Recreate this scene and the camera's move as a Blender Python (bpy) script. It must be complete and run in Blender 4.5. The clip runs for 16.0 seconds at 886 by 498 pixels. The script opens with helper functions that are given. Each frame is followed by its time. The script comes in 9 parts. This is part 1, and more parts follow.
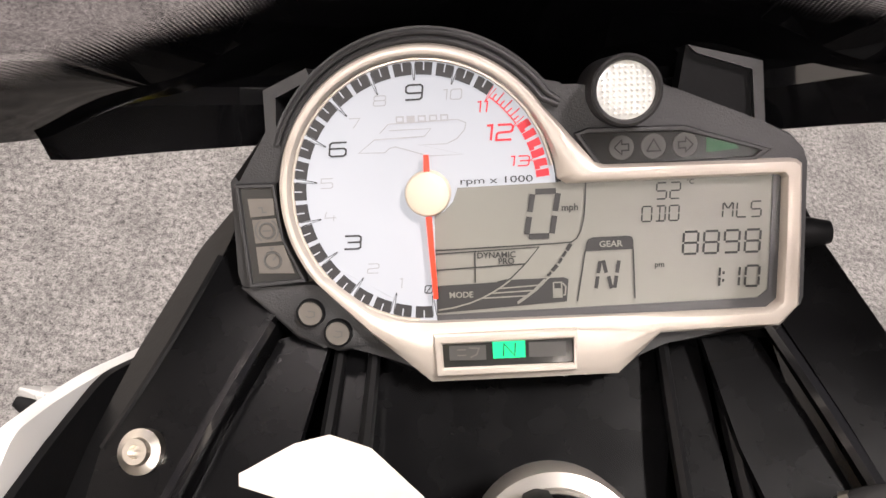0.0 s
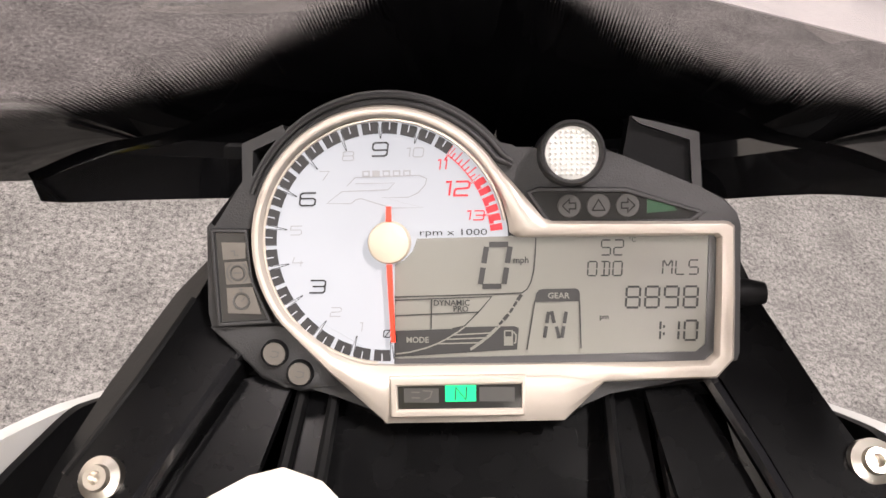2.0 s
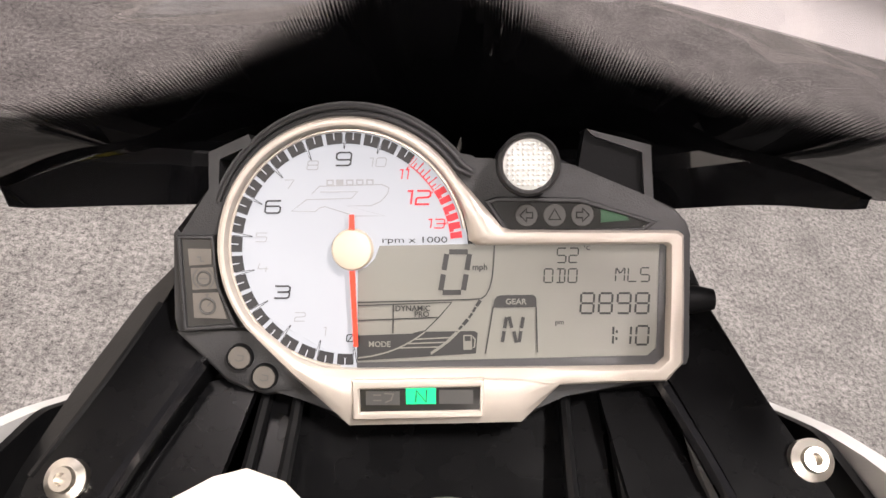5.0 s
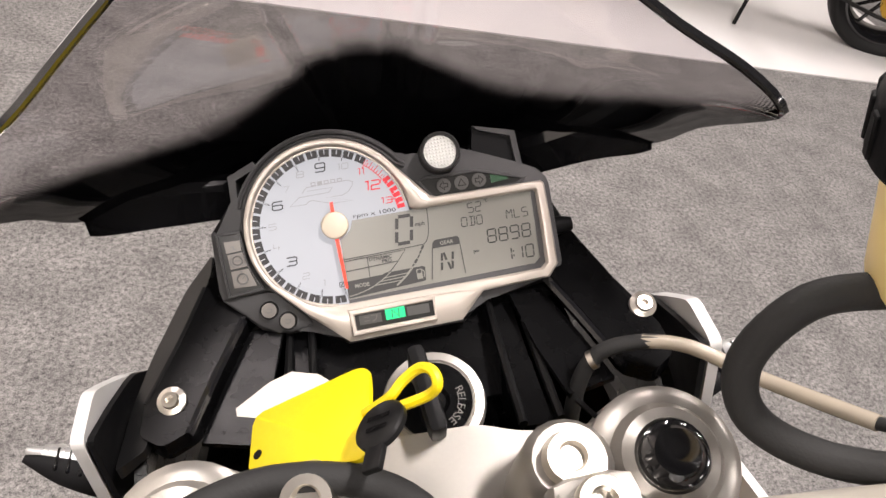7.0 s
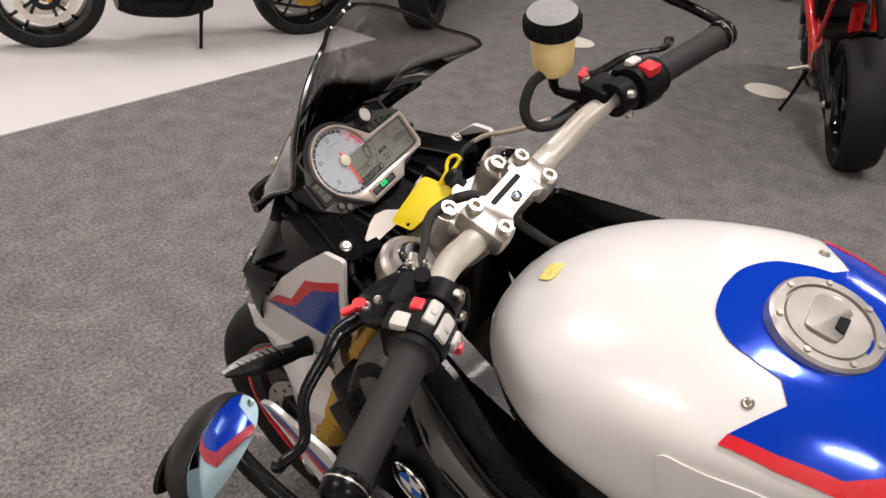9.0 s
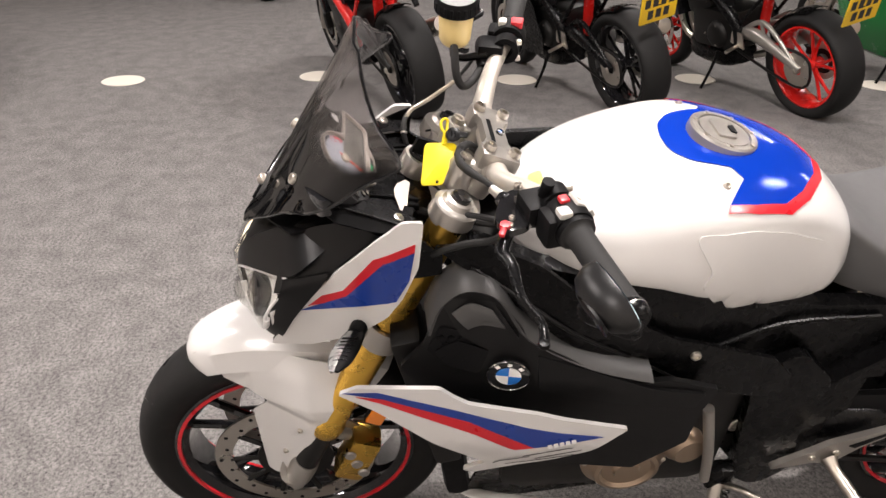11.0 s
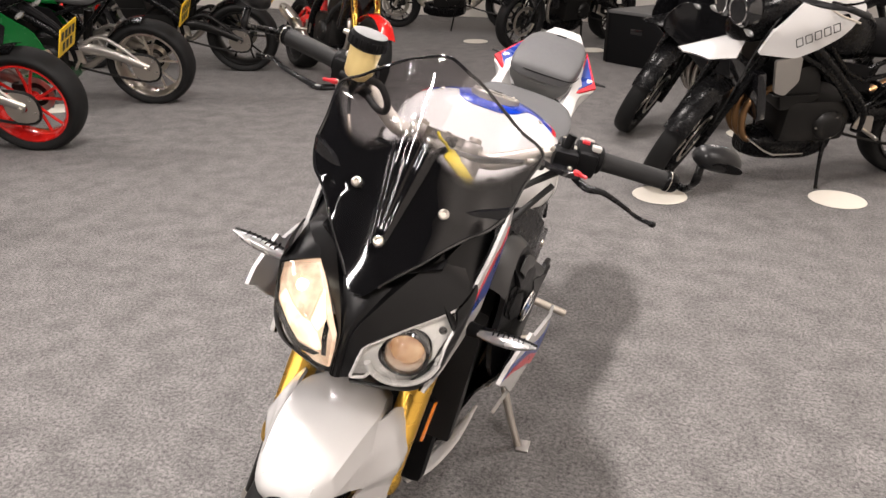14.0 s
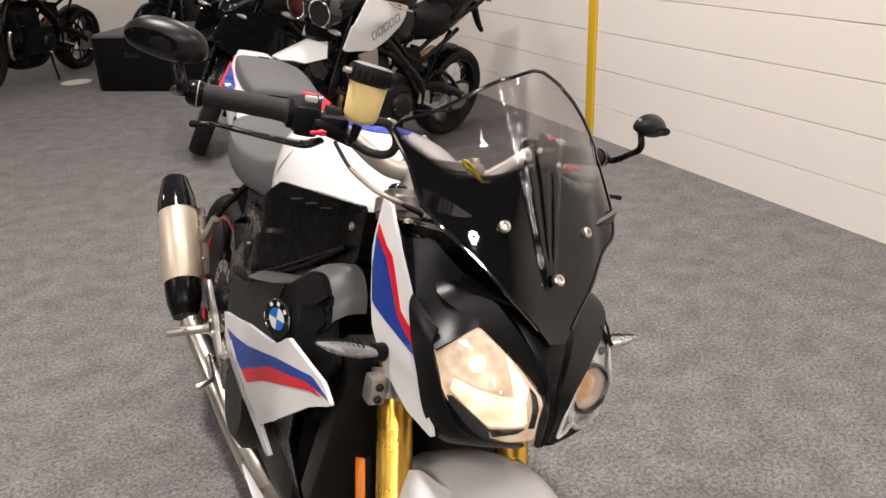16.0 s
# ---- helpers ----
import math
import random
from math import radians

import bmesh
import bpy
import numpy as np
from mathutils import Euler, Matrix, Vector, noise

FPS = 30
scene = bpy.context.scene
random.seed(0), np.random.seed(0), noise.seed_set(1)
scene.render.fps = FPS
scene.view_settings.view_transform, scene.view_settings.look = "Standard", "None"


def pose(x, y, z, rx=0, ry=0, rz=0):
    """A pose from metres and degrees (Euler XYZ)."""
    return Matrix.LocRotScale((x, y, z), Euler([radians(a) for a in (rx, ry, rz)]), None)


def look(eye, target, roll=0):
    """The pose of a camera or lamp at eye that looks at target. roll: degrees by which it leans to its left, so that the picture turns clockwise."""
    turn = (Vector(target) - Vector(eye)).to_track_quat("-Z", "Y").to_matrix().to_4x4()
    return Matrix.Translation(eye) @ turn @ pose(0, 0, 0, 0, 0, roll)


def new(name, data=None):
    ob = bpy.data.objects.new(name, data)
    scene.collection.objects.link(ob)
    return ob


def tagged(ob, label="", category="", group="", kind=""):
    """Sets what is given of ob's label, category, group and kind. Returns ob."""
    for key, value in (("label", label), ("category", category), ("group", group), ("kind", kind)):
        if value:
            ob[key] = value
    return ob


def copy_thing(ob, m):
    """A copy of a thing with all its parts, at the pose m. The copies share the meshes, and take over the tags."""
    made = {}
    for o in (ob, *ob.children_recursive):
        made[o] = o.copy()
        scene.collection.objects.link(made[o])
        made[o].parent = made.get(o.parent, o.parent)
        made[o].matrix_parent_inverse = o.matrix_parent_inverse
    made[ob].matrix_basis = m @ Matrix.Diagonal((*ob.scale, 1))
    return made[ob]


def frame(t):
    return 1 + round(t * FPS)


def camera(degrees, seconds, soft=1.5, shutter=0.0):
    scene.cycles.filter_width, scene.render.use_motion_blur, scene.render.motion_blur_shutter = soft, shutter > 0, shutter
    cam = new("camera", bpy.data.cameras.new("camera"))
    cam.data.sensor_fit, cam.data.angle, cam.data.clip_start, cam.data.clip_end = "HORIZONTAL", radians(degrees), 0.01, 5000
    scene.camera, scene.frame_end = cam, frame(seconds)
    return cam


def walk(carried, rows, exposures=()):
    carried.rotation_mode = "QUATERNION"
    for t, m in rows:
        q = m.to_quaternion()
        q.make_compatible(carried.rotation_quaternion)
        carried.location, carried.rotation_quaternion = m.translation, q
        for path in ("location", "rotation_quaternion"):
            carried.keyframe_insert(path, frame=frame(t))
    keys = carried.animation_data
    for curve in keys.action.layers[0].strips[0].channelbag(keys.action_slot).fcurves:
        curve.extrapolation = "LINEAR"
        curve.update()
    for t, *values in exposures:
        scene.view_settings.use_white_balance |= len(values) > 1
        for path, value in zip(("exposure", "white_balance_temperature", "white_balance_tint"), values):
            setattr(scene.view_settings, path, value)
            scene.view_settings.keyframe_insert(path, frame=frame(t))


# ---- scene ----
EXPOSURES = [(0.0, 0.3), (6.3, 0.3), (7.0, 0.05), (7.5, -0.3), (8.5, -0.6), (9.2, -0.55), (11.3, 0.20), (12.2, 0.23), (13.0, 0.17), (14.5, 0.07), (15.5, -0.2), (16.0, -0.2)]
cam = camera(59.3, 16.0, soft=1.5)
PATH = [
    (0, (-0.3136, 0.4029, 1.1539), (-0.0516, 1.6346, -0.3999), 17.96),
    (0.5, (-0.3133, 0.3787, 1.1521), (-0.0875, 1.7018, -0.3306), 17.64),
    (1, (-0.3129, 0.3791, 1.1575), (-0.1058, 1.7592, -0.2752), 17.42),
    (1.5, (-0.3081, 0.3831, 1.1623), (-0.0807, 1.7791, -0.2517), 18.21),
    (2, (-0.3005, 0.3816, 1.1612), (-0.0682, 1.7825, -0.2471), 18.09),
    (2.5, (-0.2973, 0.3807, 1.1633), (-0.0477, 1.7850, -0.2387), 18.39),
    (3, (-0.2960, 0.3810, 1.1648), (-0.0397, 1.7854, -0.2360), 18.52),
    (3.5, (-0.2962, 0.3831, 1.1670), (-0.0297, 1.7845, -0.2348), 18.78),
    (4, (-0.2969, 0.3803, 1.1685), (-0.0210, 1.7904, -0.2226), 18.88),
    (4.2, (-0.2946, 0.3762, 1.1701), (-0.0130, 1.7871, -0.2192), 19.04),
    (5, (-0.297, 0.377, 1.170), (-0.004, 1.786, -0.222), 20.0),
    (5.7, (-0.294, 0.374, 1.173), (0.012, 1.780, -0.225), 20.2),
    (6.3, (-0.2906, 0.3646, 1.1826), (0.0307, 1.7465, -0.2271), 18.97),
    (6.5, (-0.2918, 0.3525, 1.1926), (0.0523, 1.7353, -0.2108), 18.11),
    (7, (-0.3347, 0.2374, 1.2347), (0.1565, 1.7230, -0.0109), 14.94),
    (7.5, (-0.4303, 0.1123, 1.3048), (0.2910, 1.5329, 0.0958), 12.61),
    (8, (-0.5863, 0.0414, 1.3465), (0.4251, 1.3368, 0.2067), 10.02),
    (8.5, (-0.7818, 0.0030, 1.3728), (0.4686, 1.1363, 0.2995), 7.87),
    (9, (-0.9831, -0.0148, 1.3745), (0.4881, 0.8961, 0.3716), 6.75),
    (9.2, (-1.0647, -0.0171, 1.3859), (0.4829, 0.7930, 0.4119), 6.17),
    (9.7, (-1.232, 0.028, 1.390), (0.447, 0.575, 0.451), 4.4),
    (10.25, (-1.339, 0.190, 1.374), (0.419, 0.462, 0.460), 2.6),
    (10.8, (-1.379, 0.432, 1.355), (0.407, 0.400, 0.456), 1.2),
    (11.3, (-1.3628, 0.6900, 1.3474), (0.3960, 0.3212, 0.4696), 0.34),
    (11.5, (-1.3585, 0.7961, 1.3414), (0.3730, 0.3036, 0.4701), 0.21),
    (12, (-1.3297, 1.0633, 1.3650), (0.2461, 0.1883, 0.4984), -0.30),
    (12.5, (-1.1641, 1.2335, 1.3557), (0.1878, 0.0270, 0.5093), -1.01),
    (13, (-1.0160, 1.3759, 1.3817), (0.1144, -0.0432, 0.5400), -0.91),
    (13.5, (-0.8437, 1.5811, 1.3921), (0.0089, -0.0283, 0.5657), -0.21),
    (14, (-0.6334, 1.6799, 1.3644), (-0.1237, -0.0802, 0.5629), 0.32),
    (14.5, (-0.3887, 1.6327, 1.3737), (-0.2250, -0.2119, 0.6184), -1.03),
    (15, (-0.1609, 1.5859, 1.3769), (-0.3315, -0.2696, 0.6502), -1.73),
    (15.5, (0.0811, 1.5786, 1.4040), (-0.4035, -0.2147, 0.6629), -1.91),
    (16, (0.2704, 1.4733, 1.3719), (-0.5055, -0.1886, 0.5744), -2.48),
]
walk(cam, [(t, look(eye, target, roll)) for t, eye, target, roll in PATH], EXPOSURES)

# ---- light: a showroom lit by rows of ceiling battens ----
world = bpy.data.worlds.new("world")
scene.world = world
world.use_nodes = True
world.node_tree.nodes["Background"].inputs["Color"].default_value = (0.9, 0.93, 1.0, 1)
world.node_tree.nodes["Background"].inputs["Strength"].default_value = 0.05

CEILING = 4.2
LAMP_POWER = 125.0


def batten_light(x, y, along_x, power, length=1.2):
    lamp = bpy.data.lights.new("batten_glow", "AREA")
    lamp.shape, lamp.size, lamp.size_y = "RECTANGLE", length, 0.16
    lamp.energy, lamp.color = power, (1.0, 0.912, 0.878)
    ob = new("batten_glow", lamp)
    ob.matrix_basis = pose(x, y, CEILING - 0.12, 0, 0, 0 if along_x else 90)
    return ob


BATTENS = [  # x, y, share of the power
    (0.4, -0.1, 1.55), (0.4, 4.0, 1.1), (0.4, -4.2, 0.42), (0.4, -7.4, 0.12),
    (5.6, -1.4, 1.3), (5.6, 2.8, 0.7), (5.6, -5.4, 0.4), (2.8, -7.4, 0.12), (2.9, 4.0, 0.5),
    (-2.0, 2.2, 0.62), (-1.6, -2.6, 0.72),
]
for bx, by, share in BATTENS:
    batten_light(bx, by, False, LAMP_POWER * share, 0.6 if share > 1.5 else 1.2)

# ---- materials ----
def material(name, colour, rough=0.5, metal=0.0, grain=0.0, scale=60.0, bump=0.0, stain=0.0, coat=0.0, shine=0.5, emit=None, power=0.0, spread=0.1):
    """A principled surface with fine grain, broad stains, bump and uneven gloss."""
    m = bpy.data.materials.new(name)
    m.use_nodes = True
    t = m.node_tree
    b = t.nodes["Principled BSDF"]
    b.inputs["Base Color"].default_value = (*colour, 1)
    b.inputs["Roughness"].default_value = rough
    b.inputs["Metallic"].default_value = metal
    b.inputs["Specular IOR Level"].default_value = shine
    b.inputs["Coat Weight"].default_value = coat
    b.inputs["Coat Roughness"].default_value = 0.04
    if emit:
        b.inputs["Emission Color"].default_value = (*emit, 1)
        b.inputs["Emission Strength"].default_value = power
    co = t.nodes.new("ShaderNodeTexCoord")
    fine = t.nodes.new("ShaderNodeTexNoise")
    fine.inputs["Scale"].default_value, fine.inputs["Detail"].default_value = scale, 6
    broad = t.nodes.new("ShaderNodeTexNoise")
    broad.inputs["Scale"].default_value, broad.inputs["Detail"].default_value = scale / 14, 4
    for n in (fine, broad):
        t.links.new(co.outputs["Object"], n.inputs["Vector"])
    if grain or stain:
        add = t.nodes.new("ShaderNodeMath")
        add.operation = "MULTIPLY_ADD"
        t.links.new(fine.outputs["Fac"], add.inputs[0])
        add.inputs[1].default_value = grain
        half = t.nodes.new("ShaderNodeMath")
        half.operation = "MULTIPLY_ADD"
        t.links.new(broad.outputs["Fac"], half.inputs[0])
        half.inputs[1].default_value, half.inputs[2].default_value = stain, 1 - (grain + stain) / 2
        t.links.new(half.outputs[0], add.inputs[2])
        mul = t.nodes.new("ShaderNodeVectorMath")
        mul.operation = "SCALE"
        mul.inputs[0].default_value = colour
        t.links.new(add.outputs[0], mul.inputs["Scale"])
        t.links.new(mul.outputs[0], b.inputs["Base Color"])
    if spread:
        r = t.nodes.new("ShaderNodeMapRange")
        r.inputs["To Min"].default_value = max(0.02, rough - spread)
        r.inputs["To Max"].default_value = min(1, rough + spread)
        t.links.new(broad.outputs["Fac"], r.inputs["Value"])
        t.links.new(r.outputs[0], b.inputs["Roughness"])
    if bump:
        n = t.nodes.new("ShaderNodeBump")
        n.inputs["Strength"].default_value, n.inputs["Distance"].default_value = bump, 0.4 / scale
        t.links.new(fine.outputs["Fac"], n.inputs["Height"])
        t.links.new(n.outputs[0], b.inputs["Normal"])
    return m


def carpet_material():
    m = material("grey_carpet", (0.15, 0.145, 0.14), 0.95, spread=0.02)
    t = m.node_tree
    b, co = t.nodes["Principled BSDF"], t.nodes["Texture Coordinate"]
    speck = t.nodes.new("ShaderNodeTexNoise")
    speck.inputs["Scale"].default_value, speck.inputs["Detail"].default_value, speck.inputs["Roughness"].default_value = 300, 3, 0.75
    tuft = t.nodes.new("ShaderNodeTexNoise")
    tuft.inputs["Scale"].default_value, tuft.inputs["Detail"].default_value, tuft.inputs["Roughness"].default_value = 88, 7, 0.82
    worn = t.nodes.new("ShaderNodeTexNoise")
    worn.inputs["Scale"].default_value, worn.inputs["Detail"].default_value = 9.0, 8
    for n in (speck, tuft, worn):
        t.links.new(co.outputs["Object"], n.inputs["Vector"])
    half = t.nodes.new("ShaderNodeMath")
    half.operation = "MULTIPLY_ADD"
    half.inputs[1].default_value, half.inputs[2].default_value = 0.66, 0.0
    t.links.new(tuft.outputs["Fac"], half.inputs[0])
    both_scales = t.nodes.new("ShaderNodeMath")
    both_scales.operation = "MULTIPLY_ADD"
    both_scales.inputs[1].default_value = 0.34
    t.links.new(speck.outputs["Fac"], both_scales.inputs[0])
    t.links.new(half.outputs[0], both_scales.inputs[2])
    ramp = t.nodes.new("ShaderNodeValToRGB")
    ramp.color_ramp.elements[0].position, ramp.color_ramp.elements[0].color = 0.39, (0.020, 0.0194, 0.019, 1)
    ramp.color_ramp.elements[1].position, ramp.color_ramp.elements[1].color = 0.62, (0.285, 0.272, 0.263, 1)
    t.links.new(both_scales.outputs[0], ramp.inputs["Fac"])
    tone = t.nodes.new("ShaderNodeMapRange")
    tone.inputs["From Min"].default_value, tone.inputs["From Max"].default_value = 0.3, 0.7
    tone.inputs["To Min"].default_value, tone.inputs["To Max"].default_value = 0.78, 1.20
    t.links.new(worn.outputs["Fac"], tone.inputs["Value"])
    mul = t.nodes.new("ShaderNodeVectorMath")
    mul.operation = "SCALE"
    t.links.new(ramp.outputs["Color"], mul.inputs[0])
    t.links.new(tone.outputs[0], mul.inputs["Scale"])
    t.links.new(mul.outputs[0], b.inputs["Base Color"])
    n = t.nodes.new("ShaderNodeBump")
    n.inputs["Strength"].default_value, n.inputs["Distance"].default_value = 0.2, 0.002
    t.links.new(speck.outputs["Fac"], n.inputs["Height"])
    t.links.new(n.outputs[0], b.inputs["Normal"])
    return m


def clear_material(name, tint, rough=0.02, ior=1.49):
    """A thin clear or tinted sheet: see-through colour under a Fresnel gloss."""
    m = bpy.data.materials.new(name)
    m.use_nodes = True
    t = m.node_tree
    t.nodes.remove(t.nodes["Principled BSDF"])
    see = t.nodes.new("ShaderNodeBsdfTransparent")
    see.inputs["Color"].default_value = (*tint, 1)
    gloss = t.nodes.new("ShaderNodeBsdfGlossy")
    gloss.inputs["Roughness"].default_value = rough
    slant = t.nodes.new("ShaderNodeLayerWeight")
    slant.inputs["Blend"].default_value = 0.5
    steep = t.nodes.new("ShaderNodeMath")
    steep.operation = "POWER"
    steep.inputs[1].default_value = 5.0
    t.links.new(slant.outputs["Facing"], steep.inputs[0])
    fre = t.nodes.new("ShaderNodeMath")
    fre.operation = "MULTIPLY_ADD"
    fre.inputs[1].default_value, fre.inputs[2].default_value = 0.9, ((ior - 1) / (ior + 1)) ** 2
    t.links.new(steep.outputs[0], fre.inputs[0])
    mix = t.nodes.new("ShaderNodeMixShader")
    t.links.new(fre.outputs[0], mix.inputs["Fac"])
    t.links.new(see.outputs[0], mix.inputs[1])
    t.links.new(gloss.outputs[0], mix.inputs[2])
    t.links.new(mix.outputs[0], t.nodes["Material Output"].inputs["Surface"])
    return m


def screen_material():
    """Smoked acrylic, printed black from below, the print fading out in rows of small dots."""
    m = clear_material("smoked_acrylic", (0.82, 0.805, 0.815), ior=1.75)
    t = m.node_tree
    out = t.nodes["Material Output"]
    clear = out.inputs["Surface"].links[0].from_node
    black = t.nodes.new("ShaderNodeBsdfPrincipled")
    black.inputs["Base Color"].default_value = (0.003, 0.003, 0.0035, 1)
    black.inputs["Roughness"].default_value = 0.045
    black.inputs["Specular IOR Level"].default_value = 0.42
    co = t.nodes.new("ShaderNodeTexCoord")
    sep = t.nodes.new("ShaderNodeSeparateXYZ")
    t.links.new(co.outputs["Object"], sep.inputs[0])

    def calc(op, a, b=0.0, c=None):
        n = t.nodes.new("ShaderNodeMath")
        n.operation = op
        for i, v in enumerate((a, b, c)):
            if v is None:
                continue
            if isinstance(v, (int, float)):
                n.inputs[i].default_value = v
            else:
                t.links.new(v, n.inputs[i])
        return n.outputs[0]

    x, z = sep.outputs["X"], sep.outputs["Z"]
    # the printed edge rises in a broad hump in the middle and a little to the rim
    square = calc("MULTIPLY", x, x)
    hump = calc("MULTIPLY", calc("POWER", 2.718, calc("MULTIPLY", square, -330.0)), 0.038)
    side = calc("MAXIMUM", calc("SUBTRACT", calc("ABSOLUTE", x), 0.085), 0.0)
    edge = calc("ADD", PRINT_EDGE, calc("ADD", hump, calc("MULTIPLY", calc("MULTIPLY", side, side), 5.0)))
    level = calc("DIVIDE", calc("SUBTRACT", z, edge), 0.022)
    pitch = 3.1416 / 0.0011
    dots = calc("MULTIPLY", calc("SINE", calc("MULTIPLY", calc("ADD", x, z), pitch)), calc("SINE", calc("MULTIPLY", calc("SUBTRACT", x, z), pitch)))
    shown = calc("MINIMUM", calc("MAXIMUM", calc("MULTIPLY_ADD", calc("ADD", level, calc("MULTIPLY", dots, 0.5)), 2.2, -0.6), 0.0), 1.0)
    mix = t.nodes.new("ShaderNodeMixShader")
    t.links.new(shown, mix.inputs["Fac"])
    t.links.new(black.outputs[0], mix.inputs[1])
    t.links.new(clear.outputs[0], mix.inputs[2])
    t.links.new(mix.outputs[0], out.inputs["Surface"])
    return m


def glow_material(name, deep, pale, low, high):
    """A lamp's reflector or lens: uneven warm light from its facets."""
    m = material(name, tuple(0.4 * c for c in pale), 0.3, spread=0.0, shine=0.3)
    t = m.node_tree
    b, co = t.nodes["Principled BSDF"], t.nodes["Texture Coordinate"]
    n = t.nodes.new("ShaderNodeTexNoise")
    n.inputs["Scale"].default_value, n.inputs["Detail"].default_value = 38, 3
    t.links.new(co.outputs["Object"], n.inputs["Vector"])
    ramp = t.nodes.new("ShaderNodeValToRGB")
    ramp.color_ramp.elements[0].position, ramp.color_ramp.elements[0].color = 0.38, (*deep, 1)
    ramp.color_ramp.elements[1].position, ramp.color_ramp.elements[1].color = 0.60, (*pale, 1)
    power = t.nodes.new("ShaderNodeMapRange")
    power.inputs["From Min"].default_value, power.inputs["From Max"].default_value = 0.35, 0.65
    power.inputs["To Min"].default_value, power.inputs["To Max"].default_value = low, high
    t.links.new(n.outputs["Fac"], ramp.inputs["Fac"])
    t.links.new(n.outputs["Fac"], power.inputs["Value"])
    t.links.new(ramp.outputs["Color"], b.inputs["Emission Color"])
    t.links.new(power.outputs[0], b.inputs["Emission Strength"])
    return m


PRINT_EDGE = 1.040
CARPET = carpet_material()
WALL_PAINT = material("white_painted_block", (0.80, 0.755, 0.70), 0.75, grain=0.06, scale=45, bump=0.15, stain=0.05)
WHITE_FLOOR = material("white_vinyl_floor", (0.66, 0.64, 0.635), 0.35, grain=0.03, scale=20, stain=0.06)
YELLOW_PAINT = material("yellow_paint", (0.75, 0.47, 0.02), 0.5, grain=0.08, scale=60, bump=0.1)
CEILING_PAINT = material("dark_ceiling", (0.09, 0.09, 0.09), 0.8, grain=0.03, scale=10)
DISC_WOOD = material("white_board", (0.68, 0.64, 0.56), 0.6, grain=0.08, scale=50, stain=0.12)
WHITE = material("white_gloss_paint", (0.61, 0.605, 0.595), 0.22, grain=0.01, scale=200, coat=0.4, spread=0.05)
BLACK = material("black_textured_plastic", (0.005, 0.005, 0.0055), 0.5, grain=0.3, scale=900, bump=0.12, stain=0.2, shine=0.10)
SATIN = material("satin_black_paint", (0.003, 0.003, 0.0033), 0.27, grain=0.2, scale=700, bump=0.04, stain=0.2, shine=0.15)
MASK_BLACK = material("black_mask_paint", (0.003, 0.003, 0.0033), 0.36, grain=0.2, scale=500, stain=0.2, shine=0.24, spread=0.04)
PLATED = material("plated_plastic", (0.80, 0.795, 0.79), 0.28, metal=0.2, grain=0.05, scale=200, stain=0.1, spread=0.08)
GLOSS = material("gloss_black", (0.008, 0.008, 0.009), 0.1, coat=0.5, scale=50, stain=0.2, spread=0.04)
BLUE = material("blue_metallic", (0.003, 0.045, 0.50), 0.13, metal=0.35, grain=0.3, scale=2500, coat=0.2, spread=0.04)
DECAL_BLUE = material("blue_decal", (0.007, 0.034, 0.235), 0.3, grain=0.05, scale=300, coat=0.1)
DECAL_RED = material("red_decal", (0.52, 0.008, 0.018), 0.3, grain=0.05, scale=300, coat=0.1)
GOLD = material("gold_anodised", (0.66, 0.40, 0.07), 0.28, metal=0.9, grain=0.06, scale=300, stain=0.1)
SILVER = material("cast_aluminium", (0.40, 0.38, 0.35), 0.33, metal=0.75, grain=0.06, scale=500, bump=0.05, stain=0.08)
BAR_SILVER = material("silver_lacquered_bar", (0.54, 0.505, 0.45), 0.38, metal=0.45, grain=0.04, scale=700, stain=0.05)
CHAMPAGNE = material("champagne_metal", (0.62, 0.53, 0.42), 0.42, metal=0.55, grain=0.08, scale=250, stain=0.1)
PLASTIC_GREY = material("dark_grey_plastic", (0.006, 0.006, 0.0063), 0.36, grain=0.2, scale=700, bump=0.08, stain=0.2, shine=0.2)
STEEL = material("brushed_steel", (0.62, 0.58, 0.52), 0.3, metal=1.0, grain=0.1, scale=300, stain=0.1)
CHROME = material("chrome", (0.85, 0.85, 0.85), 0.07, metal=1.0, scale=40, spread=0.04)
DARK_METAL = material("dark_engine_metal", (0.013, 0.0125, 0.012), 0.45, metal=0.6, grain=0.2, scale=300, bump=0.1, stain=0.3)
# the black cover's plastic with lamp sheen put into a paler grey
COVER_SHEEN = material("sheen_grey_plastic", (0.050, 0.050, 0.050), 0.42, grain=0.15, scale=700, bump=0.05, stain=0.15)
TYRE = material("tyre_rubber", (0.010, 0.010, 0.010), 0.62, shine=0.2, grain=0.3, scale=400, bump=0.15, stain=0.4)
RUBBER = material("grip_rubber", (0.017, 0.017, 0.017), 0.7, shine=0.3, grain=0.2, scale=600, bump=0.3, stain=0.2)
SEAT = material("grey_seat_vinyl", (0.075, 0.075, 0.077), 0.62, grain=0.15, scale=900, bump=0.35, stain=0.15)
RED = material("red_paint", (0.62, 0.015, 0.012), 0.25, coat=0.6, grain=0.03, scale=200)
ORANGE = material("orange_paint", (0.75, 0.11, 0.008), 0.25, coat=0.6, grain=0.03, scale=200)
GREEN = material("green_paint", (0.07, 0.42, 0.012), 0.25, coat=0.6, grain=0.03, scale=200)
DARK_GREEN = material("dark_green_paint", (0.005, 0.16, 0.03), 0.25, coat=0.6, grain=0.03, scale=200)
YELLOW = material("yellow_plastic", (0.70, 0.55, 0.0), 0.45, grain=0.05, scale=300, bump=0.1)
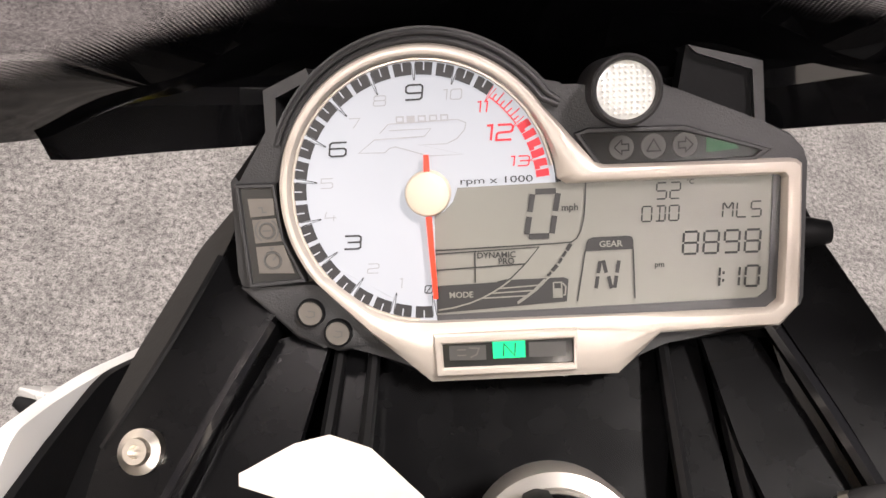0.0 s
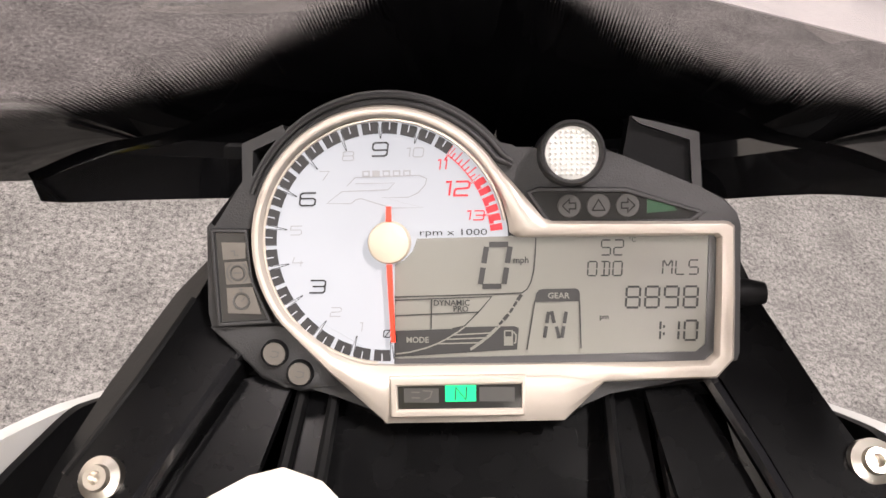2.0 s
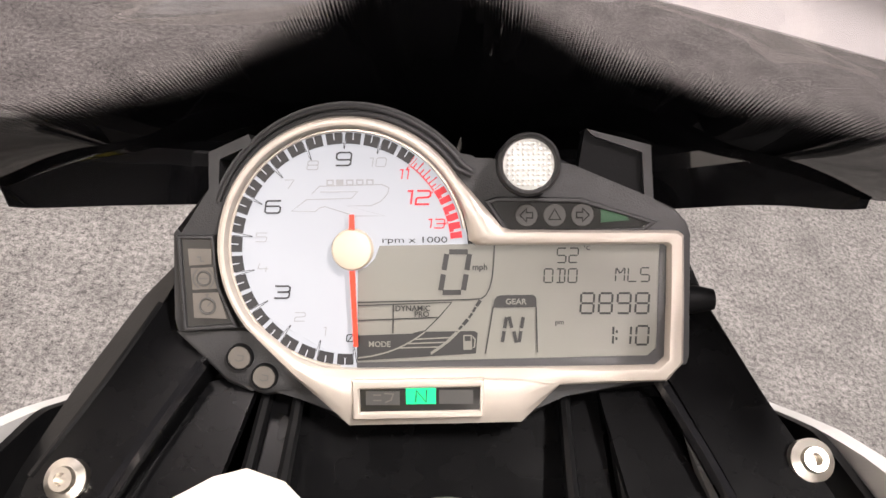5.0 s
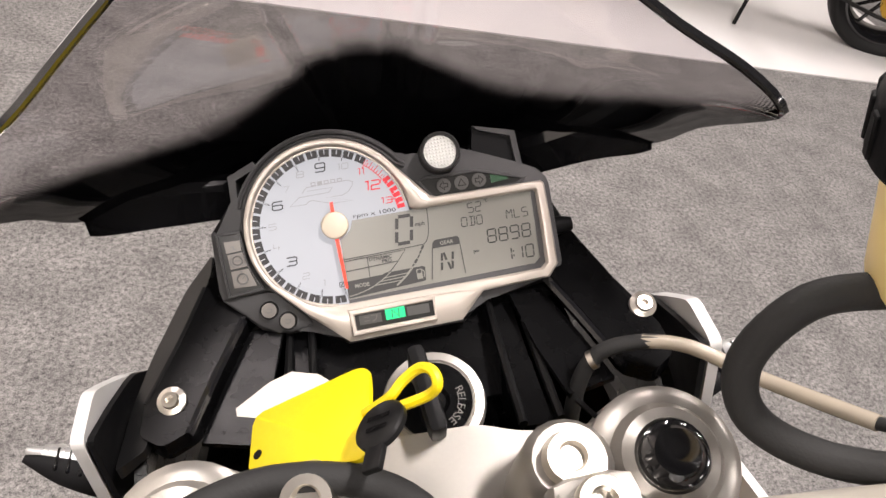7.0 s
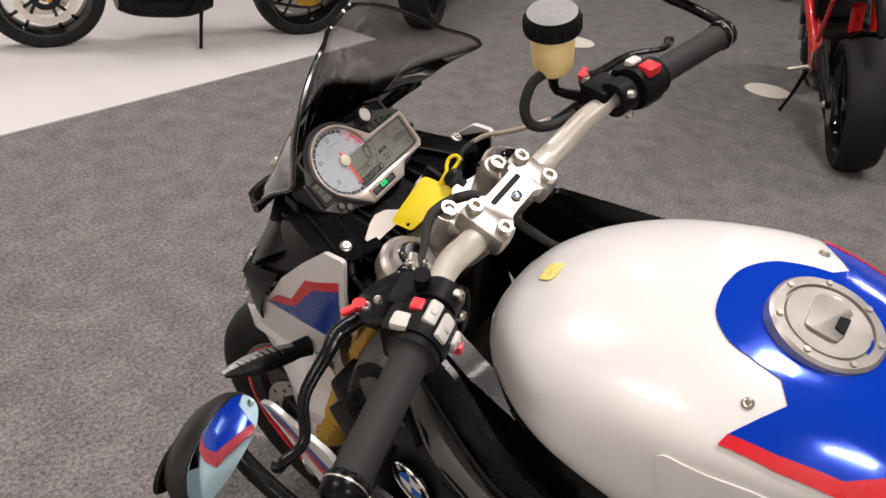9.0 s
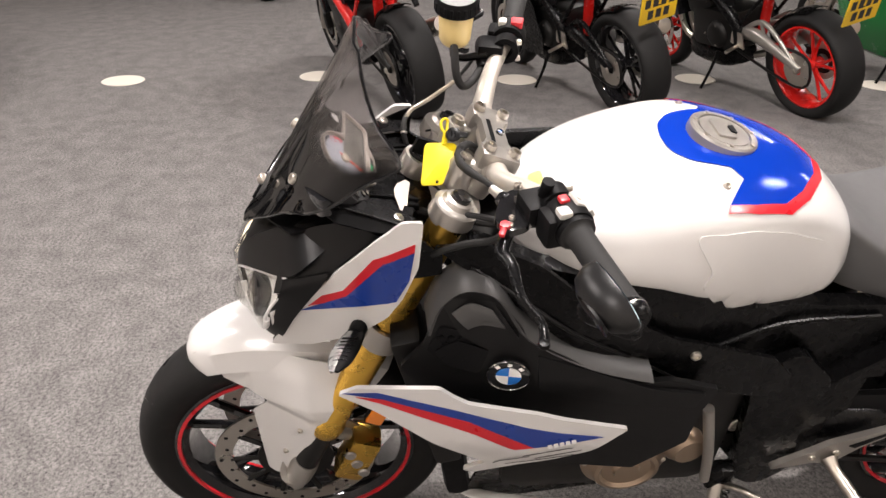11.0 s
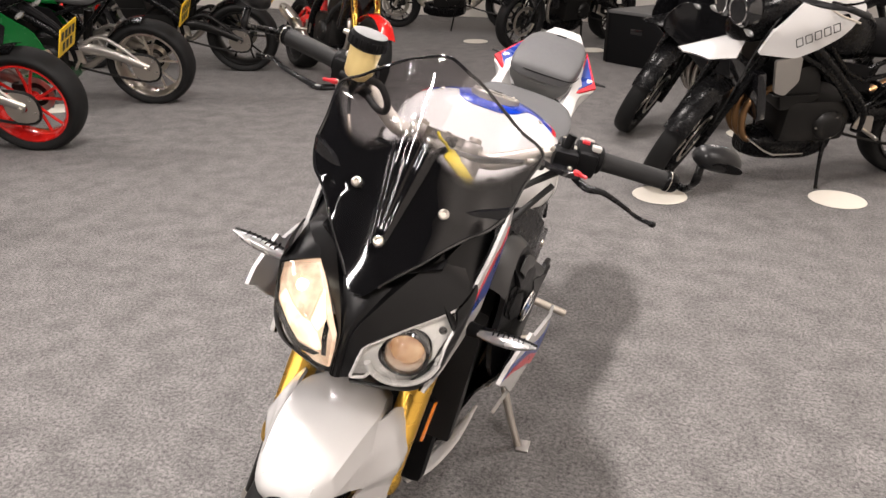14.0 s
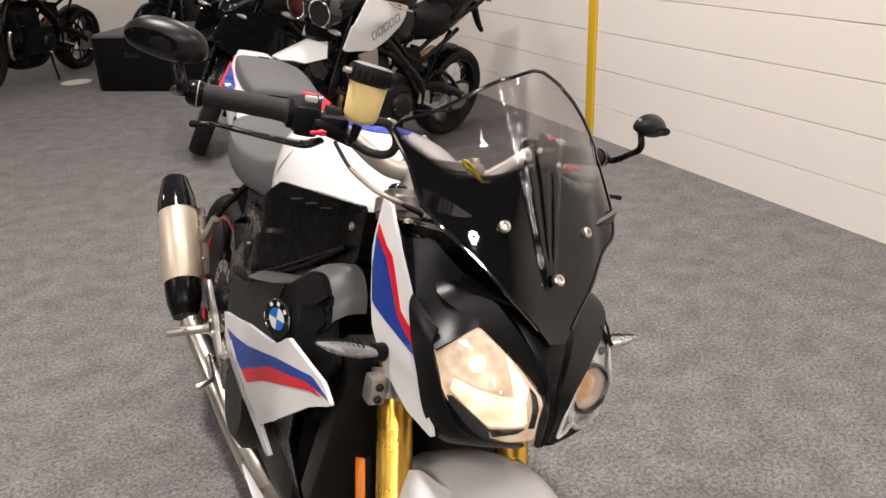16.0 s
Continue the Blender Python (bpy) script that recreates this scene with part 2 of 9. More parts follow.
PLATE_YELLOW = material("yellow_plate", (0.85, 0.55, 0.02), 0.35, grain=0.04, scale=100)
AMBER = material("amber_reflector", (0.75, 0.22, 0.02), 0.15, scale=100, grain=0.1, coat=0.5)
FLUID = material("pale_fluid_reservoir", (0.80, 0.62, 0.27), 0.35, grain=0.05, scale=60, stain=0.25)
PAPER = material("white_paper", (0.68, 0.63, 0.57), 0.8, grain=0.03, scale=120)
SMOKED = screen_material()
LENS = clear_material("clear_lens", (0.93, 0.93, 0.92))
DARK_LENS = clear_material("dark_tinted_lens", (0.35, 0.35, 0.35))
MIRROR = material("mirror_glass", (0.58, 0.82, 0.95), 0.02, metal=1.0, spread=0.0)


# ---- shapes ----
def link(name, bm, mat, parent=None, label="", angle=38):
    mesh = bpy.data.meshes.new(name)
    bmesh.ops.recalc_face_normals(bm, faces=bm.faces)
    bm.to_mesh(mesh)
    bm.free()
    mesh.materials.append(mat)
    for p in mesh.polygons:
        p.use_smooth = True
    mesh.set_sharp_from_angle(angle=radians(angle))
    ob = new(name, mesh)
    ob.parent = parent
    if label:
        ob["label"] = label
    return ob


part = link


def thing(name, label, category, m=None, group="", kind=""):
    ob = new(name)
    ob.empty_display_size = 0.1
    if m is not None:
        ob.matrix_basis = m
    return tagged(ob, label, category, group, kind)


def smooth_line(pts, steps=6, closed=False):
    """A Catmull-Rom line through points of any dimension."""
    p = [Vector(q) for q in pts]
    n = len(p)
    if steps < 2 or n < 3:
        return p
    out = []
    for i in range(n if closed else n - 1):
        a = p[(i - 1) % n] if closed or i else p[0]
        b, c = p[i], p[(i + 1) % n]
        d = p[(i + 2) % n] if closed or i + 2 < n else p[-1]
        for k in range(steps):
            s = k / steps
            out.append(0.5 * (2 * b + (c - a) * s + (2 * a - 5 * b + 4 * c - d) * s * s + (3 * b - a - 3 * c + d) * s**3))
    if not closed:
        out.append(p[-1])
    return out


def round_corners(pts, r, steps=4):
    """A closed outline with its corners rounded by about r."""
    out, n = [], len(pts)
    for i in range(n):
        a, b, c = Vector(pts[i - 1]), Vector(pts[i]), Vector(pts[(i + 1) % n])
        u, v = a - b, c - b
        d = min(r, u.length * 0.45, v.length * 0.45)
        p, q = b + u.normalized() * d, b + v.normalized() * d
        for k in range(steps + 1):
            s = k / steps
            out.append((1 - s) ** 2 * p + 2 * s * (1 - s) * b + s * s * q)
    return out


def loft(rings, closed=True, caps=True, bm=None):
    bm = bm or bmesh.new()
    rows = [[bm.verts.new(Vector(v)) for v in ring] for ring in rings]
    n = len(rows[0])
    for a, b in zip(rows, rows[1:]):
        for i in range(n if closed else n - 1):
            j = (i + 1) % n
            bm.faces.new((a[i], a[j], b[j], b[i]))
    if caps and closed:
        bm.faces.new(rows[0])
        bm.faces.new(list(reversed(rows[-1])))
    return bm


def tube(pts, r, n=10, steps=6, closed=False, flat=1.0, bm=None):
    """A round bar along a smooth line; r is one radius or one for each point."""
    radii = list(r) if isinstance(r, (list, tuple)) else [r] * len(pts)
    line = smooth_line([(*p, q) for p, q in zip(pts, radii)], steps, closed)
    spots, radii = [Vector(q[:3]) for q in line], [q[3] for q in line]
    m = len(spots)
    rings, side = [], None
    for i, p in enumerate(spots):
        a = spots[i - 1] if i or closed else p
        b = spots[(i + 1) % m] if i < m - 1 or closed else p
        way = (b - a).normalized()
        if side is None:
            side = way.orthogonal().normalized() if abs(way.z) > 0.9 else way.cross(Vector((0, 0, 1))).normalized()
        side = (side - way * side.dot(way)).normalized()
        up = way.cross(side)
        rings.append([p + side * math.cos(t) * radii[i] + up * math.sin(t) * radii[i] * flat for t in (math.tau * k / n for k in range(n))])
    if closed:
        rings.append(rings[0])
    bm = loft(rings, True, not closed, bm)
    if closed:
        bmesh.ops.remove_doubles(bm, verts=bm.verts, dist=1e-6)
    return bm


def lathe(profile, m=Matrix(), n=32, bm=None, closed=False):
    """A turned shape: (radius, height) along the z of m."""
    prof = list(profile) + ([profile[0]] if closed else [])
    rings = [[m @ Vector((r * math.cos(t), r * math.sin(t), h)) for t in (math.tau * k / n for k in range(n))] for r, h in prof]
    return loft(rings, True, not closed, bm)


def box(centre, size, m=Matrix(), bevel=0.0, bm=None, segments=2):
    own = bmesh.new()
    bmesh.ops.create_cube(own, size=1)
    for v in own.verts:
        v.co = Vector([a * b for a, b in zip(v.co, size)])
    if bevel:
        bmesh.ops.bevel(own, geom=own.edges[:], offset=bevel, segments=segments, affect="EDGES", profile=0.6)
    bmesh.ops.transform(own, matrix=m @ Matrix.Translation(centre), verts=own.verts)
    return join(own, bm)


def join(own, bm):
    """Adds the shape own to bm and returns bm; own itself where there is none."""
    if bm is None:
        return own
    mesh = bpy.data.meshes.new("shape")
    own.to_mesh(mesh)
    own.free()
    bm.from_mesh(mesh)
    bpy.data.meshes.remove(mesh)
    return bm


def slab(outline, depth, m=Matrix(), bevel=0.0, holes=(), bm=None):
    """A plate: its outline in the xy of m, its top at z 0, depth thick, the top edges bevelled."""
    own = bmesh.new()
    top = [own.verts.new((p[0], p[1], 0)) for p in outline]
    low = [own.verts.new((p[0], p[1], -depth)) for p in outline]
    n = len(top)
    edges = []
    for i in range(n):
        own.faces.new((top[i], top[(i + 1) % n], low[(i + 1) % n], low[i]))
    own.faces.new(top)
    own.faces.new(list(reversed(low)))
    if bevel:
        own.edges.ensure_lookup_table()
        edges = [e for e in own.edges if all(abs(v.co.z) < 1e-9 for v in e.verts)]
        bmesh.ops.bevel(own, geom=edges, offset=bevel, segments=2, affect="EDGES", profile=0.6)
    bmesh.ops.transform(own, matrix=m, verts=own.verts)
    return join(own, bm)


def ring_slab(outer, inner, depth, m=Matrix(), lip=0.0, bm=None):
    """A frame between two outlines with the same number of points; lip raises the middle of its face."""
    o, i = [Vector((*p[:2], 0)) for p in outer], [Vector((*p[:2], 0)) for p in inner]
    mid = [(a + b) / 2 + Vector((0, 0, lip)) for a, b in zip(o, i)]
    q1 = [(a * 0.82 + b * 0.18) + Vector((0, 0, lip * 0.8)) for a, b in zip(o, i)]
    q2 = [(a * 0.18 + b * 0.82) + Vector((0, 0, lip * 0.8)) for a, b in zip(o, i)]
    down = Vector((0, 0, -depth))
    rings = [[p + down for p in o], o, q1, mid, q2, i, [p + down for p in i], [p + down for p in o]]
    rings = [[m @ p for p in r] for r in rings]
    own = loft(rings, True, False)
    bmesh.ops.remove_doubles(own, verts=own.verts, dist=1e-7)
    return join(own, bm)


def thicken(own, thick, out):
    """Thickens an open sheet away from the direction out (a vector), keeping its outer face."""
    bmesh.ops.recalc_face_normals(own, faces=own.faces)
    if sum(f.normal.dot(out) * f.calc_area() for f in own.faces) < 0:
        bmesh.ops.reverse_faces(own, faces=own.faces[:])
    own.normal_update()
    faces = own.faces[:]
    rim = [(e.verts[0], e.verts[1]) if e.link_loops[0].vert == e.verts[0] else (e.verts[1], e.verts[0]) for e in own.edges if len(e.link_faces) == 1]
    under = {v: own.verts.new(v.co - v.normal * thick) for v in own.verts[:]}
    for f in faces:
        own.faces.new([under[v] for v in reversed(f.verts)])
    for a, b in rim:
        own.faces.new((b, a, under[a], under[b]))
    return own


def skin(outline, surface, thick, cell=0.03, bm=None, out=(0, 0, 1)):
    """A shell: a plane outline cut into cells, laid onto surface(a, b) and given thickness."""
    own = bmesh.new()
    own.faces.new([own.verts.new((p[0], p[1], 0)) for p in outline])
    bmesh.ops.triangulate(own, faces=own.faces[:])
    for axis in (0, 1):
        lo, hi = min(p[axis] for p in outline), max(p[axis] for p in outline)
        k = lo + cell
        while k < hi:
            co, no = Vector((0, 0, 0)), Vector((0, 0, 0))
            co[axis], no[axis] = k, 1
            bmesh.ops.bisect_plane(own, geom=own.verts[:] + own.edges[:] + own.faces[:], plane_co=co, plane_no=no, dist=1e-6)
            k += cell
    for v in own.verts:
        v.co = surface(v.co.x, v.co.y)
    thicken(own, thick, Vector(out))
    return join(own, bm)


def lettering(name, words, size, m, mat, parent, align="CENTER", shear=0.0, bold=0.0):
    """Flat lettering in the built-in font, as a mesh."""
    curve = bpy.data.curves.new(name, "FONT")
    curve.body, curve.size, curve.align_x, curve.align_y, curve.shear, curve.offset = words, size, align, "CENTER", shear, bold
    curve.resolution_u = 3
    ob = bpy.data.objects.new(name, curve)
    scene.collection.objects.link(ob)
    mesh = bpy.data.meshes.new_from_object(ob.evaluated_get(bpy.context.evaluated_depsgraph_get()))
    bpy.data.objects.remove(ob)
    mesh.transform(m)
    mesh.materials.clear()
    mesh.materials.append(mat)
    out = new(name, mesh)
    out.parent = parent
    return out


def bars(spots, m, mat, name, parent):
    """Flat bars (x, y, width, height) in the plane of m."""
    for x, y, w, h in spots:
        bm = bmesh.new()
        bm.faces.new([bm.verts.new(m @ Vector(p)) for p in ((x - w / 2, y - h / 2, 0), (x + w / 2, y - h / 2, 0), (x + w / 2, y + h / 2, 0), (x - w / 2, y + h / 2, 0))])
        link(name, bm, mat, parent)


def along(a, b, twist=0.0):
    """A frame at a whose z looks to b."""
    a, b = Vector(a), Vector(b)
    return Matrix.Translation(a) @ (b - a).to_track_quat("Z", "Y").to_matrix().to_4x4() @ Matrix.Rotation(twist, 4, "Z")


AXLE = Matrix.Rotation(radians(90), 4, "Y")  # turns a lathe's z onto x

# ---- the showroom ----
def quad_box(name, lo, hi, mat, label, category, bevel=0.0):
    lo, hi = Vector(lo), Vector(hi)
    ob = link(name, box((lo + hi) / 2, hi - lo, bevel=bevel), mat)
    return tagged(ob, label, category, kind="structure")


quad_box("floor", (-2.95, -9.3, -0.2), (11.0, 8.3, 0.0), CARPET, "dark grey flecked carpet floor of a showroom", "floor")
quad_box("ceiling", (-2.95, -9.3, CEILING), (11.0, 8.3, CEILING + 0.2), CEILING_PAINT, "plain dark ceiling with rows of battens", "ceiling")
quad_box("wall_north", (-2.95, 8.1, 0.0), (11.0, 8.3, CEILING), WALL_PAINT, "plain white painted wall", "wall")
quad_box("wall_east", (10.8, -9.1, 0.0), (11.0, 8.1, CEILING), WALL_PAINT, "plain white painted wall", "wall")
quad_box("wall_south", (-2.7, -9.3, 0.0), (10.8, -9.1, CEILING), WALL_PAINT, "plain white painted wall behind the motorcycles", "wall")
wall_west = quad_box("wall_west", (-2.95, -9.3, 0.0), (-2.712, 8.1, CEILING), WALL_PAINT, "white painted wall in long courses with thin recessed joints", "wall")
quad_box("display_floor", (-2.7, 3.05, 0.0), (2.88, 8.1, 0.006), WHITE_FLOOR, "glossy white vinyl display floor laid on the carpet", "floor")

# courses on the west wall, with thin recessed joints
COURSE = 0.225
strip = link("wall_course", box((0, 0, 0), (0.012, 17.1, COURSE - 0.0035), bevel=0.0016, segments=1), WALL_PAINT, wall_west)
for row in range(18):
    ob = strip if row == 0 else new("wall_course", strip.data)
    ob.parent = wall_west
    ob.matrix_basis = pose(-2.706, -0.5, COURSE / 2 - 0.02 + row * COURSE)

# yellow pipe cover on the wall
yellow_strip = tagged(link("wall_conduit", box((0, 0, 0), (0.02, 0.07, CEILING), bevel=0.005), YELLOW_PAINT), "bright yellow painted strip running up the white wall", "conduit", kind="structure")
yellow_strip.matrix_basis = pose(-2.69, -2.56, CEILING / 2)

BATTEN_TUBE = material("batten_diffuser", (0.9, 0.9, 0.9), 0.5, emit=(1.0, 0.96, 0.9), power=7.0, spread=0.0)


def ceiling_batten():
    top = thing("ceiling_light", "white linear ceiling batten, switched on", "ceiling light", group="ceiling battens")
    part("housing", box((0, 0, 0.03), (0.2, 1.55, 0.06), bevel=0.008), CEILING_PAINT, top)
    part("diffuser", box((0, 0, -0.012), (0.15, 1.5, 0.03), bevel=0.01), BATTEN_TUBE, top)
    return top


first_batten = ceiling_batten()
first_batten.matrix_basis = pose(*BATTENS[0][:2], CEILING - 0.06)
for bx, by, share in BATTENS[1:]:
    copy_thing(first_batten, pose(bx, by, CEILING - 0.06))


def floor_board():
    return tagged(link("stand_board", lathe([(0.0, 0.0), (0.135, 0.0), (0.14, 0.003), (0.135, 0.007), (0.0, 0.008)], n=40), DISC_WOOD), "round off-white board on the carpet under a side stand", "floor board", group="side stand boards")


board = floor_board()
BOARDS = [(4.0, 2.21), (4.07, 0.9), (3.92, -0.46), (3.89, -1.73), (3.65, -2.96), (1.51, -6.99), (0.2, -6.8), (-1.53, -2.51), (-0.65, -2.31), (-1.17, -3.71)]
board.matrix_basis = pose(*BOARDS[0], 0.001)
for spot in BOARDS[1:]:
    copy_thing(board, pose(*spot, 0.001))

# ---- the white sports motorcycle, leaning on its side stand ----
LEAN = pose(0, 0, 0, 0, -15.14, 0)
bike = thing("motorcycle", "white sports motorcycle with blue and red stripes on its side stand", "motorcycle", LEAN)


def side_skin(name, outline, depth_of, mat, thick=0.004, side=-1, label="", cell=0.03, parent=None, rnd=0.006, lift=0.0):
    """A body panel: its outline in the side view (y, z), its half width from depth_of(y, z)."""
    shape = round_corners(outline, rnd) if rnd else outline
    return part(name, skin(shape, lambda y, z: Vector((side * (depth_of(y, z) + lift), y, z)), thick, cell, None, (side, 0, 0)), mat, parent or bike, label)


# fuel tank: sections from the steering head back to the seat
TANK = [  # y, top, shoulder width and height, low width and height
    (0.335, 0.905, 0.045, 0.898, 0.055, 0.880),
    (0.312, 0.930, 0.085, 0.910, 0.098, 0.875),
    (0.270, 0.953, 0.125, 0.925, 0.142, 0.872),
    (0.200, 0.985, 0.155, 0.945, 0.178, 0.868),
    (0.110, 1.012, 0.170, 0.962, 0.192, 0.860),
    (0.030, 1.020, 0.170, 0.970, 0.188, 0.835),
    (-0.060, 1.008, 0.150, 0.955, 0.160, 0.800),
    (-0.140, 0.980, 0.125, 0.925, 0.135, 0.785),
    (-0.200, 0.935, 0.105, 0.885, 0.115, 0.780),
    (-0.235, 0.895, 0.075, 0.860, 0.085, 0.790),
]


def tank_ring(y, top, sw, sz, lw, lz, grow=0.0, n=9):
    """One closed section of the tank."""
    half = [(0.0, top), (sw * 0.45, top - (top - sz) * 0.12), (sw * 0.80, top - (top - sz) * 0.48), (sw, sz), (lw, (sz + lz) / 2), (lw * 0.99, lz + 0.012), (lw * 0.92, lz)]
    line = smooth_line(half, 4)
    pts = [(x + grow * (1 if x > 0.001 else 0), z + grow) for x, z in line]
    return [Vector((x, y, z)) for x, z in pts] + [Vector((-x, y, z)) for x, z in reversed(pts[1:])]


tank_rows = smooth_line(TANK, 5)
fuel_tank = part("fuel_tank", loft([tank_ring(*r) for r in tank_rows]), WHITE, bike, "gloss white fuel tank")


def tank_point(x, y, lift=0.0):
    """A point on the tank's top above (x, y)."""
    row = min(tank_rows, key=lambda r: abs(r[0] - y))
    i = max(1, min(len(tank_rows) - 1, next((k for k, r in enumerate(tank_rows) if r[0] <= y), len(tank_rows) - 1)))
    a, b = tank_rows[i - 1], tank_rows[i]
    s = (y - a[0]) / (b[0] - a[0]) if abs(b[0] - a[0]) > 1e-9 else 0
    row = a.lerp(b, max(0, min(1, s)))
    ring = [(p.x, p.z) for p in tank_ring(*row)][: 25]
    ax = abs(x)
    z = ring[-1][1]
    for (x0, z0), (x1, z1) in zip(ring, ring[1:]):
        if x0 <= ax <= x1:
            z = z0 + (z1 - z0) * (ax - x0) / max(1e-9, x1 - x0)
            break
    return Vector((x, y, z + lift))


# blue field round the filler cap, edged in red at the back
blue_half = [(0.0, 0.098), (0.035, 0.092), (0.062, 0.070), (0.074, 0.040), (0.080, 0.014), (0.100, 0.000), (0.146, 0.034), (0.140, -0.010), (0.128, -0.062), (0.098, -0.100), (0.050, -0.140), (0.0, -0.16)]
blue_shape = smooth_line(blue_half[:5], 4)[:-1] + [Vector(p) for p in blue_half[4:]]
blue_shape = blue_shape + [Vector((-p[0], p[1])) for p in reversed(blue_shape[1:-1])]
part("tank_panel", skin(blue_shape, lambda x, y: tank_point(x, y, 0.002), 0.0012, 0.012), BLUE, bike, "metallic blue panel round the filler cap")
for side in (-1, 1):
    red = [(side * a, b) for a, b in ((0.141, -0.008), (0.146, 0.034), (0.157, 0.038), (0.152, -0.012), (0.139, -0.070), (0.106, -0.112), (0.054, -0.154), (0.0, -0.176), (0.0, -0.160), (0.050, -0.140), (0.098, -0.100), (0.128, -0.062))]
    part("red_stripe", skin(red, lambda x, y: tank_point(x, y, 0.003), 0.0012, 0.012), DECAL_RED, bike)

# filler cap
CAP = Matrix.Translation(tank_point(0, 0.0)) @ Matrix.Rotation(radians(12), 4, "X")
cap_ring = part("filler_cap", lathe([(0.0, 0.006), (0.040, 0.007), (0.041, 0.004), (0.043, 0.004), (0.0435, 0.008), (0.052, 0.008), (0.055, 0.005), (0.056, -0.02)], CAP, 48), SILVER, bike, "round silver filler cap with a hinged flap")
part("cap_flap", slab(round_corners([(-0.022, -0.016), (0.024, -0.018), (0.034, 0.0), (0.024, 0.018), (-0.022, 0.016)], 0.006), 0.004, CAP @ Matrix.Translation((0, 0.002, 0.0105)), 0.001), SILVER, cap_ring)
part("key_slot", slab(round_corners([(-0.011, -0.004), (0.011, -0.004), (0.008, 0.006), (-0.008, 0.006)], 0.002), 0.002, CAP @ Matrix.Translation((0.0, -0.012, 0.0125)), 0), BLACK, cap_ring)
for k in range(7):
    a = k * math.tau / 7 + 0.3
    part("cap_bolt", lathe([(0.0, 0.0105), (0.003, 0.0105), (0.0035, 0.009), (0.0035, 0.007)], CAP @ Matrix.Translation((0.0478 * math.cos(a), 0.0478 * math.sin(a), 0)), 10), STEEL, cap_ring)


def screw(name, place, way, r=0.009, mat=STEEL, parent=None):
    """A button-head screw with a socket."""
    m = along(place, Vector(place) + Vector(way))
    head = part(name, lathe([(0.0, 0.001), (r * 0.42, 0.001), (r * 0.45, 0.0038), (r * 0.62, 0.0042), (r * 0.92, 0.0028), (r, 0.0), (r, -0.004)], m, 20), mat, parent or bike)
    return head


def washer_screw(name, place, way, r=0.013):
    m = along(place, Vector(place) + Vector(way))
    bm = lathe([(0.0, 0.0015), (r * 0.27, 0.0015), (r * 0.3, 0.0045), (r * 0.55, 0.0045), (r * 0.62, 0.0025), (r, 0.0015), (r, -0.003)], m, 28)
    return part(name, bm, STEEL, bike, "torx screw with a wide washer")


for side in (-1, 1):
    p = tank_point(side * 0.114, 0.03)
    screw("tank_screw", p, (side * 0.5, 0, 0.8), 0.006)

# lower knee pieces of the tank
KNEE = [(0.088, 0.965), (0.050, 0.905), (0.062, 0.880), (0.010, 0.812), (-0.030, 0.795), (-0.150, 0.780), (-0.190, 0.800), (-0.205, 0.850), (-0.150, 0.905), (-0.070, 0.945), (0.0, 0.965)]


def tank_width(y, z):
    """The tank's half width at (y, z)."""
    i = next((k for k, r in enumerate(tank_rows) if r[0] <= y), len(tank_rows) - 1)
    i = max(1, i)
    a, b = tank_rows[i - 1], tank_rows[i]
    row = a.lerp(b, max(0, min(1, (y - a[0]) / (b[0] - a[0]))))
    ring = [(p.x, p.z) for p in tank_ring(*row)][:25]
    for (x0, z0), (x1, z1) in zip(ring, ring[1:]):
        if z1 <= z <= z0:
            return x0 + (x1 - x0) * (z0 - z) / max(1e-9, z0 - z1)
    return ring[-3][0]


for side in (-1, 1):
    side_skin("tank_side", KNEE, tank_width, WHITE, 0.003, side, "white tank side piece with a crease", 0.02, rnd=0.02, lift=0.003)

ROUND_WHITE = material("white_print", (0.8, 0.8, 0.8), 0.3, coat=0.3)


# seats
def cushion(rows, mat, name, label):
    """rows: y, top, half width, edge height, bottom"""
    rings = []
    for y, top, w, edge, low in smooth_line(rows, 5):
        half = smooth_line([(0, top), (w * 0.55, top - 0.002), (w * 0.9, (top * 2 + edge) / 3), (w, edge), (w * 0.94, low), (w * 0.5, low - 0.004)], 3)
        rings.append([Vector((x, y, z)) for x, z in half] + [Vector((-x, y, z)) for x, z in reversed(half[1:])])
    return part(name, loft(rings), mat, bike, label)


cushion([(-0.195, 0.905, 0.055, 0.880, 0.79), (-0.225, 0.900, 0.085, 0.865, 0.775), (-0.30, 0.868, 0.120, 0.830, 0.765), (-0.40, 0.858, 0.148, 0.828, 0.765), (-0.49, 0.868, 0.158, 0.848, 0.78), (-0.55, 0.890, 0.150, 0.868, 0.80), (-0.595, 0.905, 0.125, 0.875, 0.82), (-0.615, 0.885, 0.10, 0.865, 0.83)], SEAT, "rider_seat", "dark grey vinyl rider seat")
TX = -0.012  # the tail stands a little to the left
pillion = cushion([(-0.628, 0.962, 0.075, 0.952, 0.938), (-0.645, 0.978, 0.096, 0.962, 0.942), (-0.74, 1.000, 0.104, 0.978, 0.948), (-0.84, 1.018, 0.098, 0.998, 0.960), (-0.94, 1.022, 0.080, 1.004, 0.972), (-0.985, 1.012, 0.062, 1.0, 0.975)], SEAT, "pillion_seat", "grey vinyl pillion seat")
pillion.matrix_basis = Matrix.Translation((TX, 0, 0))
part("seat_piping", tube([(TX + x, y, z) for x, y, z in ((-0.098, -0.68, 0.966), (-0.088, -0.640, 0.958), (-0.05, -0.6275, 0.955), (0.05, -0.6275, 0.955), (0.088, -0.640, 0.958), (0.098, -0.68, 0.966))], 0.0016, 6, 4), BLACK, pillion)
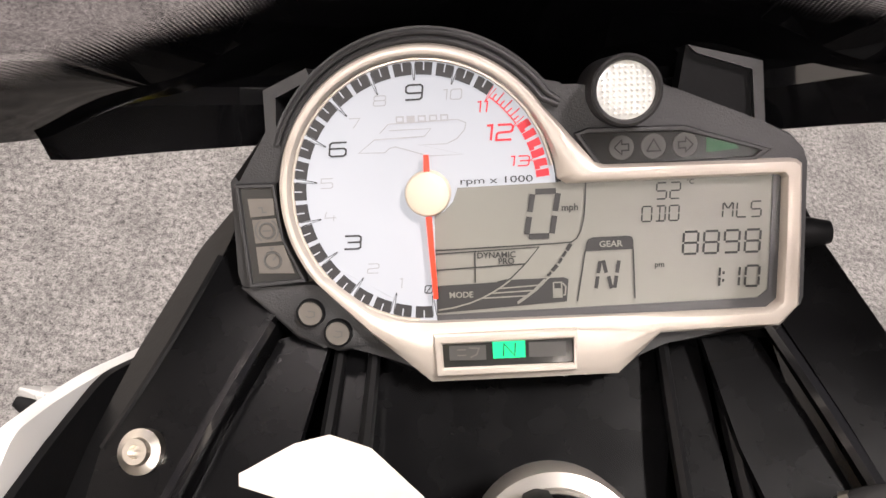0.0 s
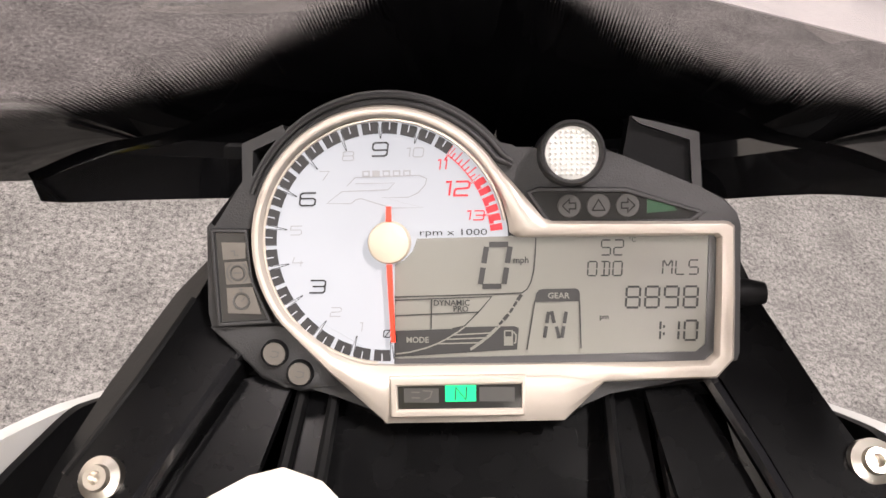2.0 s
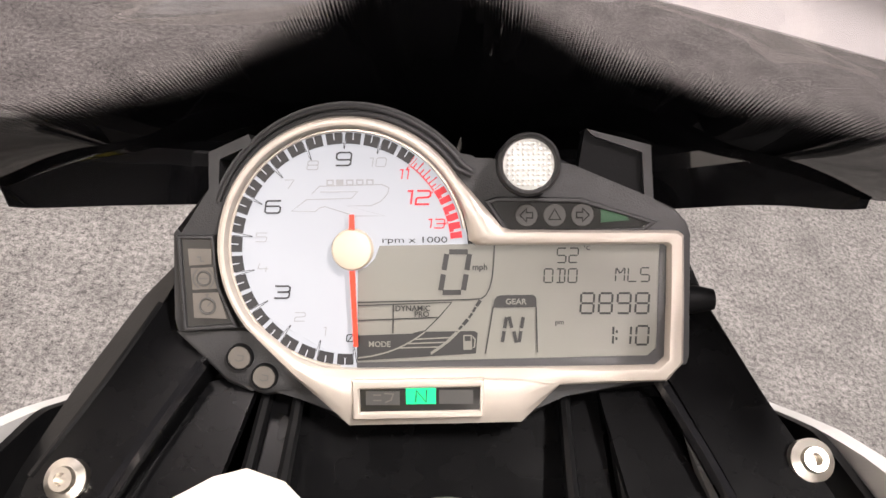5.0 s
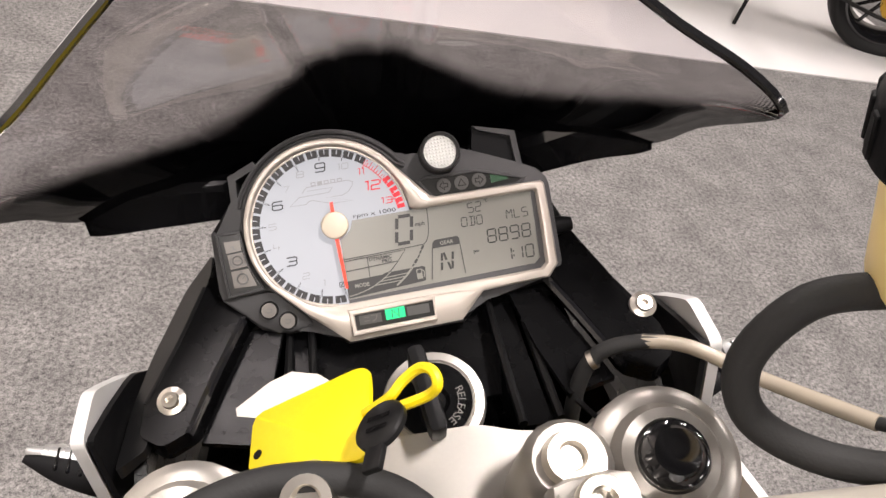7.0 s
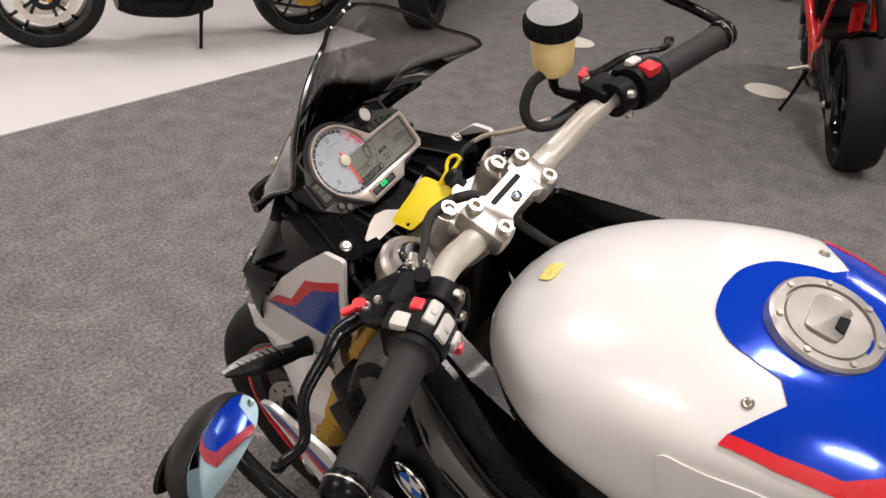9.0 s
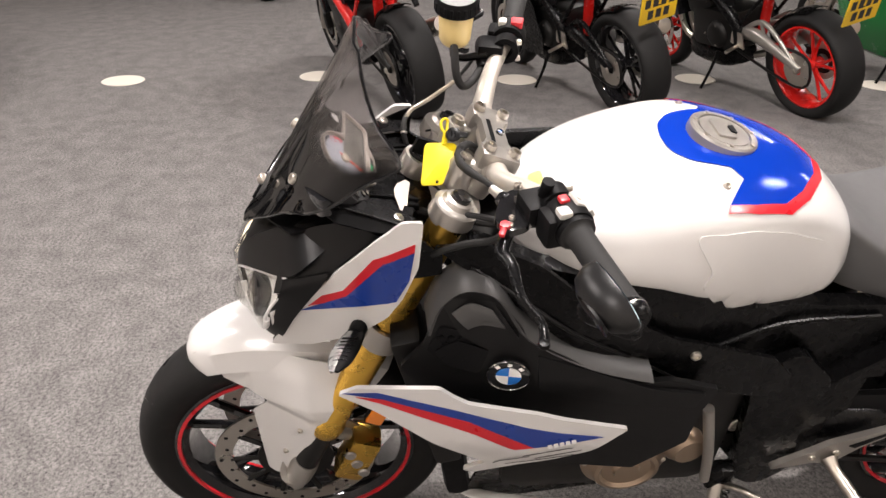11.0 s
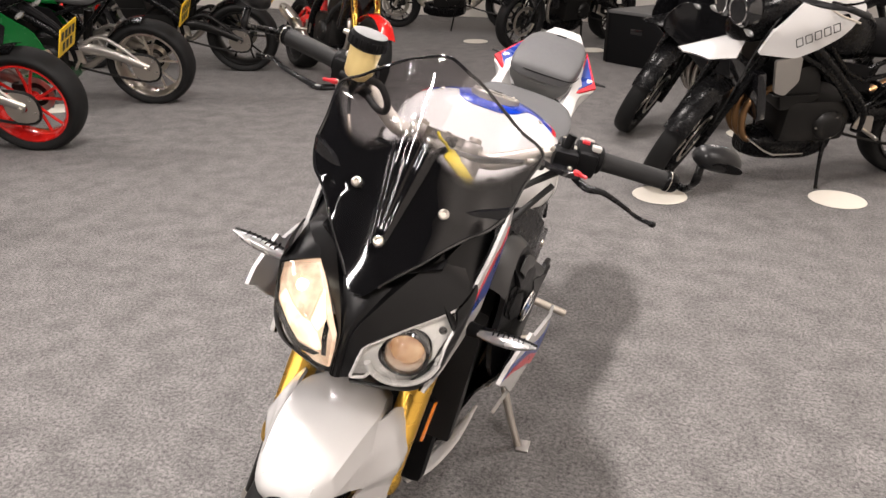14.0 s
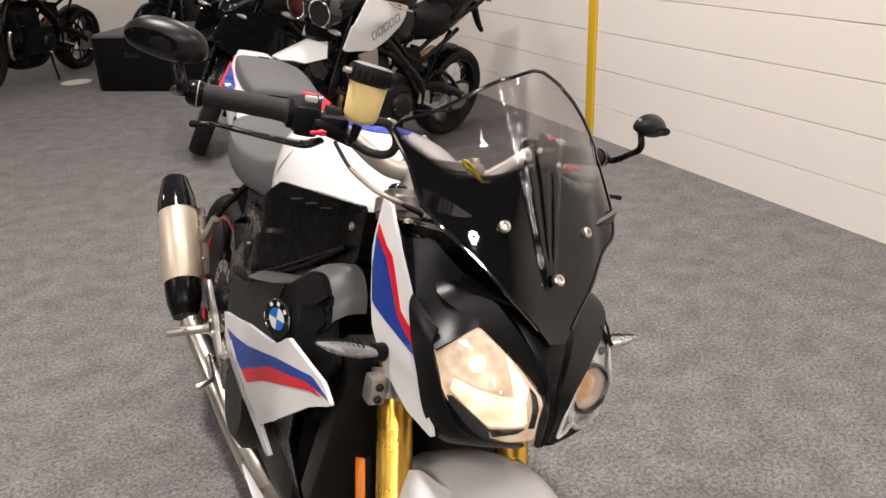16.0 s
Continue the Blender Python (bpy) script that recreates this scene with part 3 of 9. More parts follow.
part("strap_slot", slab(round_corners([(-0.016, -0.008), (0.016, -0.008), (0.016, 0.008), (-0.016, 0.008)], 0.006), 0.003, Matrix.Translation((0.0, -0.925, 1.0245))), BLACK, pillion)
SEAT_PLASTIC = material("grey_grained_plastic", (0.16, 0.16, 0.155), 0.5, grain=0.15, scale=900, bump=0.3, stain=0.1)
plate_at = lambda a, b, lift=0.0: Vector((TX + a, -0.636 - (0.942 - b) * 0.45 + lift, b))
front_plate = part("seat_front", skin(round_corners([(-0.096, 0.944), (-0.090, 0.920), (-0.058, 0.880), (0.052, 0.874), (0.088, 0.918), (0.094, 0.944)], 0.006), lambda a, b: plate_at(a, b), 0.02, 0.02, None, (0, 1, 0.4)), SEAT_PLASTIC, bike, "grey plastic seat front with a raised panel")
part("raised_panel", skin(round_corners([(-0.082, 0.938), (-0.050, 0.890), (0.046, 0.886), (0.080, 0.938)], 0.006), lambda a, b: plate_at(a, b, 0.005), 0.006, 0.03, None, (0, 1, 0.4)), SEAT_PLASTIC, front_plate)
part("pressed_mark", skin(round_corners([(-0.024, 0.904), (0.022, 0.902), (0.026, 0.922), (-0.026, 0.924)], 0.004), lambda a, b: plate_at(a, b, 0.008), 0.004, 0.03, None, (0, 1, 0.4)), SEAT_PLASTIC, front_plate)

# white tail with blue and red shoulder flashes
TAIL = [  # y, inner edge, shoulder, flank: half widths and heights
    (-0.480, 0.098, 0.800, 0.130, 0.792, 0.125, 0.765),
    (-0.560, 0.098, 0.860, 0.136, 0.850, 0.126, 0.785),
    (-0.615, 0.098, 0.905, 0.132, 0.890, 0.122, 0.798),
    (-0.665, 0.099, 0.930, 0.128, 0.914, 0.118, 0.808),
    (-0.700, 0.098, 0.940, 0.138, 0.924, 0.118, 0.815),
    (-0.738, 0.100, 0.946, 0.163, 0.934, 0.122, 0.825),
    (-0.820, 0.096, 0.965, 0.137, 0.955, 0.108, 0.850),
    (-0.945, 0.082, 0.994, 0.093, 0.986, 0.070, 0.915),
    (-1.060, 0.045, 1.022, 0.050, 1.014, 0.040, 0.975),
]


def tail_ring(y, ix, iz, sx, sz, fx, fz):
    low = iz + 0.002 if y < -0.668 else max(0.77, iz - 0.10)
    half = [(ix * 0.5, low), (ix, iz), ((ix + sx) / 2, (iz + sz) / 2 + 0.002), (sx - 0.004, sz + 0.001), (sx, sz - 0.005), ((sx + fx) / 2 - 0.006, (sz + fz) / 2), (fx, fz), (fx * 0.6, fz)]
    return [Vector((TX * min(1, (-y - 0.4) * 4) + x, y, z)) for x, z in half] + [Vector((TX * min(1, (-y - 0.4) * 4) - x, y, z)) for x, z in reversed(half)]


part("tail_panel", loft([tail_ring(*r) for r in smooth_line(TAIL, 3)]), WHITE, bike, "gloss white tail with wide shoulders")
for side in (-1, 1):
    A, B, C = Vector((side * 0.114, -0.668, 0.919)), Vector((side * 0.166, -0.740, 0.937)), Vector((side * 0.094, -0.945, 0.992))
    up = (B - A).cross(C - A).normalized()
    up = up if up.z > 0 else -up
    for name, mat, lift, pts in (("tail_flash_red", DECAL_RED, 0.004, ((1, 0, 0), (0, 1, 0), (0, 0, 1))), ("tail_flash", DECAL_BLUE, 0.006, ((0.84, 0.10, 0.06), (0.13, 0.74, 0.13), (0.06, 0.06, 0.88)))):
        shape = [A * u + B * v + C * w + Vector((TX, 0, 0)) for u, v, w in pts]
        bm = bmesh.new()
        top, low = [bm.verts.new(q + up * lift) for q in shape], [bm.verts.new(q + up * (lift - 0.006)) for q in shape]
        bm.faces.new(top)
        bm.faces.new(low[::-1])
        for k in range(3):
            bm.faces.new((top[k], low[k], low[(k + 1) % 3], top[(k + 1) % 3]))
        part(name, bm, mat, bike, "red flash edge" if mat is DECAL_RED else "blue tail flash")
    c = (A * 0.28 + B * 0.52 + C * 0.2) + up * 0.0068 + Vector((TX, 0, 0))
    bars([(0, 0, 0.010, 0.022), (0.008, 0.006, 0.008, 0.012)], along(c, c + up), ROUND_WHITE, "flash_mark", bike)
part("tail_light", box((0, -1.075, 0.985), (0.09, 0.025, 0.03), bevel=0.008), DECAL_RED, bike, "red tail light")
part("under_tail", loft([[Vector((sx * w, y, z)) for sx, z in ((-1, a), (1, a), (1, b), (-1, b))] for y, w, a, b in ((-0.45, 0.10, 0.80, 0.72), (-0.7, 0.11, 0.90, 0.78), (-0.98, 0.08, 0.97, 0.93), (-1.04, 0.06, 0.985, 0.96))]), BLACK, bike)
part("plate_hanger", tube([(0, -0.98, 0.93), (0, -1.08, 0.80), (0, -1.12, 0.70)], [0.03, 0.02, 0.018], 8, 3, flat=0.4), BLACK, bike)
for side in (-1, 1):
    blink = part("rear_indicator", tube([(side * 0.03, -0.96, 0.90), (side * 0.12, -0.95, 0.905), (side * 0.20, -0.937, 0.911)], [0.008, 0.013, 0.005], 10, 4, flat=0.6), DARK_METAL, bike, "rear indicator with ribbed back")
part("tie_tag", tube([(-0.13, -0.95, 0.89), (-0.135, -0.955, 0.84), (-0.13, -0.95, 0.80)], 0.002, 6, 3), YELLOW, bike, "thin yellow tie")

# ---- front mask, headlights and shrouds ----
MASK = [  # left edge, left brow, ridge, right brow, right edge: from the nose up and back
    ((-0.026, 0.753, 0.744), (-0.012, 0.757, 0.740), (0, 0.758, 0.736), (0.005, 0.758, 0.738), (0.008, 0.757, 0.740)),
    ((-0.031, 0.757, 0.780), (-0.013, 0.761, 0.778), (0, 0.760, 0.775), (0.005, 0.757, 0.775), (0.009, 0.752, 0.775)),
    ((-0.036, 0.757, 0.810), (-0.014, 0.756, 0.824), (0, 0.752, 0.814), (0.006, 0.751, 0.812), (0.011, 0.746, 0.810)),
    ((-0.082, 0.722, 0.841), (-0.034, 0.732, 0.862), (0, 0.736, 0.852), (0.028, 0.728, 0.862), (0.046, 0.716, 0.848)),
    ((-0.139, 0.668, 0.875), (-0.062, 0.688, 0.904), (0, 0.708, 0.888), (0.060, 0.688, 0.904), (0.086, 0.680, 0.879)),
    ((-0.142, 0.632, 0.902), (-0.088, 0.640, 0.932), (0, 0.660, 0.925), (0.088, 0.640, 0.932), (0.130, 0.632, 0.906)),
    ((-0.100, 0.580, 0.925), (-0.075, 0.580, 0.935), (0, 0.600, 0.940), (0.075, 0.580, 0.935), (0.100, 0.580, 0.925)),
]
rings = []
for q in smooth_line([tuple(c for p in row for c in p) for row in MASK], 5):
    p = [Vector(q[k:k + 3]) for k in (0, 3, 6, 9, 12)]
    line = [p[0], p[0].lerp(p[1], 0.5), p[1], p[1].lerp(p[2], 0.25) - Vector((0, 0.002, 0.003)), p[1].lerp(p[2], 0.6) + Vector((0, 0.002, 0.0)), p[2]]
    line += [p[2].lerp(p[3], 0.4) + Vector((0, 0.002, 0.0)), p[2].lerp(p[3], 0.75) - Vector((0, 0.002, 0.003)), p[3], p[3].lerp(p[4], 0.5), p[4]]
    rings.append(line)
mask = thicken(loft(rings, False, False), 0.005, Vector((0, 0.5, 1)))
part("front_mask", mask, MASK_BLACK, bike, "satin black headlight mask")


def patch(name, near, far, mat, label="", out=(0, 1, 0.3), bulge=0.004, thick=0.004, parent=None):
    """A smooth strip of bodywork between two edge lines."""
    a, b = smooth_line(near, 4), smooth_line(far, 4)
    rows = [[p.lerp(q, k / 5) + Vector(out) * bulge * math.sin(math.pi * k / 5) for k in range(6)] for p, q in zip(a, b)]
    return part(name, thicken(loft(rows, False, False), thick, Vector(out)), mat, parent or bike, label)


LAMP_EDGE = [(0.142, 0.672, 0.873), (0.149, 0.680, 0.850), (0.143, 0.692, 0.825), (0.134, 0.702, 0.798), (0.122, 0.714, 0.768), (0.100, 0.726, 0.745), (0.070, 0.738, 0.737), (0.026, 0.758, 0.741)]
CHEEK_EDGE = [(0.152, 0.606, 0.892), (0.157, 0.612, 0.878), (0.158, 0.635, 0.845), (0.152, 0.662, 0.800), (0.142, 0.682, 0.755), (0.118, 0.695, 0.722), (0.080, 0.702, 0.712), (0.022, 0.735, 0.722)]
for side in (-1, 1):
    patch("cheek_panel", [(side * x, y, z) for x, y, z in LAMP_EDGE], [(side * x, y, z) for x, y, z in CHEEK_EDGE], MASK_BLACK, "satin black cheek panel", (side * 0.6, 0.8, 0))
for side in (-1, 1):
    lower = [(0.086, 0.682, 0.879), (0.088, 0.662, 0.905), (0.094, 0.640, 0.930), (0.106, 0.612, 0.944), (0.120, 0.575, 0.960)] if side > 0 else [(0.100, 0.668, 0.893), (0.096, 0.655, 0.910), (0.098, 0.638, 0.930), (0.106, 0.612, 0.944), (0.120, 0.575, 0.960)]
    upper = [(0.147, 0.688, 0.850), (0.149, 0.645, 0.858), (0.148, 0.605, 0.876), (0.146, 0.560, 0.908), (0.144, 0.512, 0.940)]
    patch("cheek_top", [(side * x, y, z) for x, y, z in lower], [(side * x, y, z) for x, y, z in upper], MASK_BLACK, "black panel between screen and shroud", (side * 0.4, 0.6, 0.6), 0.003)

SHROUD = [(0.500, 0.985), (0.470, 0.985), (0.476, 0.905), (0.498, 0.845), (0.522, 0.805), (0.570, 0.760), (0.640, 0.732), (0.705, 0.728), (0.668, 0.792), (0.595, 0.892), (0.540, 0.950)]


def shroud_width(y, z):
    return 0.162 - max(0, y - 0.52) * 0.13 - max(0, 0.80 - z) * 0.05 - max(0, z - 0.93) * 0.1


for side in (-1, 1):
    side_skin("side_shroud", SHROUD, shroud_width, WHITE, 0.006, side, "white side shroud with red and blue stripes", 0.02)
    side_skin("shroud_stripe_red", [(0.481, 0.950), (0.482, 0.936), (0.527, 0.915), (0.581, 0.848), (0.617, 0.830), (0.640, 0.822), (0.618, 0.845), (0.586, 0.858), (0.541, 0.922)], shroud_width, DECAL_RED, 0.001, side, "red stripe", 0.02, rnd=0, lift=0.0012)
    side_skin("shroud_stripe_blue", [(0.482, 0.936), (0.489, 0.882), (0.508, 0.840), (0.560, 0.828), (0.652, 0.812), (0.617, 0.830), (0.581, 0.848), (0.527, 0.915)], shroud_width, DECAL_BLUE, 0.001, side, "dark blue stripe", 0.02, rnd=0, lift=0.0012)

# headlights: the lit reflector on the bike's right, the dark projector on its left
LAMP_GLOW = glow_material("headlamp_glow", (0.92, 0.56, 0.36), (1.0, 0.74, 0.54), 0.55, 0.8)
PEACH_GLOW = glow_material("headlamp_upper_glow", (0.95, 0.58, 0.38), (1.0, 0.82, 0.62), 0.55, 0.95)
PALE_GLOW = glow_material("headlamp_lower_glow", (1.0, 0.78, 0.50), (1.0, 0.88, 0.66), 1.25, 1.75)
HOT_GLOW = material("headlamp_bulb", (1.0, 0.95, 0.85), 0.2, emit=(1.0, 0.9, 0.72), power=9.0, spread=0.0)


def lamp_face(a, b, sink=0.0, swell=0.022):
    """The sloping, slightly domed face of a headlight: a across from the ridge, b up."""
    a = abs(a)
    dome = swell * math.exp(-((a - 0.07) / 0.045) ** 2 - ((b - 0.81) / 0.045) ** 2)
    return Vector((a, 0.773 - a * 0.44 - max(0, b - 0.80) * 0.58 + dome - sink, b))


LIT = [(0.009, 0.746), (0.011, 0.806), (0.040, 0.840), (0.083, 0.877), (0.146, 0.847), (0.140, 0.815), (0.127, 0.788), (0.075, 0.742), (0.040, 0.736)]
headlight = part("headlight", skin(round_corners(LIT, 0.006), lambda a, b: lamp_face(a, b, 0.016), 0.004, 0.012, None, (0, 1, 0)), LAMP_GLOW, bike, "lit halogen headlight with a polygonal reflector")
for shape, sink, glow in (
    ([(0.134, 0.842), (0.083, 0.873), (0.068, 0.862), (0.060, 0.850), (0.058, 0.814), (0.100, 0.815), (0.124, 0.820)], 0.012, PEACH_GLOW),
    ([(0.127, 0.804), (0.123, 0.818), (0.100, 0.812), (0.056, 0.811), (0.040, 0.800), (0.028, 0.774), (0.034, 0.768), (0.074, 0.762), (0.100, 0.780)], 0.009, PALE_GLOW),
    ([(0.057, 0.852), (0.052, 0.848), (0.033, 0.820), (0.040, 0.803), (0.055, 0.812)], 0.010, PALE_GLOW),
):
    part("reflector_facet", skin(round_corners(shape, 0.002), lambda a, b, sink=sink: lamp_face(a, b, sink), 0.003, 0.008, None, (0, 1, 0)), glow, headlight)
for shape in (
    [(0.131, 0.796), (0.125, 0.797), (0.098, 0.777), (0.074, 0.758), (0.067, 0.742), (0.075, 0.740), (0.100, 0.758), (0.126, 0.786)],
    [(0.074, 0.757), (0.030, 0.765), (0.038, 0.756), (0.066, 0.746)],
    [(0.033, 0.823), (0.024, 0.814), (0.021, 0.798), (0.018, 0.768), (0.026, 0.766), (0.027, 0.782)],
):
    part("reflector_edge", skin(shape, lambda a, b: lamp_face(a, b, 0.007), 0.002, 0.010, None, (0, 1, 0)), GLOSS, headlight, "glossy black trim inside the lamp")
for a, b, w, h in ((0.081, 0.820, 0.010, 0.008), (0.064, 0.815, 0.010, 0.007), (0.110, 0.845, 0.011, 0.007)):
    part("reflector_step", skin([(a - w / 2, b - h / 2), (a + w / 2, b - h / 2), (a + w / 2, b + h / 2), (a - w / 2, b + h / 2)], lambda a, b: lamp_face(a, b, 0.0095), 0.002, 0.01, None, (0, 1, 0)), LAMP_GLOW, headlight)
part("bulb", lathe([(0.0, 0.008), (0.007, 0.0065), (0.0105, 0.0), (0.008, -0.004)], along(tuple(lamp_face(0.094, 0.838, 0.012)), tuple(lamp_face(0.094, 0.838, -0.06) + Vector((0.01, 0, 0.01)))), 18), HOT_GLOW, headlight, "glowing bulb")
part("lens", skin(round_corners(LIT, 0.006), lambda a, b: lamp_face(a, b), 0.002, 0.012, None, (0, 1, 0)), LENS, headlight, "clear lens")

EYE = (-0.092, 0.798)
DIM = [(-0.026, 0.748), (-0.034, 0.806), (-0.080, 0.836), (-0.140, 0.871), (-0.148, 0.852), (-0.143, 0.820)]
DIM += [(EYE[0] + 0.052 * math.cos(radians(t)), EYE[1] + 0.054 * math.sin(radians(t))) for t in range(185, 325, 15)] + [(-0.046, 0.752)]


def dim_face(a, b, sink=0.0):
    p = lamp_face(a, b, sink, 0.008)
    return Vector((-p.x, p.y, p.z))




def dim_edge(turn):
    """Where a ray from the projector's middle meets the lamp's outline."""
    d, best = Vector((math.cos(turn), math.sin(turn))), 0.04
    for p, q in zip(DIM, DIM[1:] + DIM[:1]):
        a, e = Vector(p) - Vector(EYE), Vector(q) - Vector(p)
        det = d.x * e.y - d.y * e.x
        if abs(det) > 1e-9:
            far, k = (a.x * e.y - a.y * e.x) / det, (a.x * d.y - a.y * d.x) / det
            if far > 0 and -1e-6 <= k <= 1 + 1e-6:
                best = max(best, far)
    return Vector(EYE) + d * best


turns = sorted([radians(k * 10) for k in range(36)] + [math.atan2(p[1] - EYE[1], p[0] - EYE[0]) % math.tau for p in DIM])
rings = []
for k in range(6):
    ring = []
    for turn in turns:
        p = (Vector(EYE) + Vector((math.cos(turn), math.sin(turn))) * 0.0370).lerp(dim_edge(turn), k / 5)
        ring.append(dim_face(p.x, p.y, 0.014))
    rings.append(ring)
left_light = part("projector_headlight", thicken(loft(rings, True, False), 0.003, Vector((0, 1, 0))), PLATED, bike, "projector headlight in a chrome surround")
rim_line = [dim_face(p[0], p[1], 0.004) for p in round_corners(DIM, 0.004)]
part("plated_rim", tube([tuple(p) for p in rim_line], 0.0026, 8, 1, True), PLATED, left_light, "silver rim round the projector")
bowl = [dim_face(EYE[0] + 0.050 * math.cos(radians(t)), EYE[1] + 0.052 * math.sin(radians(t)), 0.006) for t in range(-20, -176, -8)]
part("plated_bowl", tube([tuple(p) for p in bowl], 0.0055, 10, 1), PLATED, left_light, "broad silver bowl below the lens")
PROJ = along((-0.091, 0.716, 0.799), (-0.105, 0.804, 0.812))
part("projector_ring", lathe([(0.031, -0.034), (0.0315, 0.010), (0.0335, 0.012), (0.0370, 0.009), (0.0378, -0.034)], PROJ, 36, closed=True), GLOSS, left_light, "black barrel round the projector lens")
part("projector_bowl", lathe([(0.006, -0.030), (0.020, -0.026), (0.028, -0.014), (0.0306, 0.004), (0.0309, 0.004), (0.0285, -0.015), (0.0205, -0.0275), (0.006, -0.0315)], PROJ, 36, closed=True), PLATED, left_light, "silver bowl behind the lens")
PROJECTOR = glow_material("projector_glow", (0.80, 0.36, 0.16), (1.0, 0.64, 0.38), 0.45, 0.75)
part("projector_lamp", lathe([(0.0, 0.004), (0.012, 0.002), (0.021, -0.004), (0.0265, -0.015)], PROJ, 28), PROJECTOR, left_light, "amber-tinted projector lamp")
part("projector_lens", lathe([(0.001, 0.022), (0.012, 0.020), (0.023, 0.0145), (0.0312, 0.006), (0.0305, 0.006), (0.0225, 0.0135), (0.0115, 0.019), (0.001, 0.021)], PROJ, 36, closed=True), LENS, left_light, "domed clear projector lens")
part("side_bulb", lathe([(0.0, 0.0035), (0.0048, 0.0035), (0.0062, 0.0042), (0.007, 0.002)], along(tuple(dim_face(-0.131, 0.838, 0.0135)), tuple(dim_face(-0.133, 0.840, -0.03))), 14), GLOSS, left_light)
part("cover", skin(round_corners(DIM, 0.003), lambda a, b: dim_face(a, b, 0.001) + Vector((0, 0.020 * math.exp(-((a - EYE[0]) ** 2 + (b - EYE[1]) ** 2) / 0.0011), 0)), 0.002, 0.012, None, (0, 1, 0)), LENS, left_light, "clear cover")

# front indicators on short stalks
INDICATOR_CLEAR = material("silvery_clear_plastic", (0.34, 0.34, 0.335), 0.25, metal=0.6, grain=0.35, scale=220, stain=0.3)
for side in (-1, 1):
    base = part("indicator", tube([(side * 0.160, 0.565, 0.785), (side * 0.180, 0.572, 0.790)], [0.014, 0.012], 14, 2), BLACK, bike, "front indicator with a ribbed back and clear lens")
    line = [(0.178, 0.570, 0.790), (0.212, 0.581, 0.799), (0.246, 0.591, 0.809), (0.274, 0.598, 0.819)]
    part("lens", tube([(side * x, y + 0.004, z) for x, y, z in line], [0.011, 0.0160, 0.0135, 0.003], 14, 5, flat=0.6), INDICATOR_CLEAR, base, "clear silvery lens")
    part("housing", tube([(side * x, y - 0.003, z) for x, y, z in line], [0.0115, 0.0155, 0.013, 0.003], 14, 5, flat=0.6), BLACK, base, "black back half")
    for k in range(7):
        x = 0.200 + k * 0.0085
        s = (x - 0.178) / 0.108
        part("rib", box((side * x, 0.5715 + s * 0.030, 0.7945 + s * 0.028), (0.0028, 0.027 - s * 0.012, 0.0165 - s * 0.010), bevel=0.001, segments=1), SATIN, base)

# ---- windscreen ----
SCREEN = [  # centre y, z, half width
    (0.742, 0.880, 0.012), (0.722, 0.905, 0.036), (0.700, 0.938, 0.072), (0.684, 0.963, 0.096), (0.670, 0.985, 0.122), (0.660, 1.003, 0.145), (0.645, 1.030, 0.163), (0.628, 1.062, 0.167), (0.610, 1.092, 0.176),
    (0.604, 1.104, 0.175), (0.597, 1.117, 0.160), (0.590, 1.130, 0.136), (0.578, 1.152, 0.105), (0.564, 1.179, 0.065), (0.553, 1.197, 0.028), (0.5495, 1.205, 0.008),
]


def screen_point(x, y, z):
    """The sheet bends back towards its sides, with a raised channel widening upwards in the middle."""
    ax = abs(x)
    half = 0.003 + max(0, z - 0.945) * 0.17
    ridge = max(0, min(1, (half + 0.009 - ax) / 0.009))
    ridge = ridge * ridge * (3 - 2 * ridge) * min(1, max(0, (z - 0.935) / 0.03))
    groove = 0.0022 * math.exp(-((ax - half * 0.45) / 0.0035) ** 2) * max(0, min(1, (z - 0.96) / 0.02, (1.13 - z) / 0.05))
    fold = 0.005 * math.exp(-((ax - 0.115) / 0.02) ** 2) * max(0, min(1, (1.10 - z) / 0.1))
    bend = max(1.5, 3.3 - max(0, 1.1 - z) * 18)
    return Vector((x, y - bend * ax * ax + 0.0065 * ridge - groove - fold, z - 0.25 * ax * ax))


rows = []
for y, z, w in smooth_line(SCREEN, 4):
    rows.append([screen_point(w * k / 64, y, z) for k in range(-64, 65)])
sheet = loft(rows, False, False)
thicken(sheet, 0.003, Vector((0, 1, 0.5)))
windscreen = part("windscreen", sheet, SMOKED, bike, "smoked windscreen printed black below with a dotted fade")
rim = [screen_point(w, y, z) for y, z, w in smooth_line(SCREEN, 3)[2:]]
rim = rim + [Vector((-p.x, p.y, p.z)) for p in reversed(rim)]
part("rim", tube([tuple(p) for p in rim], 0.0026, 6, 1), GLOSS, windscreen)
for x, y, z in ((-0.004, 0.706, 0.955), (-0.076, 0.650, 1.006), (0.064, 0.655, 1.009)):
    screw("screen_screw", (x, y, z), (x * 3, 0.75, 0.55), 0.0085, STEEL, windscreen)
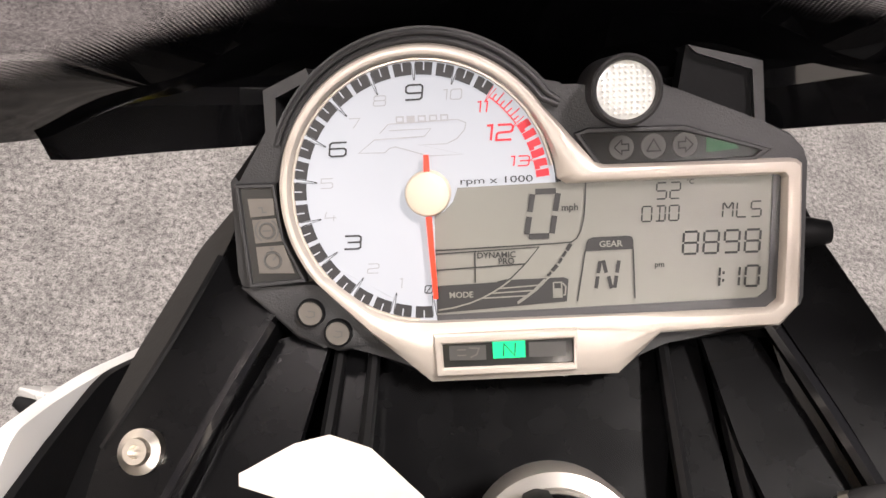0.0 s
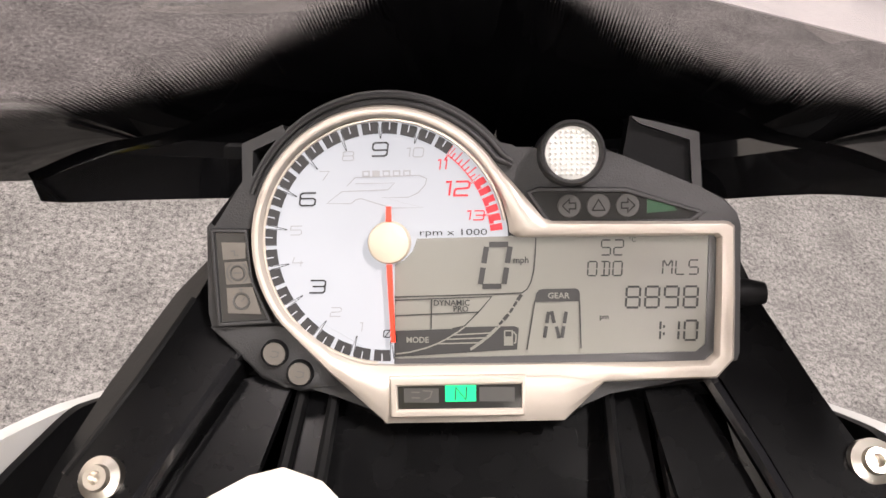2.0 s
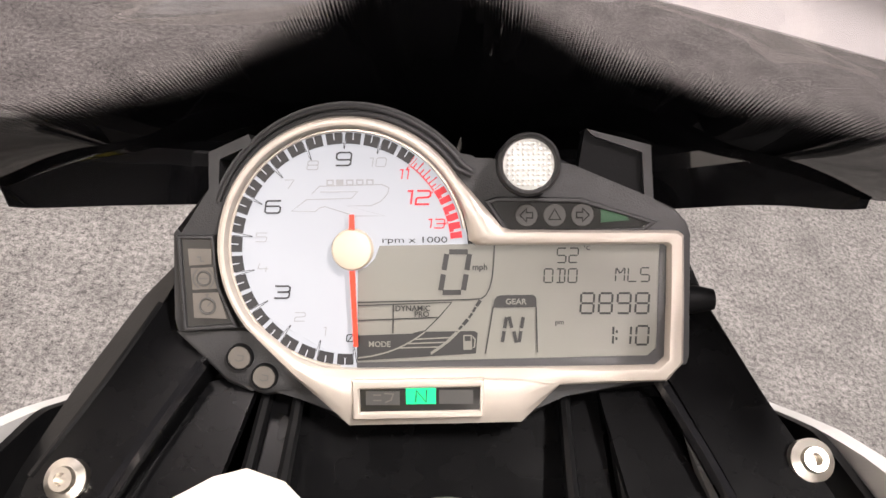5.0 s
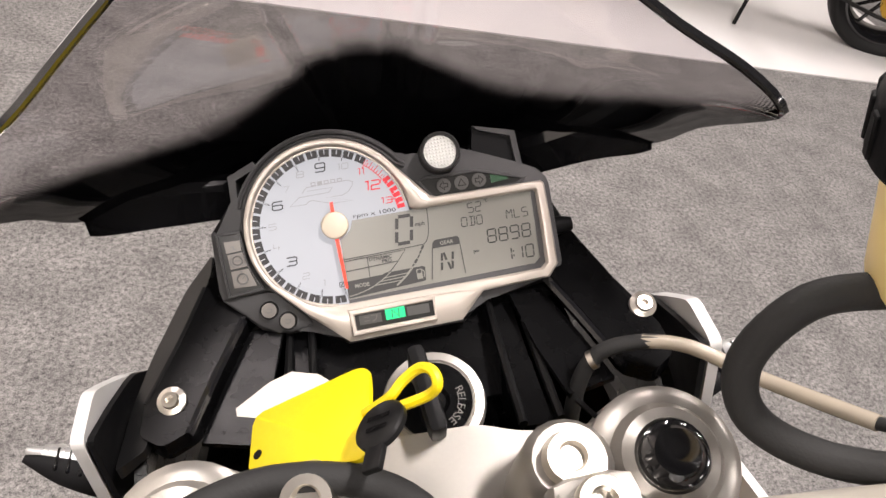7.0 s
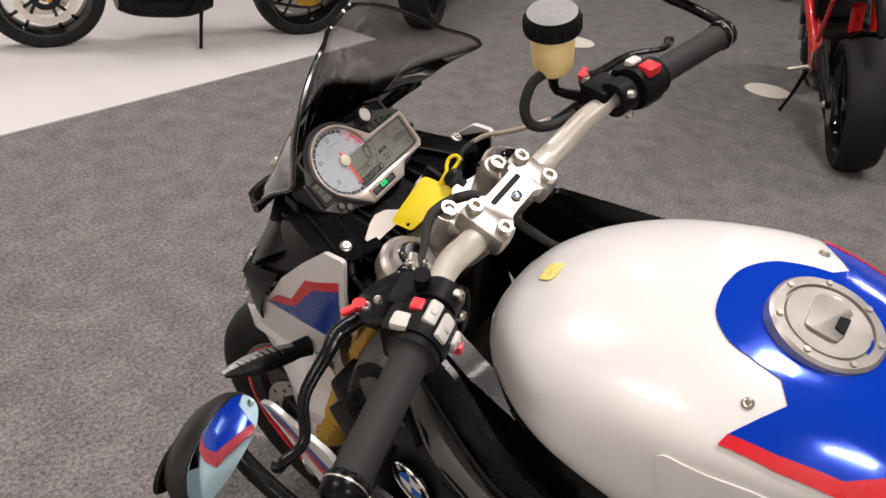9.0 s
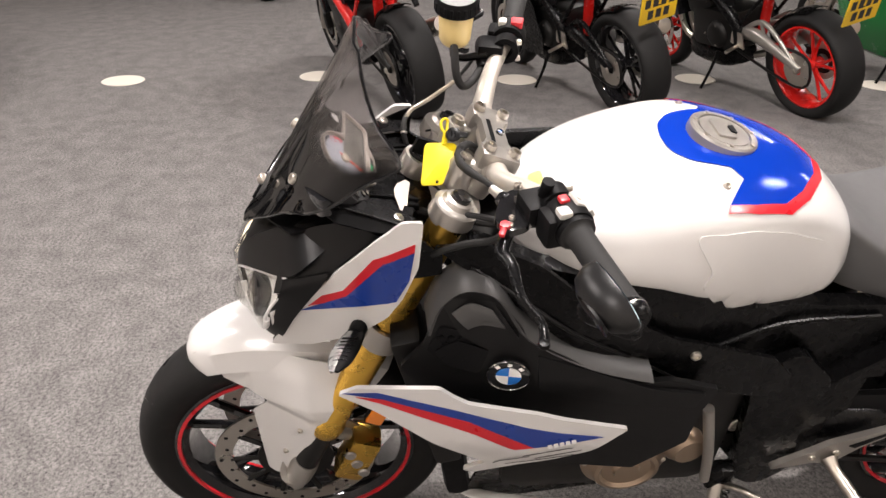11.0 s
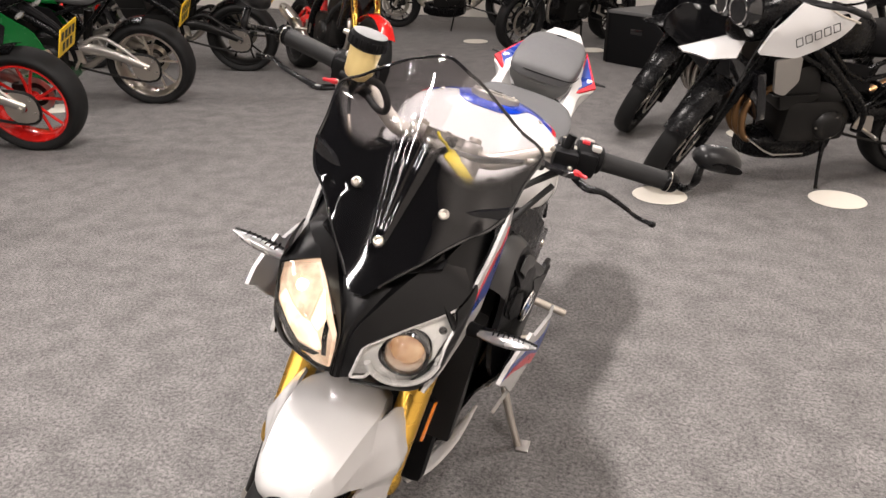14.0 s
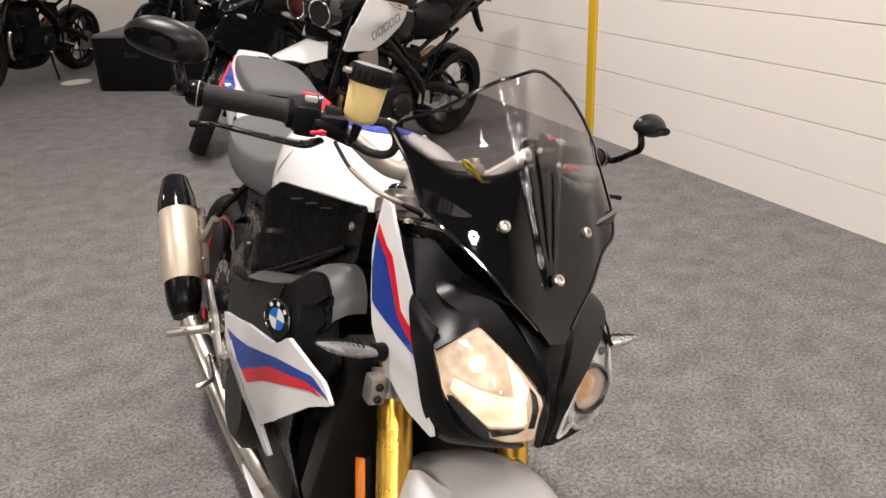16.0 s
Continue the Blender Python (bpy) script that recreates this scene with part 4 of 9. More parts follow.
for side in (-1, 1):
    lift = 0.006 if side > 0 else 0.0
    wing = [(0.040, 0.650, 0.990, 0.966), (0.085, 0.632, 1.006, 0.978), (0.130, 0.616, 1.021 + lift, 0.990 + lift), (0.154, 0.604, 1.028 + lift, 0.999 + lift), (0.161, 0.598, 1.030 + lift, 1.005 + lift)]
    rings = []
    for x, y, top, low in smooth_line(wing, 4):
        rings.append([Vector((side * x, y + 0.006, top)), Vector((side * x, y - 0.002, top + 0.001)), Vector((side * x, y - 0.006, top - 0.004)), Vector((side * x, y - 0.004, (top + low) / 2)), Vector((side * x, y - 0.005, low + 0.003)), Vector((side * x, y - 0.001, low)), Vector((side * x, y + 0.005, low))])
    part("screen_wing", loft(rings), GLOSS, windscreen, "gloss black wing below the screen")
for side in (-1, 1):
    side_skin("shroud_liner", SHROUD[1:], shroud_width, BLACK, 0.003, side, "black inside of the shroud", 0.03, lift=-0.0075)

# ---- instrument cluster ----
N = Vector((0.0, -0.755, 0.656)).normalized()
ROW = Vector((1, 0, 0)).cross(N) * -1
U = Vector((1, 0, 0)) * math.cos(radians(1.3)) + ROW * math.sin(radians(1.3))
V = N.cross(U)
HUB = Vector((-0.0284, 0.5787, 1.0024))
DASH = Matrix(((U.x, V.x, N.x, HUB.x), (U.y, V.y, N.y, HUB.y), (U.z, V.z, N.z, HUB.z), (0, 0, 0, 1)))
MM = 0.001


def mm(pts):
    return [(a * MM, b * MM) for a, b in pts]


def arc(r, a0, a1, n, at=(0.0, 0.0)):
    """Points on a circle of r about the dial's middle; degrees clockwise from the top."""
    return [(at[0] + r * math.sin(radians(a0 + (a1 - a0) * k / n)), at[1] + r * math.cos(radians(a0 + (a1 - a0) * k / n))) for k in range(n + 1)]


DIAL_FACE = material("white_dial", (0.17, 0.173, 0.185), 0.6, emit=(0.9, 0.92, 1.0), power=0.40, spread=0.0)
DIAL_INK = material("black_dial_ink", (0.02, 0.02, 0.022), 0.5, spread=0.0)
PALE_INK = material("pale_dial_ink", (0.36, 0.36, 0.38), 0.5, spread=0.0)
RED_INK = material("red_dial_ink", (0.70, 0.02, 0.035), 0.5, spread=0.0)
NEEDLE = material("red_needle", (0.8, 0.03, 0.01), 0.4, emit=(1.0, 0.06, 0.015), power=0.3, spread=0.0)
LCD = material("grey_display", (0.165, 0.163, 0.143), 0.3, grain=0.03, scale=100, emit=(0.36, 0.35, 0.31), power=0.06, spread=0.03)
LCD_INK = material("display_segments", (0.02, 0.02, 0.02), 0.4, spread=0.0)
TRIM = material("champagne_silver_trim", (0.47, 0.425, 0.375), 0.34, metal=0.35, grain=0.05, scale=1500, stain=0.03)
HOUSING = material("black_pebbled_housing", (0.022, 0.022, 0.023), 0.5, grain=0.5, scale=1400, bump=0.6)
WARN_OFF = material("unlit_grey_symbol", (0.10, 0.092, 0.083), 0.4, spread=0.02)
WARN_PANE = material("unlit_warning_pane", (0.115, 0.105, 0.093), 0.25, grain=0.1, scale=300, spread=0.05)
SYMBOL = material("faint_symbol", (0.050, 0.049, 0.046), 0.5, spread=0.0)
WARN_FIELD = material("dark_symbol_field", (0.022, 0.022, 0.021), 0.15, spread=0.02)
NEUTRAL_ON = material("lit_green_neutral", (0.0, 0.35, 0.12), 0.4, emit=(0.0, 0.80, 0.26), power=0.75, spread=0.0)
DARK_GREEN_PANE = material("dark_green_pane", (0.012, 0.06, 0.022), 0.3, spread=0.02)

body_line = arc(54.3, -68, 54, 30, (0.6, 0.4)) + [(46.5, 30.6), (53.5, 30.4), (60, 35), (73, 36), (84, 30.5), (111, 19.0), (121.2, 14.3), (125.6, 9.6), (127.2, 5.0), (127.4, -40.7), (125.8, -46.0), (119.5, -51.2), (80, -52.5), (66, -66), (-1, -67.2), (-18, -54), (-32.8, -56.2), (-38, -54), (-47.5, -51.0), (-66.4, -30.5), (-67.4, -26), (-66.8, 6.5), (-65, 8.6)]
body = slab(mm(body_line), 0.034, Matrix.Translation((0, 0, -0.002)), 0.003)
cluster = part("instrument_panel", body, HOUSING, bike, "black instrument panel with a white rev counter and grey display")
cluster.matrix_basis = DASH


def flat(name, shape, z, mat, label="", parent=None, depth=0.0008):
    return part(name, slab([(a * MM, b * MM) for a, b in shape], depth, Matrix.Translation((0, 0, z * MM)), 0), mat, parent or cluster, label)


def words(name, text, a, b, size, mat, z=1.4, parent=None, shear=0.0, bold=0.0, align="CENTER", wide=1.0):
    return lettering(name, text, size * MM, Matrix.Translation((a * MM, b * MM, z * MM)) @ Matrix.Diagonal((wide, 1, 1, 1)), mat, parent or cluster, align, shear, bold * MM)


def ribbon(lines, w, z, mat, name, parent, closed=False):
    """Flat mitred strokes along polylines, w wide, all in one mesh."""
    bm = bmesh.new()
    for line in lines:
        p = [Vector((*q[:2], 0)) for q in line]
        n = len(p)
        sides = []
        for i in range(n):
            a = (p[i] - p[i - 1]).normalized() if i or closed else (p[1] - p[0]).normalized()
            b = (p[(i + 1) % n] - p[i]).normalized() if i < n - 1 or closed else a
            na, nb = Vector((-a.y, a.x, 0)), Vector((-b.y, b.x, 0))
            mid = (na + nb).normalized() if (na + nb).length > 0.1 else na
            mid = mid * min(1.6, 1 / max(0.4, mid.dot(na))) * w / 2
            sides.append([bm.verts.new((q + Vector((0, 0, z))) * MM) for q in (p[i] + mid, p[i] - mid)])
        for i in range(n if closed else n - 1):
            a, b = sides[i], sides[(i + 1) % n]
            bm.faces.new((a[0], a[1], b[1], b[0]))
    return link(name, bm, mat, parent)


# silver trim: one frame round dial and display
outer = arc(48.2, -128, 57, 40, (0.8, 0.6)) + [(46.0, 21.6), (49.3, 17.7), (53.6, 12.6), (57.4, 8.2), (60.5, 7.2), (90, 6.9), (120.5, 6.5), (122.4, 5.0), (122.9, -20), (122.9, -41.4), (117, -48.3), (98, -49.0), (78.3, -49.7), (64.3, -63.6), (32, -64.5), (0.5, -65.2), (-9, -56.6), (-19.3, -47.6)]
inner = arc(44.4, -128, 57, 40, (0.4, 0.2)) + [(41.0, 18.6), (43.2, 13.4), (44.6, 8.2), (45.2, 3.6), (48, 1.7), (88, 1.8), (115.8, 1.8), (117, 0.7), (117, -20), (116.6, -39.7), (113.4, -42.6), (98, -43.0), (80, -43.3), (62, -43.5), (32, -43.8), (2.0, -44.2), (-8, -43.8), (-19.5, -39.6)]
trim = part("trim", ring_slab(mm(outer), mm(inner), 0.008, Matrix.Translation((0, 0, 0.004)), 0.0020), TRIM, cluster, "satin champagne-silver trim frame")
part("trim_step", tube([Vector((a, b, 0.8)) * MM for a, b in arc(44.0, -176, 80, 50, (0.3, 0.0))], 0.0007, 6, 1), TRIM, trim)
flat("light_well", [(3.6, -49.6), (49.2, -48.6), (49.1, -59.6), (3.9, -60.8)], 6.6, WARN_FIELD, "dark indicator window")
part("well_frame", ring_slab(mm([(2.2, -47.5), (50.4, -46.6), (50.1, -61.0), (2.6, -62.4)]), mm([(5.0, -50.9), (49.1, -49.8), (49.0, -58.4), (5.2, -59.4)]), 0.003, Matrix.Translation((0, 0, 0.0072)), 0.0008), TRIM, trim)
ribbon([[(50.4, -46.8), (62, -47.0), (76, -48.6)]], 0.5, 6.6, TRIM, "trim_crease", trim)
flat("neutral_light", [(22.0, -50.3), (33.0, -50.0), (33.0, -56.2), (22.1, -56.4)], 7.0, NEUTRAL_ON, "lit green neutral light")
ribbon([[(25.6, -55.6), (25.9, -51.2), (29.4, -55.5), (29.7, -51.0)]], 0.5, 7.25, DARK_GREEN_PANE, "neutral_letter", cluster)
bars([(v[0] * MM, v[1] * MM, v[2] * MM, v[3] * MM) for v in ((13.5, -54.2, 12.5, 5.2), (40.4, -53.6, 12.5, 5.2))], Matrix.Translation((0, 0, 0.0069)), SYMBOL, "unlit_pane", cluster)
ribbon([[(10, -53), (13, -53)], [(10, -55), (13, -55)], [(14, -52.4), (17.4, -52.6), (16.6, -54.8), (14.4, -55.8)]], 0.5, 7.1, WARN_OFF, "lamp_symbol", cluster)

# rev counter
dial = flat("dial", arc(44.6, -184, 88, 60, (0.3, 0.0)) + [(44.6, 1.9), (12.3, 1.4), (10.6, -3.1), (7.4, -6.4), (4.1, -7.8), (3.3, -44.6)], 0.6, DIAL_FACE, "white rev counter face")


def rpm_angle(n):
    """The angle of a number on the scale: 0 at the bottom, 9 at the top."""
    return -0.3 + (n - 9) * (20.35 if n < 9 else 18.95)


def wedge(name, n0, n1, r0, r1, mat, z=1.2):
    a0, a1 = rpm_angle(n0), rpm_angle(n1)
    flat(name, arc(r0, a0, a1, 4) + arc(r1, a1, a0, 4), z, mat, parent=dial, depth=0.0003)


for k in range(22):
    wedge("scale_block", k * 0.5 + 0.05, k * 0.5 + 0.45, 43.1, 39.0, DIAL_INK)
    ribbon([[arc(r, rpm_angle(k * 0.5 + 0.25), rpm_angle(k * 0.5 + 0.25), 1)[0] for r in (43.2, 40.4)]], 0.42, 1.35, DIAL_FACE, "scale_notch", dial)
for k in range(6):
    wedge("red_block", 12.04 + k * 0.25, 12.21 + k * 0.25, 43.1, 38.8, RED_INK)
    if k % 2 == 0:
        wedge("red_block", 12.19 + k * 0.25, 12.27 + k * 0.25, 40.4, 38.8, RED_INK)
for k in range(14):
    a = rpm_angle(k)
    mat = RED_INK if k > 10 else DIAL_INK
    flat("scale_tick", arc(42.6, a - 1.0, a + 1.0, 1) + arc(35.4 if k < 9 else 37.2, a + 0.35, a - 0.35, 1), 1.15, mat, parent=dial, depth=0.0003)
    flat("tick_core", arc(43.3, a - 0.7, a + 0.7, 1) + arc(36.2 if k < 9 else 38.0, a + 0.1, a - 0.1, 1), 1.4, DIAL_FACE, parent=dial, depth=0.0003)
ribbon([[arc(39.0, rpm_angle(11.02 + 0.96 * s / 8), 0, 1)[0] for s in range(9)]] + [[arc(r, rpm_angle(11.0 + 0.25 * k), 0, 1)[0] for r in (43.0, 38.9)] for k in range(5)] + [[arc(r, rpm_angle(11.125 + 0.25 * k), 0, 1)[0] for r in (41.2, 39)] for k in range(4)], 0.45, 1.3, RED_INK, "red_comb", dial)

GLYPHS = {
    "0": [[(0.14, 0), (0.86, 0), (1, 0.14), (1, 0.86), (0.86, 1), (0.14, 1), (0, 0.86), (0, 0.14), (0.14, 0)]],
    "1": [[(0.40, 0.98), (0.75, 1), (0.75, 0)]],
    "2": [[(0, 1), (0.86, 1), (1, 0.88), (1, 0.62), (0.88, 0.52), (0.12, 0.48), (0, 0.38), (0, 0), (1, 0)]],
    "3": [[(0, 1), (0.86, 1), (1, 0.88), (1, 0.60), (0.88, 0.51), (0.18, 0.51)], [(0.88, 0.51), (1, 0.42), (1, 0.12), (0.86, 0), (0, 0)]],
    "4": [[(0.12, 1), (0, 0.36), (1, 0.36)], [(0.78, 0.62), (0.78, 0)]],
    "5": [[(1, 1), (0, 1), (0, 0.56), (0.86, 0.56), (1, 0.44), (1, 0.12), (0.86, 0), (0, 0)]],
    "6": [[(1, 1), (0.14, 1), (0, 0.88), (0, 0.12), (0.14, 0), (0.86, 0), (1, 0.12), (1, 0.44), (0.86, 0.56), (0, 0.56)]],
    "7": [[(0, 1), (1, 1), (0.45, 0)]],
    "8": [[(0.14, 0.52), (0.02, 0.62), (0.02, 0.9), (0.16, 1), (0.84, 1), (0.98, 0.9), (0.98, 0.62), (0.86, 0.52), (0.14, 0.52), (0, 0.42), (0, 0.1), (0.14, 0), (0.86, 0), (1, 0.1), (1, 0.42), (0.86, 0.52)]],
    "9": [[(0, 0), (0.86, 0), (1, 0.12), (1, 0.88), (0.86, 1), (0.14, 1), (0, 0.88), (0, 0.56), (0.14, 0.44), (1, 0.44)]],
    "S": [[(1, 1), (0.12, 1), (0, 0.88), (0, 0.62), (0.12, 0.52), (0.88, 0.48), (1, 0.38), (1, 0.12), (0.88, 0), (0, 0)]],
}


def numerals(text, a, b, w, h, thick, mat, name, lean=0.14, gap=0.32):
    """Square-cut figures drawn as strokes, centred at (a, b)."""
    widths = [0.42 * w if c == "1" else w for c in text]
    x = a - (sum(widths) + gap * w * (len(text) - 1)) / 2
    for c, cw in zip(text, widths):
        lines = [[(x + (u - (0.36 if c == "1" else 0)) * w + (v - 0.5) * h * lean, b + (v - 0.5) * h) for u, v in line] for line in GLYPHS[c]]
        ribbon(lines, thick, 1.3, mat, name, dial)
        x += cw + gap * w


for n, a, b, w, h, thick, mat in (
    (0, 0.9, -33.0, 2.6, 2.6, 0.38, DIAL_INK), (1, -8.7, -30.6, 2.6, 3.3, 0.32, PALE_INK), (2, -17.8, -25.0, 3.8, 3.2, 0.32, PALE_INK), (3, -24.3, -15.7, 5.6, 4.5, 0.62, DIAL_INK),
    (4, -31.2, -6.5, 4.0, 3.2, 0.32, PALE_INK), (5, -31.6, 4.8, 4.0, 3.2, 0.32, PALE_INK), (6, -27.0, 16.0, 5.6, 4.5, 0.62, DIAL_INK), (7, -20.9, 24.3, 3.6, 3.2, 0.32, PALE_INK),
    (8, -11.9, 31.2, 4.0, 3.2, 0.32, PALE_INK), (9, -0.4, 33.4, 5.4, 4.7, 0.62, DIAL_INK), (10, 12.0, 32.1, 3.6, 3.2, 0.32, PALE_INK), (11, 21.6, 27.6, 2.9, 3.4, 0.46, RED_INK),
    (12, 26.8, 19.1, 5.0, 4.9, 0.72, RED_INK), (13, 33.2, 9.5, 3.6, 3.2, 0.46, RED_INK),
):
    numerals(str(n), a, b, w, h, thick, mat, "scale_number")
ribbon([[(0.0, -34.2), (1.9, -31.8)]], 0.35, 1.35, DIAL_INK, "zero_slash", dial)
words("scale_unit", "rpm x 1000", 25.3, 3.5, 3.2, DIAL_INK, 1.3, dial, wide=1.62)
bars([(x * MM, 24.8 * MM, 2.7 * MM, 2.2 * MM) for x in (-5.6, -2.0, 1.7, 5.4, 9.1)], Matrix.Translation((0, 0, 0.0013)), PALE_INK, "model_mark", dial)
bars([(x * MM, 24.8 * MM, 1.7 * MM, 1.2 * MM) for x in (-5.6, 1.7, 5.4, 9.1)], Matrix.Translation((0, 0, 0.0014)), DIAL_FACE, "model_mark", dial)
ribbon([[(-12.6, 20.6), (-9.6, 23.5), (13.4, 24.0), (16.1, 22.8), (15.6, 20.6), (13.0, 17.8), (9.4, 16.2), (0.2, 16.3), (14.6, 12.5), (3.2, 12.5), (-7.6, 16.0), (-9.6, 15.6), (-11.3, 14.2), (-20.1, 14.4), (-14.5, 18.6), (2.2, 19.0), (4.5, 21.4), (-9.4, 21.4)]], 0.34, 1.25, PALE_INK, "model_outline", dial)
flat("needle", [(1.5, -7.6), (3.5, -7.6), (4.2, -35.6), (2.7, -35.6)], 4.5, NEEDLE, "orange-red needle", dial, 0.001)
flat("needle_tail", [(1.6, 7.4), (3.6, 7.4), (3.5, 13.1), (1.8, 13.1)], 4.5, NEEDLE, "", dial, 0.001)
HUB_CREAM = material("cream_hub", (0.56, 0.49, 0.39), 0.4, grain=0.03, scale=500)
part("needle_hub", lathe([(0.0, 0.0062), (0.0055, 0.006), (0.0071, 0.0052), (0.0077, 0.0038), (0.0077, 0.001)], Matrix.Translation((0.0025, 0.0002, 0)), 36), HUB_CREAM, dial, "cream needle hub")

# liquid crystal display
lcd = flat("display", [(3.2, -42.6), (4.1, -7.8), (7.4, -6.4), (10.6, -3.1), (12.3, 1.4), (44.6, 1.9), (60, 3.2), (117.2, 3.4), (117.4, -39.6), (108, -40.2)], 0.7, LCD, "grey liquid crystal display")
# shadow along the display's lower and right edges, painted as a dark sheet
SHADE_BAND = material("display_shadow", (0.05, 0.05, 0.052), 0.3, spread=0.02)
flat("display_shadow", [(3.2, -44.6), (3.3, -42.2), (110.5, -39.4), (113.8, -36.6), (114.6, 2.4), (117.6, 2.4), (117.6, -43.4), (60, -44.4)], 1.2, SHADE_BAND, "painted shadow band below the display", lcd, 0.0004)


def stroke(lines, w, z=1.3, mat=LCD_INK, name="display_line"):
    return ribbon(lines, w, z, mat, name, lcd)


SEGMENTS = {"0": "abcdef", "1": "bc", "2": "abged", "5": "afgcd", "8": "abcdefg", "9": "abcdfg", "O": "abcdef", "S": "afgcd", "L": "fed"}


def digits(text, right, base, h, w, gap, thick, lean=0.05):
    """Seven-segment figures with cut corners, set from the right."""
    x = right - w
    g = thick * 0.42
    node = {"a": ((g, h), (w - g, h)), "b": ((w, h - g), (w, h / 2 + g)), "c": ((w, h / 2 - g), (w, g)), "d": ((g, 0), (w - g, 0)), "e": ((0, h / 2 - g), (0, g)), "f": ((0, h - g), (0, h / 2 + g)), "g": ((g, h / 2), (w - g, h / 2))}
    for c in reversed(text):
        if c == "N":
            todo = [node["e"], node["f"], node["b"], node["c"], ((w * 0.16, h * 0.97), (w * 0.42, h * 0.56)), ((w * 0.58, h * 0.44), (w * 0.84, h * 0.03))]
        elif c == "D":
            todo = [node[s] for s in "abcd"] + [((w * 0.42, h - g), (w * 0.42, h / 2 + g)), ((w * 0.42, h / 2 - g), (w * 0.42, g))]
        elif c == "M":
            todo = [node[s] for s in "efbc"] + [((w * 0.08, h), (w * 0.46, h * 0.6)), ((w * 0.92, h), (w * 0.54, h * 0.6))]
        else:
            todo = [node[s] for s in SEGMENTS[c]]
        for seg in todo:
            stroke([[(x + p[0] + p[1] * lean, base + p[1]) for p in seg]], thick, name="display_segment")
        x -= w + gap


digits("0", 43.1, -15.9, 15.0, 8.4, 0, 1.9, 0.17)
words("display_unit", "mph", 49.3, -6.6, 3.2, LCD_INK, 1.3, lcd, 0, 0.06)
digits("52", 85.0, -5.0, 5.3, 3.2, 1.2, 0.5)
words("display_unit", "\u00b0C", 88.3, 0.3, 2.3, LCD_INK, 1.3, lcd, 0, 0.03)
digits("ODO", 84.6, -12.3, 5.0, 3.1, 1.3, 0.5)
digits("MLS", 110.9, -12.0, 5.0, 3.2, 1.3, 0.5)
digits("8898", 110.7, -23.7, 7.4, 4.7, 1.95, 0.75)
digits("10", 110.7, -35.3, 6.9, 4.4, 2.0, 0.75)
for seg in ([(98.0, -35.0), (98.1, -32.1)], [(98.1, -31.5), (98.2, -28.7)], [(99.3, -33.6), (99.3, -32.6)], [(99.4, -31.0), (99.4, -30.0)]):
    stroke([seg], 0.75, name="display_segment")
words("display_unit", "pm", 78.5, -27.0, 2.6, LCD_INK, 1.3, lcd, 0, 0.05)
flat("gear_tab", [(54.0, -21.6), (54.6, -18.6), (55.4, -17.5), (56.8, -17.0), (68.6, -16.8), (69.6, -17.4), (70.0, -18.4), (70.0, -21.4)], 1.3, LCD_INK, parent=lcd, depth=0.0003)
words("gear_word", "GEAR", 62.5, -19.4, 2.9, LCD, 1.6, lcd, 0, 0.06, "CENTER", 1.05)
digits("N", 63.6, -35.0, 10.4, 6.2, 0, 1.25, 0.16)
stroke([[(54.1, -21.4), (51.2, -38.8)], [(69.9, -21.2), (70.4, -38.3)]], 0.5)
stroke([[(54.6, 1.6), (54.4, -4.0), (53.8, -10.4), (52.8, -14.4), (51.4, -17.0), (49.6, -18.3), (44, -18.6), (3.8, -19.6)], [(3.9, -20.8), (38.8, -19.6), (34.0, -25.2), (28.9, -30.2), (24.5, -31.2)], [(4.0, -26.4), (34.0, -25.2)], [(17.2, -20.2), (16.9, -31.1)]], 0.45)
words("mode_word", "DYNAMIC", 24.4, -21.9, 2.9, LCD_INK, 1.3, lcd, 0, 0.04)
words("mode_word", "PRO", 27.7, -24.1, 2.9, LCD_INK, 1.3, lcd, 0, 0.04)
flat("mode_bar", [(3.4, -32.0), (24.5, -31.3), (28.9, -30.6), (46.8, -30.3), (48.4, -31.0), (47.7, -38.7), (3.3, -41.6)], 1.2, LCD_INK, parent=lcd, depth=0.0003)
words("mode_word", "MODE", 11.9, -35.3, 2.9, LCD, 1.6, lcd, 0, 0.07)
stroke([[(28.9, -30.6), (26.4, -32.4), (22.9, -34.6), (19.0, -36.6), (14.9, -38.2), (9, -39.7), (3.9, -40.4)]], 0.55, 1.6, LCD, "display_gap")
stroke([[(24.8, -33.4), (39.6, -32.6)], [(22.2, -35.0), (37.6, -34.4)], [(19.2, -36.6), (35.4, -36.2)]], 0.5, 1.6, LCD, "display_gap")
stroke([[(42.0, -29.8), (38.0, -33.8), (33.6, -37.2), (31.0, -38.9)]], 0.6, 1.6, LCD, "display_gap")
stroke([[(40.4, -30.6), (36.6, -34.4), (31.0, -38.4)]], 0.5, 1.6, LCD, "display_gap")
for (a0, b0), (a1, b1) in (((49.4, -18.9), (48.0, -21.0)), ((47.7, -21.4), (46.6, -23.2)), ((46.3, -23.7), (45.2, -25.4)), ((44.7, -26.0), (43.0, -28.0)), ((42.6, -28.4), (41.4, -29.7))):
    stroke([[(a0, b0), (a1, b1)]], 0.9 if b0 not in (-18.9, -26.0) else 1.3, 1.3, name="fuel_mark")
stroke([[(43.3, -31.9), (46.0, -31.9), (46.0, -37.0), (43.3, -37.0), (43.3, -31.9)], [(43.4, -34.2), (46.0, -34.2)], [(46.4, -32.2), (47.4, -33.4), (47.2, -36.2), (46.5, -36.4)]], 0.5, 1.6, LCD, "fuel_pump")
